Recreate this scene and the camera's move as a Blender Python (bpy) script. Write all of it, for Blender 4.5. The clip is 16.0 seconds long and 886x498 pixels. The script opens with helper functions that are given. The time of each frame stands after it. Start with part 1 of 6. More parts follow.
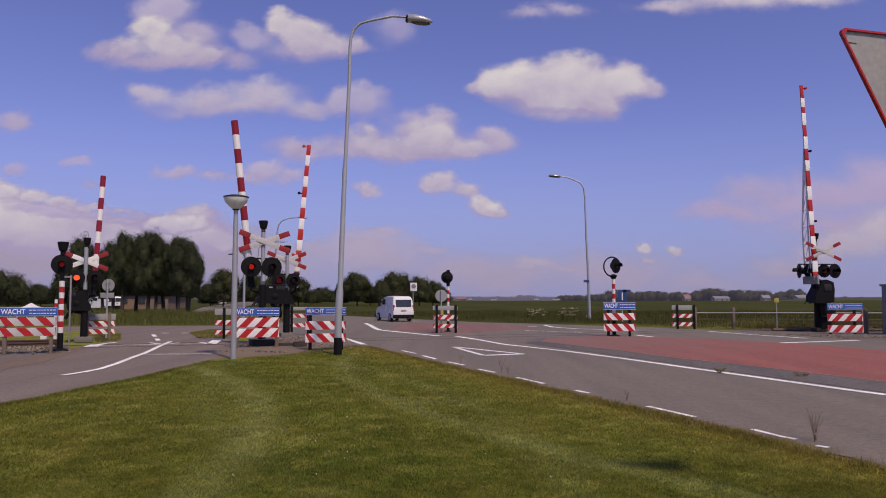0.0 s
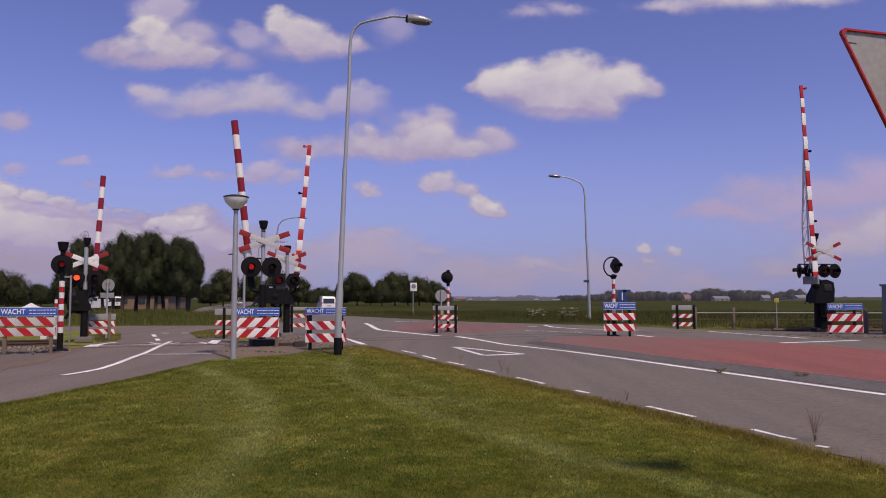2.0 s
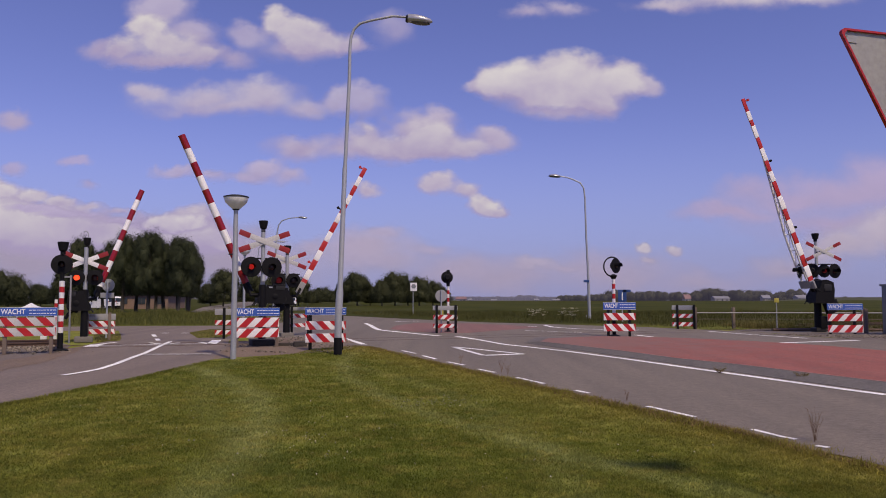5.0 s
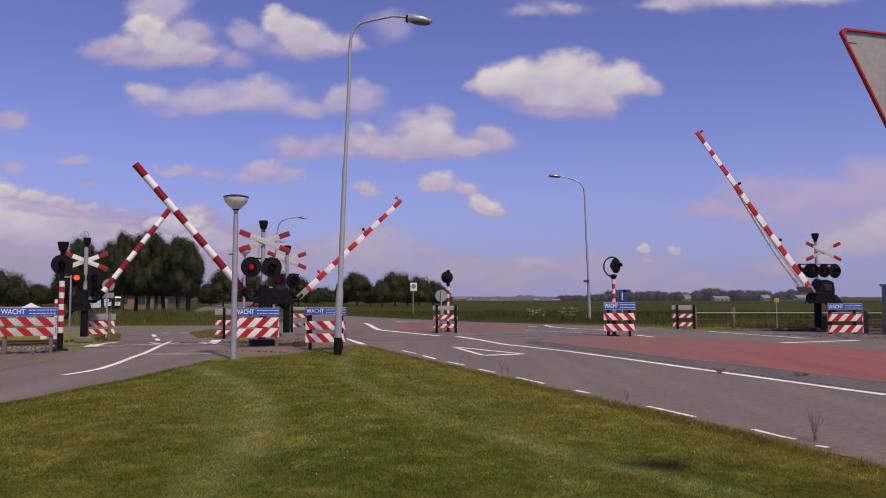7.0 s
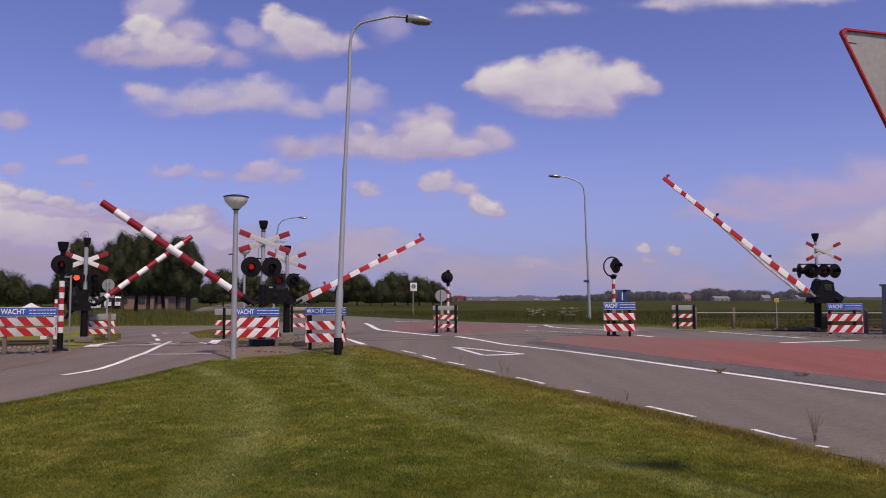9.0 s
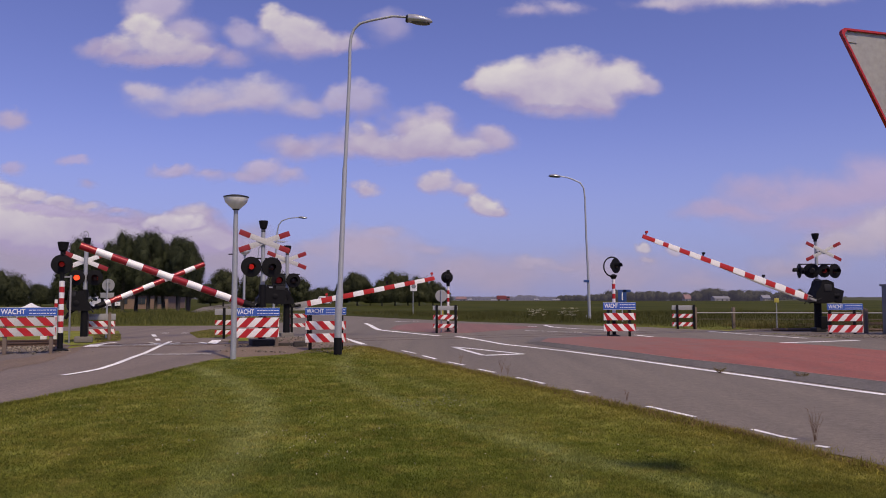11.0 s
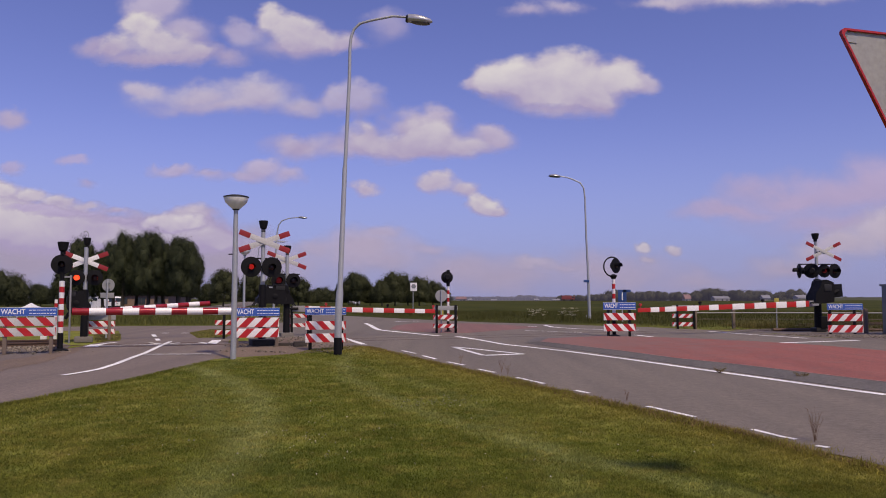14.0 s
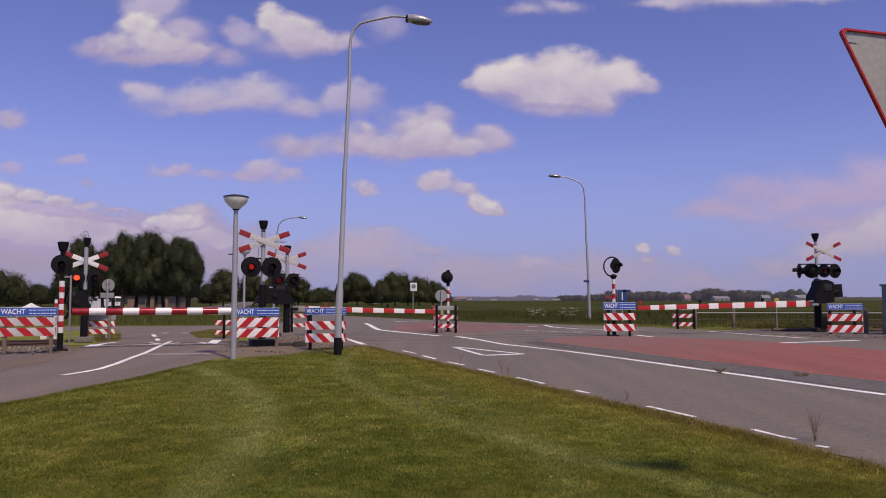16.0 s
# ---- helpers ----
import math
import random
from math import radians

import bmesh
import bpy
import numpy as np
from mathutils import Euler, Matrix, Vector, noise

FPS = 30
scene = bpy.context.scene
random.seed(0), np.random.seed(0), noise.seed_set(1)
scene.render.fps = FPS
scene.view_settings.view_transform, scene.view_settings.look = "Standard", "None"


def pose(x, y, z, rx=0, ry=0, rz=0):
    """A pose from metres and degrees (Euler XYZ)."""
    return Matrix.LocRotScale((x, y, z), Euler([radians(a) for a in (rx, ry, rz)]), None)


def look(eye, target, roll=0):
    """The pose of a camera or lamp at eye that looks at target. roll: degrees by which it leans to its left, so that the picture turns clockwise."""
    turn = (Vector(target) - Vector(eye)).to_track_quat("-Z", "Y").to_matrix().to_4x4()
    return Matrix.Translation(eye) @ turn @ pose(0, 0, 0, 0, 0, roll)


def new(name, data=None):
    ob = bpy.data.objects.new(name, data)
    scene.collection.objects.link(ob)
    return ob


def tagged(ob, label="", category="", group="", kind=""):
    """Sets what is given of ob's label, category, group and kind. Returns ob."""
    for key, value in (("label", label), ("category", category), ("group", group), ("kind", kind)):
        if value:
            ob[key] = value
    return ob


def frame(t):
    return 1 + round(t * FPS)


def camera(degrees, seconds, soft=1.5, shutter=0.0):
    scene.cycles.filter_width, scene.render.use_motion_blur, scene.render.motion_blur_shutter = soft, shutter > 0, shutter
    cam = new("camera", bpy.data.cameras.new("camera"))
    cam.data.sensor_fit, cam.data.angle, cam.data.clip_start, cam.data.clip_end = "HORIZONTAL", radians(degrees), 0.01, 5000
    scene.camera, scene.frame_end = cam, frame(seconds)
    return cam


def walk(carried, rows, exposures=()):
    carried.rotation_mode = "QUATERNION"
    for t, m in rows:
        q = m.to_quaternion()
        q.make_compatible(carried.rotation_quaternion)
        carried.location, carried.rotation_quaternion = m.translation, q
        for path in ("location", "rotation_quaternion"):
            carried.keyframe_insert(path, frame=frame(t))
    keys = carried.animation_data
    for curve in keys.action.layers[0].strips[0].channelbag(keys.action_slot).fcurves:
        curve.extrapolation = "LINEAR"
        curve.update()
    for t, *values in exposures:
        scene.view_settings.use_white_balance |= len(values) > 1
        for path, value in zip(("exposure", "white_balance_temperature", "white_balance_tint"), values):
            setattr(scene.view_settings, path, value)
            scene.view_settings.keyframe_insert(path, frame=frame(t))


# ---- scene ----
EYE = (0, 0, 1.65)
cam = camera(62.19, 16.0, soft=0.95)
walk(cam, [(0, look(EYE, (0, 100, 8.11))), (16, look(EYE, (0, 100, 8.11)))],
     exposures=[(0, -0.05, 6750, 27), (3.8, -0.04, 6750, 27), (6.5, 0.0, 6750, 27), (16, 0.01, 6750, 27)])

# ---- light ----
SUN_DIR = Vector((1.12, -1.95, 3.1)).normalized()      # towards the sun
world = bpy.data.worlds.new("sky")
scene.world = world
world.use_nodes = True
wn = world.node_tree.nodes
sky = wn.new("ShaderNodeTexSky")
sky.sky_type, sky.sun_disc = "NISHITA", False
sky.sun_elevation = math.asin(SUN_DIR.z)
sky.sun_rotation = math.atan2(SUN_DIR.x, SUN_DIR.y)
sky.air_density, sky.dust_density, sky.ozone_density = 1.0, 0.6, 2.5
tinge = wn.new("ShaderNodeMix")                       # the violet cast of the clip's camera on the blue
tinge.data_type, tinge.blend_type = "RGBA", "MULTIPLY"
tinge.inputs[0].default_value, tinge.inputs[7].default_value = 1.0, (1.04, 0.96, 1.44, 1)
world.node_tree.links.new(sky.outputs[0], tinge.inputs[6])
world.node_tree.links.new(tinge.outputs[2], wn["Background"].inputs[0])
wn["Background"].inputs[1].default_value = 0.0798
sun = new("sun", bpy.data.lights.new("sun", "SUN"))
sun.data.energy, sun.data.angle, sun.data.color = 3.02, radians(4.0), (1.0, 0.905, 0.61)
sun.matrix_world = look(SUN_DIR * 60, (0, 0, 0))


# ---- materials ----
def nodes_of(name):
    m = bpy.data.materials.new(name)
    m.use_nodes = True
    return m, m.node_tree.nodes, m.node_tree.links, m.node_tree.nodes["Principled BSDF"]


def noise_at(nt, ln, scale, detail=4.0, rough=0.6, space="Object"):
    if space == "World":
        src = nt.new("ShaderNodeNewGeometry").outputs["Position"]
    else:
        src = nt.new("ShaderNodeTexCoord").outputs["Object"]
    tex = nt.new("ShaderNodeTexNoise")
    tex.inputs["Scale"].default_value, tex.inputs["Detail"].default_value = scale, detail
    tex.inputs["Roughness"].default_value = rough
    ln.new(src, tex.inputs["Vector"])
    return tex.outputs["Fac"]


def ramp(nt, ln, fac, stops):
    r = nt.new("ShaderNodeValToRGB")
    while len(r.color_ramp.elements) < len(stops):
        r.color_ramp.elements.new(0.5)
    for e, (p, c) in zip(r.color_ramp.elements, stops):
        e.position, e.color = p, (*c, 1) if len(c) == 3 else c
    ln.new(fac, r.inputs[0])
    return r.outputs[0]


def blend(nt, ln, fac, a, b, mode="MIX"):
    x = nt.new("ShaderNodeMix")
    x.data_type, x.blend_type = "RGBA", mode
    for sock, v in ((x.inputs[0], fac), (x.inputs[6], a), (x.inputs[7], b)):
        if isinstance(v, (int, float)):
            sock.default_value = v
        elif isinstance(v, tuple):
            sock.default_value = (*v, 1)
        else:
            ln.new(v, sock)
    return x.outputs[2]


def paint(name, col, rough=0.5, metal=0.0, grime=0.25, scale=6.0, bump=0.0, dirt=(0.16, 0.14, 0.12), space="Object", spec=0.5):
    """A painted, metal or stone surface with grain, blotches and dirt."""
    m, nt, ln, bs = nodes_of(name)
    fine = noise_at(nt, ln, scale * 9, 3, 0.6, space)
    broad = noise_at(nt, ln, scale, 5, 0.65, space)
    tone = ramp(nt, ln, fine, [(0.3, tuple(c * 0.88 for c in col)), (0.7, tuple(min(1, c * 1.08) for c in col))])
    mask = ramp(nt, ln, broad, [(0.48, (0, 0, 0)), (0.78, (grime, grime, grime))])
    ln.new(blend(nt, ln, mask, tone, tuple(0.5 * a + 0.5 * b for a, b in zip(dirt, col))), bs.inputs["Base Color"])
    ln.new(ramp(nt, ln, broad, [(0.3, (rough * 0.85,) * 3), (0.75, (min(1, rough * 1.25),) * 3)]), bs.inputs["Roughness"])
    bs.inputs["Metallic"].default_value = metal
    bs.inputs["Specular IOR Level"].default_value = spec
    if bump:
        b = nt.new("ShaderNodeBump")
        b.inputs["Strength"].default_value, b.inputs["Distance"].default_value = bump, 0.01
        ln.new(fine, b.inputs["Height"])
        ln.new(b.outputs[0], bs.inputs["Normal"])
    return m


def glow(name, col, strength):
    m, nt, ln, bs = nodes_of(name)
    bs.inputs["Base Color"].default_value = (0.03, 0.002, 0.002, 1)
    bs.inputs["Emission Color"].default_value = (*col, 1)
    bs.inputs["Emission Strength"].default_value = strength
    return m


def foliage(name, dark, light, patch=0.35, through_light=0.25):
    """Leaves or blades: tone by leaf and by broad patches of the crown, a little light passing through."""
    m, nt, ln, bs = nodes_of(name)
    leaf = nt.new("ShaderNodeNewGeometry").outputs["Random Per Island"]
    broad = noise_at(nt, ln, patch, 3, 0.6, "World")
    base = ramp(nt, ln, leaf, [(0.0, dark), (1.0, light)])
    tone = ramp(nt, ln, broad, [(0.3, (0.7, 0.72, 0.7)), (0.7, (1.15, 1.1, 1.0))])
    col = blend(nt, ln, 1.0, base, tone, "MULTIPLY")
    ln.new(col, bs.inputs["Base Color"])
    bs.inputs["Roughness"].default_value = 0.75
    bs.inputs["Specular IOR Level"].default_value = 0.12
    tr = nt.new("ShaderNodeBsdfTranslucent")
    ln.new(col, tr.inputs[0])
    mx = nt.new("ShaderNodeMixShader")
    mx.inputs[0].default_value = through_light
    ln.new(bs.outputs[0], mx.inputs[1])
    ln.new(tr.outputs[0], mx.inputs[2])
    ln.new(mx.outputs[0], nt["Material Output"].inputs[0])
    return m


def turf_colour(nt, ln):
    """The colour of the land by its place: mown verge in green and straw patches, darker crop beyond the road."""
    broad = noise_at(nt, ln, 0.3, 4, 0.6, "World")
    mid = noise_at(nt, ln, 1.3, 5, 0.7, "World")
    fine = noise_at(nt, ln, 28, 3, 0.7, "World")
    green = ramp(nt, ln, mid, [(0.25, (0.105, 0.122, 0.023)), (0.5, (0.152, 0.168, 0.034)), (0.78, (0.215, 0.22, 0.058))])
    straw = ramp(nt, ln, mid, [(0.3, (0.25, 0.18, 0.044)), (0.75, (0.38, 0.285, 0.092))])
    pos = nt.new("ShaderNodeNewGeometry").outputs["Position"]

    def spread(kind, point, lo, hi, wander):
        """1 near a line (dot) or a ring (distance), fading out, with a wandering border."""
        v = nt.new("ShaderNodeVectorMath")
        v.operation = kind
        ln.new(pos, v.inputs[0])
        v.inputs[1].default_value = point[:3]
        off = nt.new("ShaderNodeMath")
        off.operation = "SUBTRACT"
        ln.new(v.outputs["Value"], off.inputs[0])
        off.inputs[1].default_value = point[3]
        away = nt.new("ShaderNodeMath")
        away.operation = "ABSOLUTE"
        ln.new(off.outputs[0], away.inputs[0])
        add = nt.new("ShaderNodeMath")
        add.operation = "MULTIPLY_ADD"
        ln.new(mid, add.inputs[0])
        add.inputs[1].default_value = wander
        ln.new(away.outputs[0], add.inputs[2])
        r = nt.new("ShaderNodeMapRange")
        r.interpolation_type = "SMOOTHSTEP"
        for k, x in zip((1, 2, 3, 4), (lo + wander / 2, hi + wander / 2, 1.0, 0.0)):
            r.inputs[k].default_value = x
        ln.new(add.outputs[0], r.inputs[0])
        return r.outputs[0]

    c = blend(nt, ln, ramp(nt, ln, broad, [(0.47, (0, 0, 0)), (0.7, (0.28, 0.28, 0.28))]), green, straw)
    c = blend(nt, ln, ramp(nt, ln, noise_at(nt, ln, 0.75, 4, 0.6, "World"), [(0.48, (0, 0, 0)), (0.62, (0.75, 0.75, 0.75))]), c, (0.105, 0.122, 0.024))
    for ring, wide, strong in (((-19.5, 6.25, 0, 17.45), 0.5, 0.3), ((21.2, 20.9, 0, 23.8), 0.4, 0.22), ((-19.5, 6.25, 0, 20.6), 0.4, 0.12), ((21.2, 20.9, 0, 26.6), 0.4, 0.12)):
        fade = ramp(nt, ln, spread("DISTANCE", ring, 0.0, wide, 0.9), [(0, (0, 0, 0)), (1, (strong, strong, strong))])
        c = blend(nt, ln, fade, c, (0.37, 0.385, 0.17))          # pale swaths left by the mower
    edge = ramp(nt, ln, spread("DOT_PRODUCT", (0.924, 0.383, 0, 6.98), 0.1, 2.0, 3.2), [(0, (0, 0, 0)), (1, (0.4, 0.4, 0.4))])
    c = blend(nt, ln, edge, c, straw)                          # dry strip along the road
    lush = ramp(nt, ln, spread("DISTANCE", (-0.9, 7.3, 0, 0), 0.5, 1.7, 1.2), [(0, (0, 0, 0)), (1, (0.6, 0.6, 0.6))])
    c = blend(nt, ln, lush, c, (0.095, 0.122, 0.022))          # a lusher patch
    clump = noise_at(nt, ln, 4.5, 5, 0.7, "World")
    dry = ramp(nt, ln, noise_at(nt, ln, 2.6, 6, 0.75, "World"), [(0.5, (0, 0, 0)), (0.72, (0.42, 0.42, 0.42))])
    c = blend(nt, ln, dry, c, straw)                           # small dry patches everywhere
    c = blend(nt, ln, 1.0, c, ramp(nt, ln, clump, [(0.3, (0.78, 0.83, 0.79)), (0.7, (1.4, 1.39, 1.31))]), "MULTIPLY")
    grain = ramp(nt, ln, fine, [(0.25, (0.74, 0.74, 0.74)), (0.75, (1.25, 1.25, 1.22))])
    return blend(nt, ln, 1.0, c, grain, "MULTIPLY")


def turf(name, by_blade=False):
    m, nt, ln, bs = nodes_of(name)
    near = turf_colour(nt, ln)
    if by_blade:
        leaf = nt.new("ShaderNodeNewGeometry").outputs["Random Per Island"]
        near = blend(nt, ln, 1.0, near, ramp(nt, ln, leaf, [(0.0, (0.86, 0.88, 0.82)), (0.8, (1.28, 1.28, 1.24)), (1.0, (1.9, 1.85, 1.8))]), "MULTIPLY")
    far_noise = noise_at(nt, ln, 0.05, 5, 0.6, "World")
    crop = ramp(nt, ln, far_noise, [(0.3, (0.032, 0.04, 0.007)), (0.7, (0.066, 0.07, 0.014))])
    sep = nt.new("ShaderNodeSeparateXYZ")
    ln.new(nt.new("ShaderNodeNewGeometry").outputs["Position"], sep.inputs[0])
    far = nt.new("ShaderNodeMapRange")
    far.inputs[1].default_value, far.inputs[2].default_value = 36.0, 46.0
    ln.new(sep.outputs[1], far.inputs[0])
    ln.new(blend(nt, ln, far.outputs[0], near, crop), bs.inputs["Base Color"])
    bs.inputs["Roughness"].default_value = 0.85
    bs.inputs["Specular IOR Level"].default_value = 0.03
    b = nt.new("ShaderNodeBump")
    b.inputs["Strength"].default_value, b.inputs["Distance"].default_value = 0.35, 0.02
    ln.new(noise_at(nt, ln, 40, 3, 0.7, "World"), b.inputs["Height"])
    ln.new(b.outputs[0], bs.inputs["Normal"])
    if by_blade:                                          # light passes through the thin blades
        tr = nt.new("ShaderNodeBsdfTranslucent")
        ln.new(near, tr.inputs[0])
        mx = nt.new("ShaderNodeMixShader")
        mx.inputs[0].default_value = 0.58
        ln.new(bs.outputs[0], mx.inputs[1])
        ln.new(tr.outputs[0], mx.inputs[2])
        ln.new(mx.outputs[0], nt["Material Output"].inputs[0])
    return m


def asphalt(name, lo, hi, stain, speck=260):
    m, nt, ln, bs = nodes_of(name)
    grit = noise_at(nt, ln, speck, 4, 0.75, "World")
    broad = noise_at(nt, ln, 0.45, 5, 0.65, "World")
    wear = noise_at(nt, ln, 8.0, 6, 0.75, "World")
    c = ramp(nt, ln, grit, [(0.3, lo), (0.72, hi)])
    c = blend(nt, ln, ramp(nt, ln, broad, [(0.42, (0, 0, 0)), (0.72, (0.25, 0.25, 0.25))]), c, stain)
    lanes = nt.new("ShaderNodeMapping")                   # wear drawn out along the way the wheels go
    lanes.inputs["Rotation"].default_value, lanes.inputs["Scale"].default_value = (0, 0, radians(-24)), (1.3, 0.07, 1)
    ln.new(nt.new("ShaderNodeNewGeometry").outputs["Position"], lanes.inputs[0])
    tracks = nt.new("ShaderNodeTexNoise")
    tracks.inputs["Scale"].default_value, tracks.inputs["Detail"].default_value = 1.0, 5.0
    ln.new(lanes.outputs[0], tracks.inputs[0])
    c = blend(nt, ln, 1.0, c, ramp(nt, ln, tracks.outputs[0], [(0.3, (0.84, 0.84, 0.85)), (0.7, (1.12, 1.12, 1.11))]), "MULTIPLY")
    c = blend(nt, ln, 1.0, c, ramp(nt, ln, wear, [(0.3, (0.75, 0.75, 0.75)), (0.7, (1.18, 1.18, 1.17))]), "MULTIPLY")
    c = blend(nt, ln, 1.0, c, ramp(nt, ln, noise_at(nt, ln, 26, 3, 0.7, "World"), [(0.3, (0.77, 0.77, 0.77)), (0.7, (1.22, 1.22, 1.22))]), "MULTIPLY")
    ln.new(c, bs.inputs["Base Color"])
    bs.inputs["Roughness"].default_value = 0.82
    b = nt.new("ShaderNodeBump")
    b.inputs["Strength"].default_value, b.inputs["Distance"].default_value = 0.35, 0.006
    ln.new(grit, b.inputs["Height"])
    ln.new(b.outputs[0], bs.inputs["Normal"])
    return m


TURF = turf("turf")
BLADES = turf("grass_blades", True)
ASPHALT = asphalt("asphalt", (0.088, 0.074, 0.058), (0.262, 0.222, 0.176), (0.15, 0.128, 0.106), 75)
PATH_ASPHALT = asphalt("path_asphalt", (0.112, 0.09, 0.073), (0.265, 0.212, 0.175), (0.16, 0.122, 0.096), 75)


def worn_red(name):
    """Red surfacing, dusty and rubbed grey in drifts, most at its tip."""
    m = asphalt(name, (0.19, 0.058, 0.041), (0.39, 0.128, 0.094), (0.265, 0.088, 0.064), 75)
    nt, ln = m.node_tree.nodes, m.node_tree.links
    sock = nt["Principled BSDF"].inputs["Base Color"]
    red = sock.links[0].from_socket
    tip = nt.new("ShaderNodeVectorMath")
    tip.operation = "DISTANCE"
    ln.new(nt.new("ShaderNodeNewGeometry").outputs["Position"], tip.inputs[0])
    tip.inputs[1].default_value = (3.4, 26.6, 0)
    near = nt.new("ShaderNodeMapRange")
    for k, v in zip((1, 2, 3, 4), (0.5, 9.5, 0.4, 0.0)):
        near.inputs[k].default_value = v
    ln.new(tip.outputs["Value"], near.inputs[0])
    add = nt.new("ShaderNodeMath")
    ln.new(near.outputs[0], add.inputs[0])
    ln.new(noise_at(nt, ln, 1.1, 6, 0.7, "World"), add.inputs[1])
    rub = ramp(nt, ln, add.outputs[0], [(0.5, (0, 0, 0)), (0.8, (0.62, 0.62, 0.62))])
    ln.new(blend(nt, ln, rub, red, (0.2, 0.13, 0.105)), sock)
    return m


RED_TOP = worn_red("dusty_red_surfacing")
RED_WORN = asphalt("worn_red_paving", (0.17, 0.085, 0.07), (0.29, 0.145, 0.12), (0.17, 0.12, 0.1))
KERB = asphalt("kerb_concrete", (0.1, 0.09, 0.08), (0.2, 0.18, 0.16), (0.13, 0.112, 0.1))
MARKING = asphalt("road_paint", (0.8, 0.8, 0.79), (0.95, 0.95, 0.94), (0.7, 0.69, 0.67), 120)
GRAVEL = asphalt("ballast", (0.085, 0.07, 0.058), (0.22, 0.185, 0.155), (0.13, 0.093, 0.066), 22)
SOIL = asphalt("bare_soil", (0.105, 0.075, 0.05), (0.26, 0.19, 0.132), (0.14, 0.1, 0.06), 30)
RAIL_STEEL = paint("rusty_rail", (0.105, 0.062, 0.042), 0.6, 0.3, 0.5, 4)
RAIL_DARK = paint("old_brown_rail", (0.12, 0.072, 0.05), 0.7, 0.1, 0.5, 4)
GALV = paint("galvanised_steel", (0.38, 0.4, 0.42), 0.5, 0.35, 0.35, 3, dirt=(0.2, 0.2, 0.205))
CABINET = paint("cabinet_grey", (0.2, 0.215, 0.22), 0.5, 0, 0.3, 2)
BARE_BACK = paint("bare_aluminium", (0.34, 0.335, 0.31), 0.5, 0.2, 0.06, 3)
SIGN_BACK = paint("sign_back_grey", (0.34, 0.345, 0.34), 0.45, 0.2, 0.2, 3)
BLACK = paint("black_enamel", (0.006, 0.006, 0.007), 0.6, 0, 0.12, 6, dirt=(0.03, 0.03, 0.03), spec=0.18)
DARK_IRON = paint("dark_iron", (0.012, 0.012, 0.013), 0.6, 0.1, 0.3, 6, dirt=(0.05, 0.045, 0.04))
# greyed white: shade painted in for crossbuck arms, dirt for one board
CROSS_WHITE = paint("shaded_dirty_white", (0.5, 0.5, 0.49), 0.45, 0, 0.35, 3)
WHITE = paint("white_enamel", (0.77, 0.77, 0.76), 0.4, 0, 0.22, 3)
BOOM_WHITE = paint("white_boom_paint", (0.84, 0.84, 0.83), 0.35, 0, 0.15, 3)
RED = paint("red_reflective", (0.44, 0.013, 0.014), 0.4, 0, 0.15, 4)
TUBE_RED = paint("glossy_red_tube", (0.3, 0.014, 0.02), 0.22, 0.15, 0.15, 4)
BOOM_RED = paint("red_boom_film", (0.46, 0.02, 0.014), 0.4, 0, 0.12, 4)
# crossbuck red, darkened to paint in the weaker light at their angle
RED_SHADED = paint("shaded_red_film", (0.27, 0.016, 0.017), 0.45, 0, 0.2, 4)
BLUE = paint("blue_sign_film", (0.028, 0.1, 0.42), 0.35, 0, 0.12, 4)
YELLOW = paint("yellow_sign_film", (0.42, 0.37, 0.07), 0.4, 0, 0.15, 4)
WOOD = paint("weathered_wood", (0.17, 0.13, 0.1), 0.75, 0, 0.5, 8, 0.4)
CONCRETE = paint("concrete", (0.17, 0.155, 0.135), 0.8, 0, 0.5, 3, 0.4)
SLAB = asphalt("weathered_slab", (0.14, 0.125, 0.108), (0.26, 0.235, 0.205), (0.15, 0.125, 0.1), 60)
RUBBER = paint("rubber", (0.02, 0.02, 0.02), 0.8, 0, 0.3, 6)
LENS_OFF = paint("dark_red_lens", (0.02, 0.0015, 0.0015), 0.35, 0, 0.05, 6)
LENS_ON = glow("lit_red_lens", (1.0, 0.055, 0.015), 2.7)
BARK = paint("bark", (0.05, 0.042, 0.034), 0.85, 0, 0.5, 2, 0.6)
BRICK_WALL = paint("brown_brick", (0.21, 0.14, 0.1), 0.8, 0, 0.4, 0.6)
ROOF_TILE = paint("roof_tiles", (0.1, 0.075, 0.065), 0.75, 0, 0.4, 0.5)
GLASS = paint("window_glass", (0.03, 0.04, 0.05), 0.08, 0, 0.1, 2)
CAR_WHITE = paint("white_car_paint", (0.78, 0.78, 0.78), 0.25, 0, 0.08, 1.5)
LEAF_DARK = foliage("poplar_leaves", (0.041, 0.051, 0.028), (0.055, 0.068, 0.036), 0.35, 0.14)
LEAF_MID = foliage("broadleaf", (0.046, 0.055, 0.028), (0.078, 0.09, 0.046))
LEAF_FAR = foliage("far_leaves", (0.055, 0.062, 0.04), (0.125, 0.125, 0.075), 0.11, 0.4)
REED = foliage("tall_grass", (0.05, 0.056, 0.016), (0.115, 0.117, 0.036), 0.16)
FLOWER = foliage("white_umbels", (0.32, 0.31, 0.22), (0.6, 0.58, 0.45), 1.0)
STRAW = foliage("dead_grass", (0.17, 0.115, 0.05), (0.34, 0.25, 0.12), 1.0)
BANK_GRASS = foliage("bank_grass", (0.1, 0.114, 0.03), (0.2, 0.205, 0.062), 0.2, 0.4)
DRY_GRASS = foliage("dry_grass", (0.13, 0.12, 0.04), (0.24, 0.21, 0.08), 0.5)
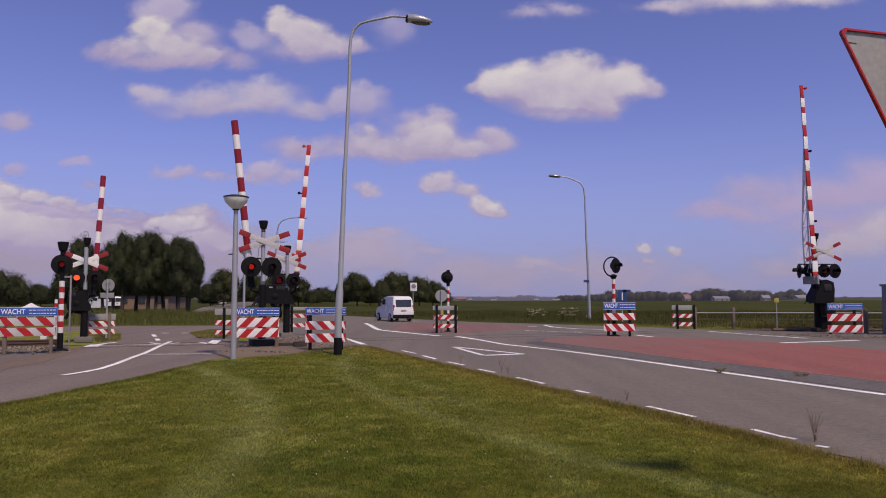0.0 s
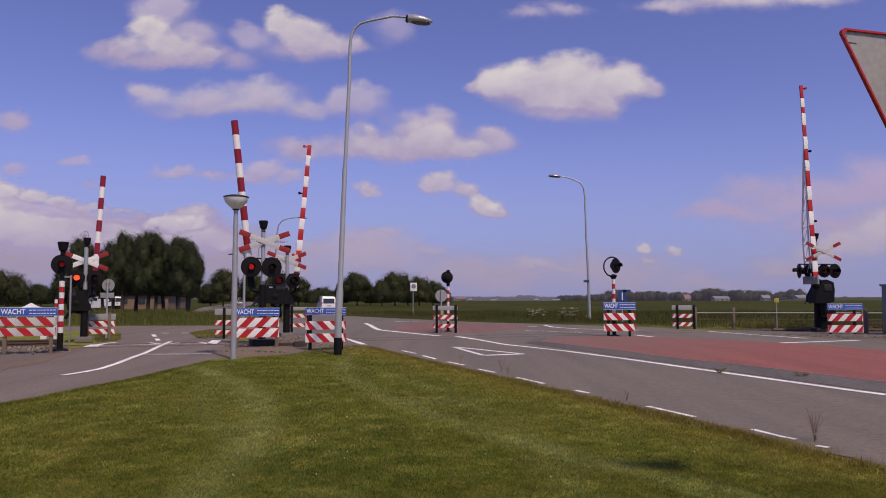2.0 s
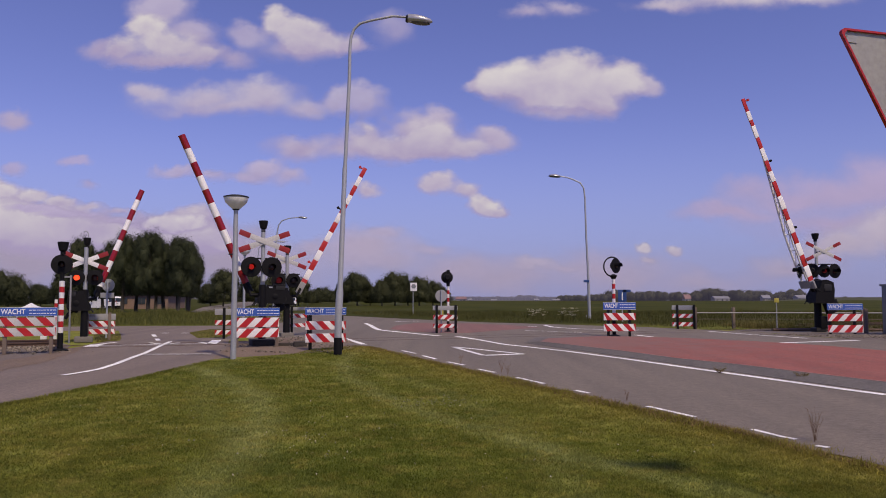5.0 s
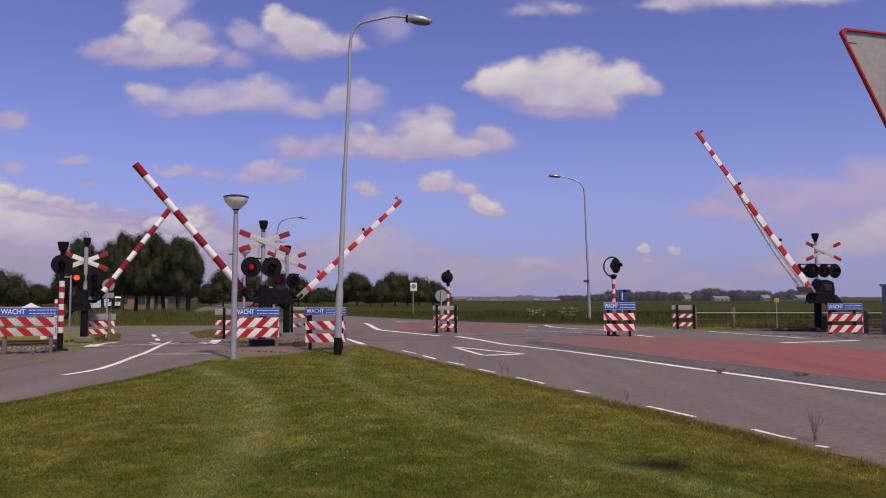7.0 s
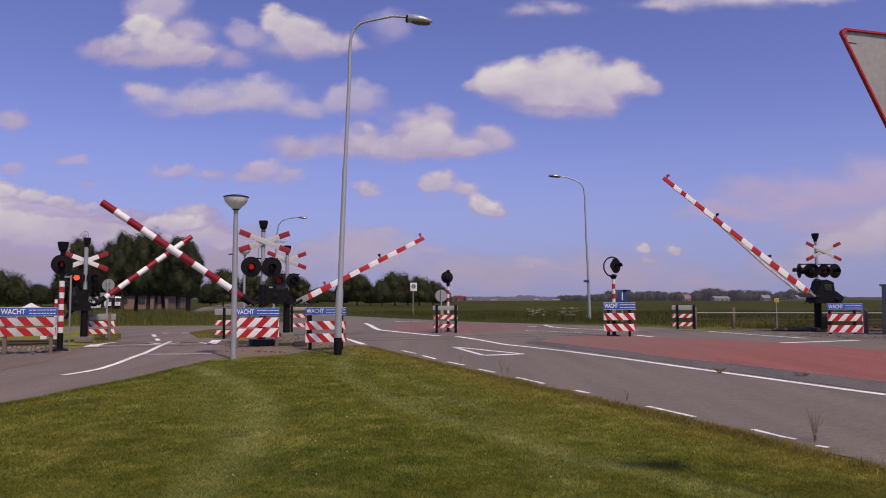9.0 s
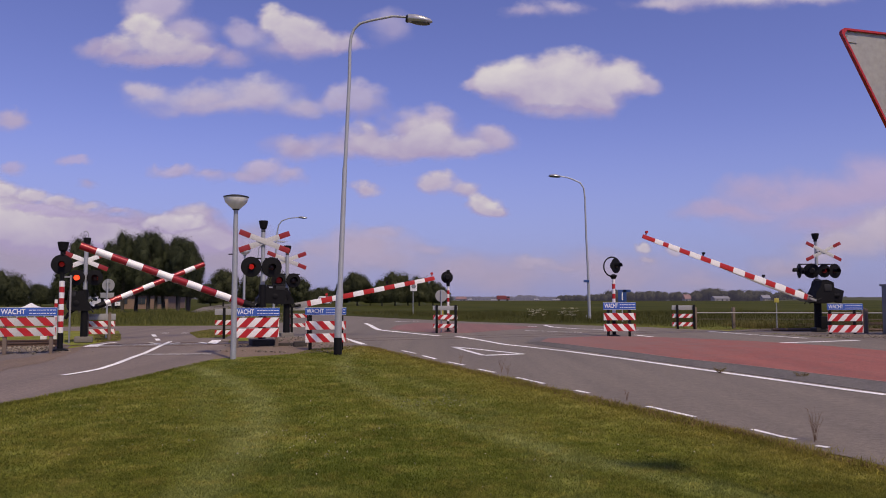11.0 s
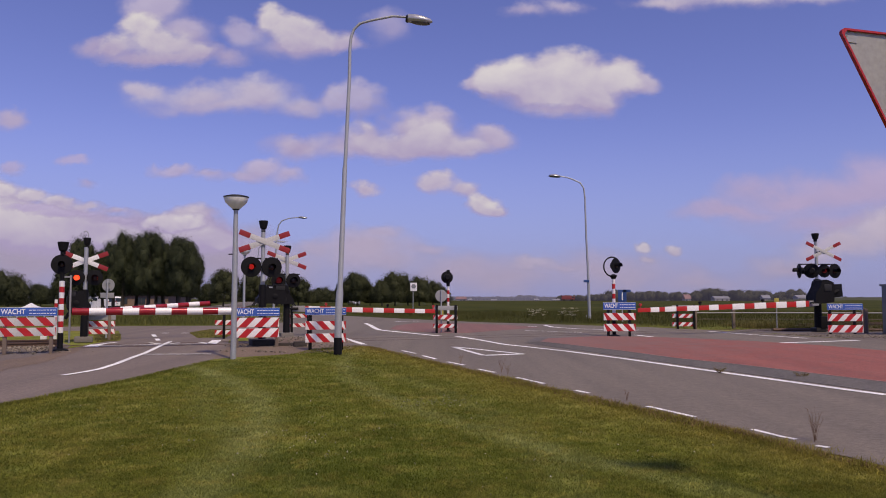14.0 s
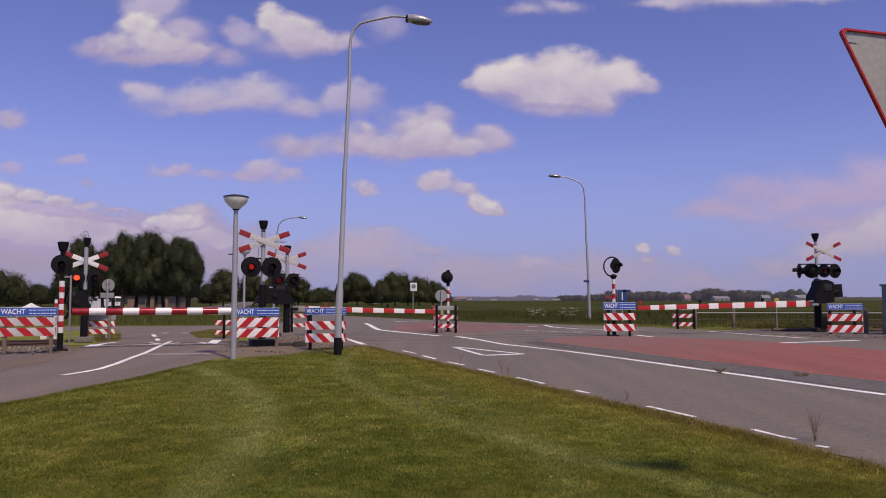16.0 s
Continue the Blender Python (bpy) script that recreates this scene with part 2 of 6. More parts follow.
STALK = foliage("dry_stalks", (0.17, 0.1, 0.07), (0.3, 0.19, 0.13), 1.0)


# ---- mesh helpers ----
def empty(name, m, label, category, group=""):
    ob = new(name)
    ob.empty_display_size = 0.2
    ob.matrix_basis = m
    return tagged(ob, label, category, group)


def finish(bm, name, material, smooth=35):
    bmesh.ops.recalc_face_normals(bm, faces=bm.faces)
    me = bpy.data.meshes.new(name)
    bm.to_mesh(me)
    bm.free()
    for m in material if isinstance(material, (list, tuple)) else (material,):
        me.materials.append(m)
    if smooth:
        me.shade_smooth()
        me.set_sharp_from_angle(angle=radians(smooth))
    return me


def part(name, bm, material, parent=None, label="", m=None):
    me = bm if isinstance(bm, bpy.types.Mesh) else finish(bm, name, material)
    ob = new(name, me)
    ob.parent = parent
    if m is not None:
        ob.matrix_basis = m
    return tagged(ob, label)


def raw_mesh(name, verts, faces, material):
    """A mesh from arrays: faces is an (n, 3) or (n, 4) array."""
    me = bpy.data.meshes.new(name)
    k = faces.shape[1]
    me.vertices.add(len(verts))
    me.vertices.foreach_set("co", np.asarray(verts, np.float32).ravel())
    me.loops.add(faces.size)
    me.loops.foreach_set("vertex_index", faces.astype(np.int32).ravel())
    me.polygons.add(len(faces))
    me.polygons.foreach_set("loop_start", np.arange(0, faces.size, k, dtype=np.int32))
    me.update(calc_edges=True)
    me.materials.append(material)
    return me


def add_box(bm, c, s, m=None, bevel=0.0, mat=0):
    g = bmesh.ops.create_cube(bm, size=1.0, matrix=(m or Matrix()) @ Matrix.Translation(c) @ Matrix.Diagonal((*s, 1)))
    vs = g["verts"]
    fs = {f for v in vs for f in v.link_faces}
    for f in fs:
        f.material_index = mat
    if bevel:
        bmesh.ops.bevel(bm, geom=list({e for v in vs for e in v.link_edges}), offset=bevel, segments=2, affect="EDGES", profile=0.6)
    return bm


def box(c, s, m=None, bevel=0.0):
    return add_box(bmesh.new(), c, s, m, bevel)


def add_rod(bm, a, b, r0, r1=None, seg=12):
    a, b = Vector(a), Vector(b)
    d = b - a
    m = Matrix.Translation((a + b) / 2) @ d.to_track_quat("Z", "Y").to_matrix().to_4x4()
    bmesh.ops.create_cone(bm, cap_ends=True, segments=seg, radius1=r0, radius2=r0 if r1 is None else r1, depth=d.length, matrix=m)
    return bm


def rod(a, b, r0, r1=None, seg=12):
    return add_rod(bmesh.new(), a, b, r0, r1, seg)


def add_lathe(bm, profile, seg=20, m=None):
    """A turned body from (radius, z) pairs about the z axis."""
    m = m or Matrix()
    rings = []
    for r, z in profile:
        if r < 1e-4:
            rings.append([bm.verts.new(m @ Vector((0, 0, z)))])
        else:
            rings.append([bm.verts.new(m @ Vector((r * math.cos(2 * math.pi * i / seg), r * math.sin(2 * math.pi * i / seg), z))) for i in range(seg)])
    for a, b in zip(rings, rings[1:]):
        for i in range(seg):
            j = (i + 1) % seg
            q = [a[i % len(a)], a[j % len(a)], b[j % len(b)], b[i % len(b)]]
            q = list(dict.fromkeys(q))
            if len(q) > 2:
                bm.faces.new(q)
    return bm


def lathe(profile, seg=20, m=None):
    return add_lathe(bmesh.new(), profile, seg, m)


def add_tube(bm, pts, radii, seg=10):
    """A bent tube through points."""
    pts = [Vector(p) for p in pts]
    if not isinstance(radii, (list, tuple)):
        radii = [radii] * len(pts)
    rings, ref = [], None
    for i, p in enumerate(pts):
        d = (pts[min(i + 1, len(pts) - 1)] - pts[max(i - 1, 0)]).normalized()
        if ref is None:
            ref = d.orthogonal().normalized()
        ref = (ref - d * ref.dot(d)).normalized()
        o = d.cross(ref)
        rings.append([bm.verts.new(p + radii[i] * (ref * math.cos(2 * math.pi * k / seg) + o * math.sin(2 * math.pi * k / seg))) for k in range(seg)])
    for a, b in zip(rings, rings[1:]):
        for k in range(seg):
            bm.faces.new((a[k], a[(k + 1) % seg], b[(k + 1) % seg], b[k]))
    bm.faces.new(rings[0][::-1])
    bm.faces.new(rings[-1])
    return bm


def tube(pts, radii, seg=10):
    return add_tube(bmesh.new(), pts, radii, seg)


def add_prism(bm, poly, z0, z1, m=None):
    """An upright slab over a flat outline."""
    m = m or Matrix()
    lo = [bm.verts.new(m @ Vector((x, y, z0))) for x, y in poly]
    hi = [bm.verts.new(m @ Vector((x, y, z1))) for x, y in poly]
    bm.faces.new(lo[::-1])
    bm.faces.new(hi)
    for i in range(len(poly)):
        j = (i + 1) % len(poly)
        bm.faces.new((lo[i], lo[j], hi[j], hi[i]))
    return bm


def prism(poly, z0, z1, m=None):
    return add_prism(bmesh.new(), poly, z0, z1, m)


def lettering(text, size, material, parent, m, name="lettering"):
    cu = bpy.data.curves.new(name, "FONT")
    cu.body, cu.size, cu.extrude, cu.offset, cu.align_x, cu.align_y = text, size, 0.002, size * 0.018, "LEFT", "CENTER"
    tmp = bpy.data.objects.new(name, cu)
    me = bpy.data.meshes.new_from_object(tmp)
    bpy.data.objects.remove(tmp)
    me.materials.clear()
    me.materials.append(material)
    ob = new(name, me)
    ob.parent, ob.matrix_basis = parent, m
    return ob


# ---- the land, the road and the track ----
TURN = 24.0                                        # the track's bearing against the x axis
TRACK = Matrix.Translation((-5.2, 27.2, 0)) @ pose(0, 0, 0, 0, 0, TURN)


def structure(name, me, label):
    return tagged(new(name, me), label, name.split("_")[0], kind="structure")


def sheet(poly, z):
    bm = bmesh.new()
    bm.faces.new([bm.verts.new((x, y, z)) for x, y in poly])
    return bm


def build_ground():
    n = 40
    xs = [math.copysign(abs(i / n) ** 3 * 4300, i) for i in range(-n, n + 1)]
    def ease(f):
        f = min(1.0, max(0.0, f))
        return f * f * (3 - 2 * f)
    # the fields beyond the crossing lie lower than the road
    verts = np.array([(x, y, -1.9 * ease((y - 290) / 160) * ease((x + 40) / 60)) for y in xs for x in xs])
    w = 2 * n + 1
    faces = np.array([(r * w + c, r * w + c + 1, (r + 1) * w + c + 1, (r + 1) * w + c) for r in range(w - 1) for c in range(w - 1)])
    structure("ground", raw_mesh("ground", verts, faces, TURF), "flat green polder land with mown verge and fields")


def build_dike():
    """A low grassy rise where the far field ends."""
    xs = [120 + 12 * i for i in range(28)]
    verts, faces = [], []
    for x in xs:
        top = -1.85 + 2.9 * min(1.0, max(0.0, (x - 150) / 75)) ** 1.3 + 0.1 * math.sin(x * 0.21)
        verts += [(x, 330, -2.0), (x, 418, top), (x, 424, top), (x, 436, -2.0)]
    for i in range(len(xs) - 1):
        for k in range(3):
            faces.append((4 * i + k, 4 * i + 4 + k, 4 * i + 5 + k, 4 * i + 1 + k))
    structure("ground_dike", raw_mesh("ground_dike", np.array(verts), np.array(faces), TURF), "low dark green grassy dike at the end of the field")


LAWN_EDGE = [(3.97, 7.94), (3.7, 8.93), (3.37, 9.72), (2.98, 10.72), (2.38, 12.21), (1.74, 13.74), (1.12, 15.33), (0.22, 17.62), (-1.01, 20.62), (-1.81, 22.78), (-2.37, 24.04)]


def ragged(points, amount, seed):
    """The same outline broken into short uneven steps."""
    rng = random.Random(seed)
    out = []
    for (x0, y0), (x1, y1) in zip(points, points[1:]):
        n = max(2, int(math.hypot(x1 - x0, y1 - y0) / 0.12))
        nx, ny = (y1 - y0), -(x1 - x0)
        k = 1 / math.hypot(nx, ny)
        for i in range(n):
            f = i / n
            x, y = x0 + (x1 - x0) * f, y0 + (y1 - y0) * f
            s = amount * (rng.uniform(-1, 1) * 0.45 + math.sin(y * 2.3 + x) * 0.5 + math.sin(y * 5.9) * 0.35)
            out.append((x + nx * k * s, y + ny * k * s))
    return out + [points[-1]]


def build_roads():
    far_right = [(15.06, 30.02), (14.33, 34.3), (11, 39.27), (5.94, 44.06), (2.37, 46.93), (-2.65, 53.96), (-7.75, 61.65), (-11.95, 69.59)]
    road = [(9.6, -6.0)] + ragged([(5.75, 4.0)] + LAWN_EDGE, 0.05, 2) + [(-3.06, 25.15), (-4.31, 25.15), (-5.18, 26.7), (-7.22, 33.24), (-11.05, 45.94), (-14.93, 58.32)]
    road += [(-24.5, 70.0), (-36, 110), (-60, 220), (-110, 460), (-102, 460), (-53, 220), (-30, 110), (-18.5, 75)]
    road += far_right[::-1] + [(19.5, 20.7), (31.5, -6.0)]
    structure("road", finish(sheet(road, 0.013), "road", ASPHALT, 0), "grey asphalt road over the level crossing")
    path = [(-21.0, 11.5)] + [(-6.72, 11.27), (-6.54, 11.88), (-6.43, 13.32), (-6.19, 14.66), (-6.11, 16.55), (-5.98, 19), (-6.83, 23.27), (-7.93, 27.37), (-9.55, 34.3)]
    path += [(-7.96, 36.61), (-8.86, 40.75), (-12.85, 41.53), (-18.22, 40.75), (-20.94, 39.99)]
    path += [(-18.54, 35.42), (-15.56, 35.42), (-12.54, 28.83), (-12.05, 24.86), (-10.61, 20.62), (-9.98, 18.06), (-9.97, 16.68)] + [(-24.0, 15.5)]
    structure("pavement_path", finish(sheet(path, 0.009), "pavement_path", PATH_ASPHALT, 0), "asphalt cycle path beside the road")
    soil = [(-9.62, 14.96), (-9.97, 16.68), (-9.98, 18.06), (-10.61, 20.62), (-11.18, 22.31), (-12.43, 23.78), (-12.87, 23.27), (-13.36, 22.31), (-13.55, 21.02)]
    structure("ground_soil", finish(sheet(soil, 0.004), "ground_soil", SOIL, 0), "bare sandy soil beside the cycle path")
    soil = [(-6.08, 19.34), (-5.82, 19.87), (-4.94, 20.62), (-3.99, 21.43), (-3.14, 22.31), (-2.68, 24.31), (-3.76, 26.7), (-5.17, 27.72), (-7.29, 27.72), (-7.75, 26.06)]
    structure("ground_soil_strip", finish(sheet(soil, 0.005), "ground_soil_strip", SOIL, 0), "bare sandy soil round the signal posts")
    strip = [(-9.45, 15.2), (-9.85, 16.68), (-9.9, 18.06), (-10.5, 20.62), (-11.35, 23.3), (-11.9, 24.5)]
    bank = [(-11.75, 22.8), (-11.35, 21.1), (-11.2, 19.7), (-11.3, 18.6), (-11.7, 16.8)]
    structure("ground_soil_edge", finish(sheet(ragged(strip, 0.07, 3) + ragged(bank, 0.1, 4), 0.0135), "ground_soil_edge", SOIL, 0), "pinkish trodden soil between ballast and cycle path")
    for poly in ([(-12.53, 26.7), (-11.97, 27.37), (-14.07, 32.26), (-15.28, 32.26)], [(-11.42, 33.24), (-11.6, 36.61), (-9.76, 36.01), (-8.7, 29.61), (-9.7, 29.21)]):
        structure("ground_turf", finish(sheet(poly, 0.017), "ground_turf", TURF, 0), "small turf patch between paved strips")
    bed = [(-16.04, 24.86), (-14.08, 25.45), (-13.43, 26.06), (-12.51, 24.86), (-11.45, 22.31), (-10.98, 19.87), (-11.17, 18.68), (-11.53, 17.91)]
    structure("ground_gravel", finish(sheet(bed, 0.0075), "ground_gravel", GRAVEL, 0), "grey gravel and soil beside the track")
    bed = [(13.94, 36.01), (17.6, 38.57), (22.35, 37.24), (23.99, 36.61), (16.65, 25.45), (16.41, 27.37), (15.28, 30.44), (14.93, 32.74)]
    structure("ground_gravel", finish(sheet(bed, 0.005), "ground_gravel", GRAVEL, 0), "grey gravel and soil beside the track")


def build_island(outer, inner, name, label, height=0.12, stones=0, edge=None):
    """A raised median: a sloping kerb round a red top."""
    bm = bmesh.new()
    lo = [bm.verts.new((x, y, 0.015)) for x, y in outer]
    hi = [bm.verts.new((x, y, height)) for x, y in inner]
    for i in range(len(lo)):
        j = (i + 1) % len(lo)
        bm.faces.new((lo[i], lo[j], hi[j], hi[i]))
    kerb = structure(name, finish(bm, name, edge or KERB), label)
    for i in range(stones):                                # single kerb stones, a thin joint between them
        a0, a1, b0, b1 = (Vector((*p, 0)) for p in (outer[i], outer[i + 1], inner[i], inner[i + 1]))
        n = max(1, round((a1 - a0).length / 0.9))
        for k in range(n):
            f0, f1 = k / n + 0.0006 / (a1 - a0).length, (k + 1) / n - 0.0006 / (a1 - a0).length
            bm = bmesh.new()
            q = [a0.lerp(a1, f0), a0.lerp(a1, f1), b0.lerp(b1, f1), b0.lerp(b1, f0)]
            top = [bm.verts.new((p.x, p.y, z)) for p, z in zip(q, (0.019, 0.019, height + 0.012, height + 0.012))]
            low = [bm.verts.new((p.x, p.y, 0.0)) for p in q]
            bm.faces.new(top)
            for u in range(4):
                bm.faces.new((low[u], low[(u + 1) % 4], top[(u + 1) % 4], top[u]))
            part("kerb_stone", bm, KERB_STONE, kerb)
    bm = bmesh.new()
    top = [bm.verts.new((x, y, height)) for x, y in inner]
    bm.faces.new(top)
    part("red_top", bm, RED_TOP if stones else RED_WORN, kerb, "faded red paving")
    if stones:
        part("kerb_edge", finish(sheet(stripe(inner[:stones + 1], 0.035), height + 0.016), "kerb_edge", KERB_EDGE, 0), None, kerb, "thin pale pink edge strip")
    return kerb


KERB_EDGE = asphalt("pale_kerb_edge", (0.3, 0.2, 0.18), (0.48, 0.34, 0.31), (0.3, 0.2, 0.18), 75)
KERB_STONE = asphalt("kerb_stone", (0.085, 0.078, 0.072), (0.18, 0.165, 0.15), (0.12, 0.105, 0.095))


def build_medians():
    outer = [(2.83, 26.06), (3.84, 23.27), (4.88, 20.24), (5.68, 17.91), (6.32, 16.06), (6.84, 14.56), (7.54, 12.63)] + [(16.3, 2.0), (21.5, 2.0)]
    outer += [(13.36, 22.31), (12.66, 24.86), (11.55, 26.7), (10.14, 28.45), (8.35, 29.82), (6.47, 30.66), (3.76, 29.61)]
    inner = [(3.32, 25.39), (4.08, 23.63), (5.14, 20.96), (5.87, 18.49), (6.68, 16.96), (7.25, 15.43), (8.01, 13.41)] + [(16.9, 2.0), (21.3, 2.0)]
    inner += [(12.68, 21.18), (12.03, 23.63), (10.99, 25.39), (9.65, 27.08), (7.95, 28.4), (6.12, 29.01), (3.9, 27.44)]
    build_island(outer, inner, "pavement_median", "raised red median with a dark sloping kerb", 0.1, 7)
    outer = [(-2.68, 37.24), (-1.71, 34.85), (-0.36, 33.24), (1.17, 33.24), (2.6, 35.42), (5.29, 39.27), (3.76, 42.34), (0.56, 45.94), (-1.55, 45.94), (-2.67, 41.53)]
    inner = [(-2.39, 37.21), (-1.61, 35.06), (-0.31, 33.41), (1.07, 33.41), (2.49, 35.35), (4.6, 38.56), (3.5, 40.77), (0.54, 44.16), (-1.35, 44.16), (-2.37, 40.77)]
    build_island(outer, inner, "pavement_median_far", "red median strip beyond the track", 0.03, 0, RED_WORN)


def stripe(points, width):
    """A painted band of even width along points."""
    pts = [Vector((*p, 0)) for p in points]
    left, right = [], []
    for i, p in enumerate(pts):
        d = (pts[min(i + 1, len(pts) - 1)] - pts[max(i - 1, 0)]).normalized()
        s = Vector((-d.y, d.x, 0)) * width / 2
        left.append((p + s)[:2])
        right.append((p - s)[:2])
    return left + right[::-1]


def painted(name, label, width, *points):
    structure(name, finish(sheet(stripe(points, width), 0.021), name, MARKING, 0), label)


def build_markings():
    road = "worn white painted road line"
    painted("road_marking", road, 0.2, (1.31, 28.08), (2.05, 25.3), (3.66, 22.2), (4.72, 19.56), (5.5, 17.34), (6.14, 15.6), (6.66, 14.18), (7.09, 13), (7.37, 12.34))
    painted("road_marking", road, 0.24, (0.56, 30.23), (1.28, 28.15))
    painted("road_marking", road, 0.26, (-4.72, 44.98), (-4.07, 41.53), (-3.48, 37.9), (-3.09, 36.01), (-2.2, 34.3), (-0.09, 30.44))
    painted("road_marking", road, 0.22, (-3.84, 28.83), (-2.67, 25.15))
    painted("road_marking", road, 0.1, (-1.23, 22.31), (-0.79, 21.22))
    painted("road_marking", road, 0.1, (-0.55, 20.43), (-0.19, 19.34))
    painted("road_marking", road, 0.1, (0.11, 18.52), (0.51, 17.62))
    painted("road_marking", road, 0.1, (0.79, 16.68), (1.12, 15.94))
    painted("road_marking", road, 0.1, (1.49, 14.96), (1.9, 13.91))
    painted("road_marking", road, 0.09, (2.3, 12.93), (2.47, 12.56))
    painted("road_marking", road, 0.09, (3.04, 11.07), (3.42, 10.1))
    painted("road_marking", road, 0.08, (3.81, 9.16), (3.94, 8.72), (4.04, 8.52))
    painted("road_marking", road, 0.09, (4.09, 8.17), (4.18, 8.07))
    painted("road_marking", road, 0.19, (0.31, 24.04), (2.28, 21.02))
    painted("road_marking", road, 0.27, (2.28, 21.02), (1.13, 20.52))
    painted("road_marking", road, 0.16, (1.13, 20.52), (0.31, 24.04))
    painted("road_marking", road, 0.2, (8.17, 31.32), (8.46, 29.82))
    painted("road_marking", road, 0.22, (12.46, 34.57), (13.32, 31.32), (14.24, 28.83))
    painted("road_marking", road, 0.27, (11.02, 25.66), (13.34, 26.6), (15.44, 27.51))
    painted("road_marking", road, 0.12, (3.96, 35.42), (6.31, 33.5))
    painted("road_marking", road, 0.24, (5.77, 41.91), (5.86, 39.25), (6.77, 37.35), (8.08, 36.29), (9.53, 35.87))
    painted("road_marking", road, 0.35, (4.62, 40.27), (5.12, 40.27))
    painted("road_marking", road, 0.25, (-3.09, 47.97), (-1.65, 49.06))
    painted("road_marking", road, 0.2, (0.51, 41.53), (3.52, 39.63))
    path = "worn white painted cycle path line"
    painted("path_marking", path, 0.15, (-7.9, 15.38), (-7.77, 16.06), (-7.75, 16.74), (-7.94, 17.98), (-8.3, 19.69), (-8.65, 21.54), (-9.39, 24.58), (-9.9, 26.86))
    painted("path_marking", path, 0.14, (-8.47, 20.92), (-6.6, 21.02))
    painted("path_marking", path, 0.45, (-11.46, 24.04), (-11.77, 25.15))
    painted("path_marking", path, 0.15, (-11.77, 25.15), (-11.67, 26.37))
    painted("path_marking", path, 0.14, (-9.71, 25.45), (-10.36, 26.06))
    painted("path_marking", path, 0.13, (-9.45, 25.1), (-9.3, 26.1))
    painted("path_marking", path, 0.13, (-8.73, 26.47), (-7.99, 25.44))
    painted("path_marking", path, 0.1, (-11.54, 24.58), (-7.85, 25.75))
    painted("path_marking", path, 0.35, (-7.98, 25.45), (-8.48, 27.72))
    painted("path_marking", path, 0.17, (-12.47, 31.78), (-11.7, 30.02))
    painted("path_marking", path, 0.17, (-11.1, 28.64), (-10.53, 27.37))
    painted("path_marking", path, 0.3, (-12.57, 32.99), (-12.22, 32.99))
    painted("path_marking", path, 0.3, (-11.69, 32.99), (-11.38, 32.99))


def build_track():
    """Two rails on sleepers in a ballast bed; the bed stops where the road and the path cross."""
    track = empty("railway_track", TRACK, "single rusty railway track on grey ballast", "railway track")
    spans = [(-120, -8.2), (-1.6, 1.4), (26.6, 200)]
    for a, b in spans:
        bm = bmesh.new()
        prof = [(-2.0, 0.005), (-1.45, 0.08), (1.45, 0.08), (2.0, 0.005)]
        ends = [[bm.verts.new((x, y, z)) for y, z in prof] for x in (a, b)]
        for i in range(3):
            bm.faces.new((ends[0][i], ends[0][i + 1], ends[1][i + 1], ends[1][i]))
        bm.faces.new(ends[0])
        bm.faces.new(ends[1])
        part("ballast_bed", bm, SOIL if a == -1.6 else GRAVEL, track, "brown soil and slabs" if a == -1.6 else "grey crushed stone")
    section = [(-0.07, 0), (0.07, 0), (0.07, 0.02), (0.012, 0.035), (0.012, 0.11), (0.036, 0.12), (0.036, 0.16), (-0.036, 0.16), (-0.036, 0.12), (-0.012, 0.11), (-0.012, 0.035), (-0.07, 0.02)]
    for y in (-0.75, 0.75):
        for a, b, z in ((-120, -7.9, 0.07), (-7.9, 26.4, -0.143), (26.4, 200, 0.07)):
            m = Matrix.Translation((0, y, z)) @ Matrix(((0, 0, 1, 0), (1, 0, 0, 0), (0, 1, 0, 0), (0, 0, 0, 1)))
            part("rail", prism(section, a, b, m), RAIL_STEEL, track, "rusty steel rail")
    sleeper = finish(box((0, 0, 0.05), (0.24, 2.5, 0.12), None, 0.015), "sleeper", WOOD)
    for a, b in ((-22, -8.2), (26.6, 45)):
        x = a
        while x < b:
            part("sleeper", sleeper, None, track, "", pose(x, 0, 0))
            x += 0.63
    # loose stones over the bed, nearest stretches
    rng = np.random.default_rng(3)
    base = np.array([(1, 0, 0), (-1, 0, 0), (0, 1, 0), (0, -1, 0), (0, 0, 1), (0, 0, -1)], float)
    tri = np.array([(0, 2, 4), (2, 1, 4), (1, 3, 4), (3, 0, 4), (2, 0, 5), (1, 2, 5), (3, 1, 5), (0, 3, 5)])
    count = 9000
    xs = np.concatenate([rng.uniform(-16, -8.0, count // 2), rng.uniform(-1.6, 1.4, count // 30), rng.uniform(26.6, 34, count - count // 2 - count // 30)])
    ys = rng.uniform(-1.95, 1.95, count)
    zs = np.where(abs(ys) < 1.45, 0.085, 0.085 - (abs(ys) - 1.45) * 0.13)
    size = rng.uniform(0.018, 0.05, (count, 1, 1)) * rng.uniform(0.7, 1.3, (count, 6, 1))
    v = base[None] * size + np.stack([xs, ys, zs], 1)[:, None]
    f = (tri[None] + np.arange(count)[:, None, None] * 6).reshape(-1, 3)
    stones = part("ballast_gravel", raw_mesh("ballast_gravel", v.reshape(-1, 3), f, STONES), None, track, "loose grey crushed stones")
    stones["kind"] = "stuff"


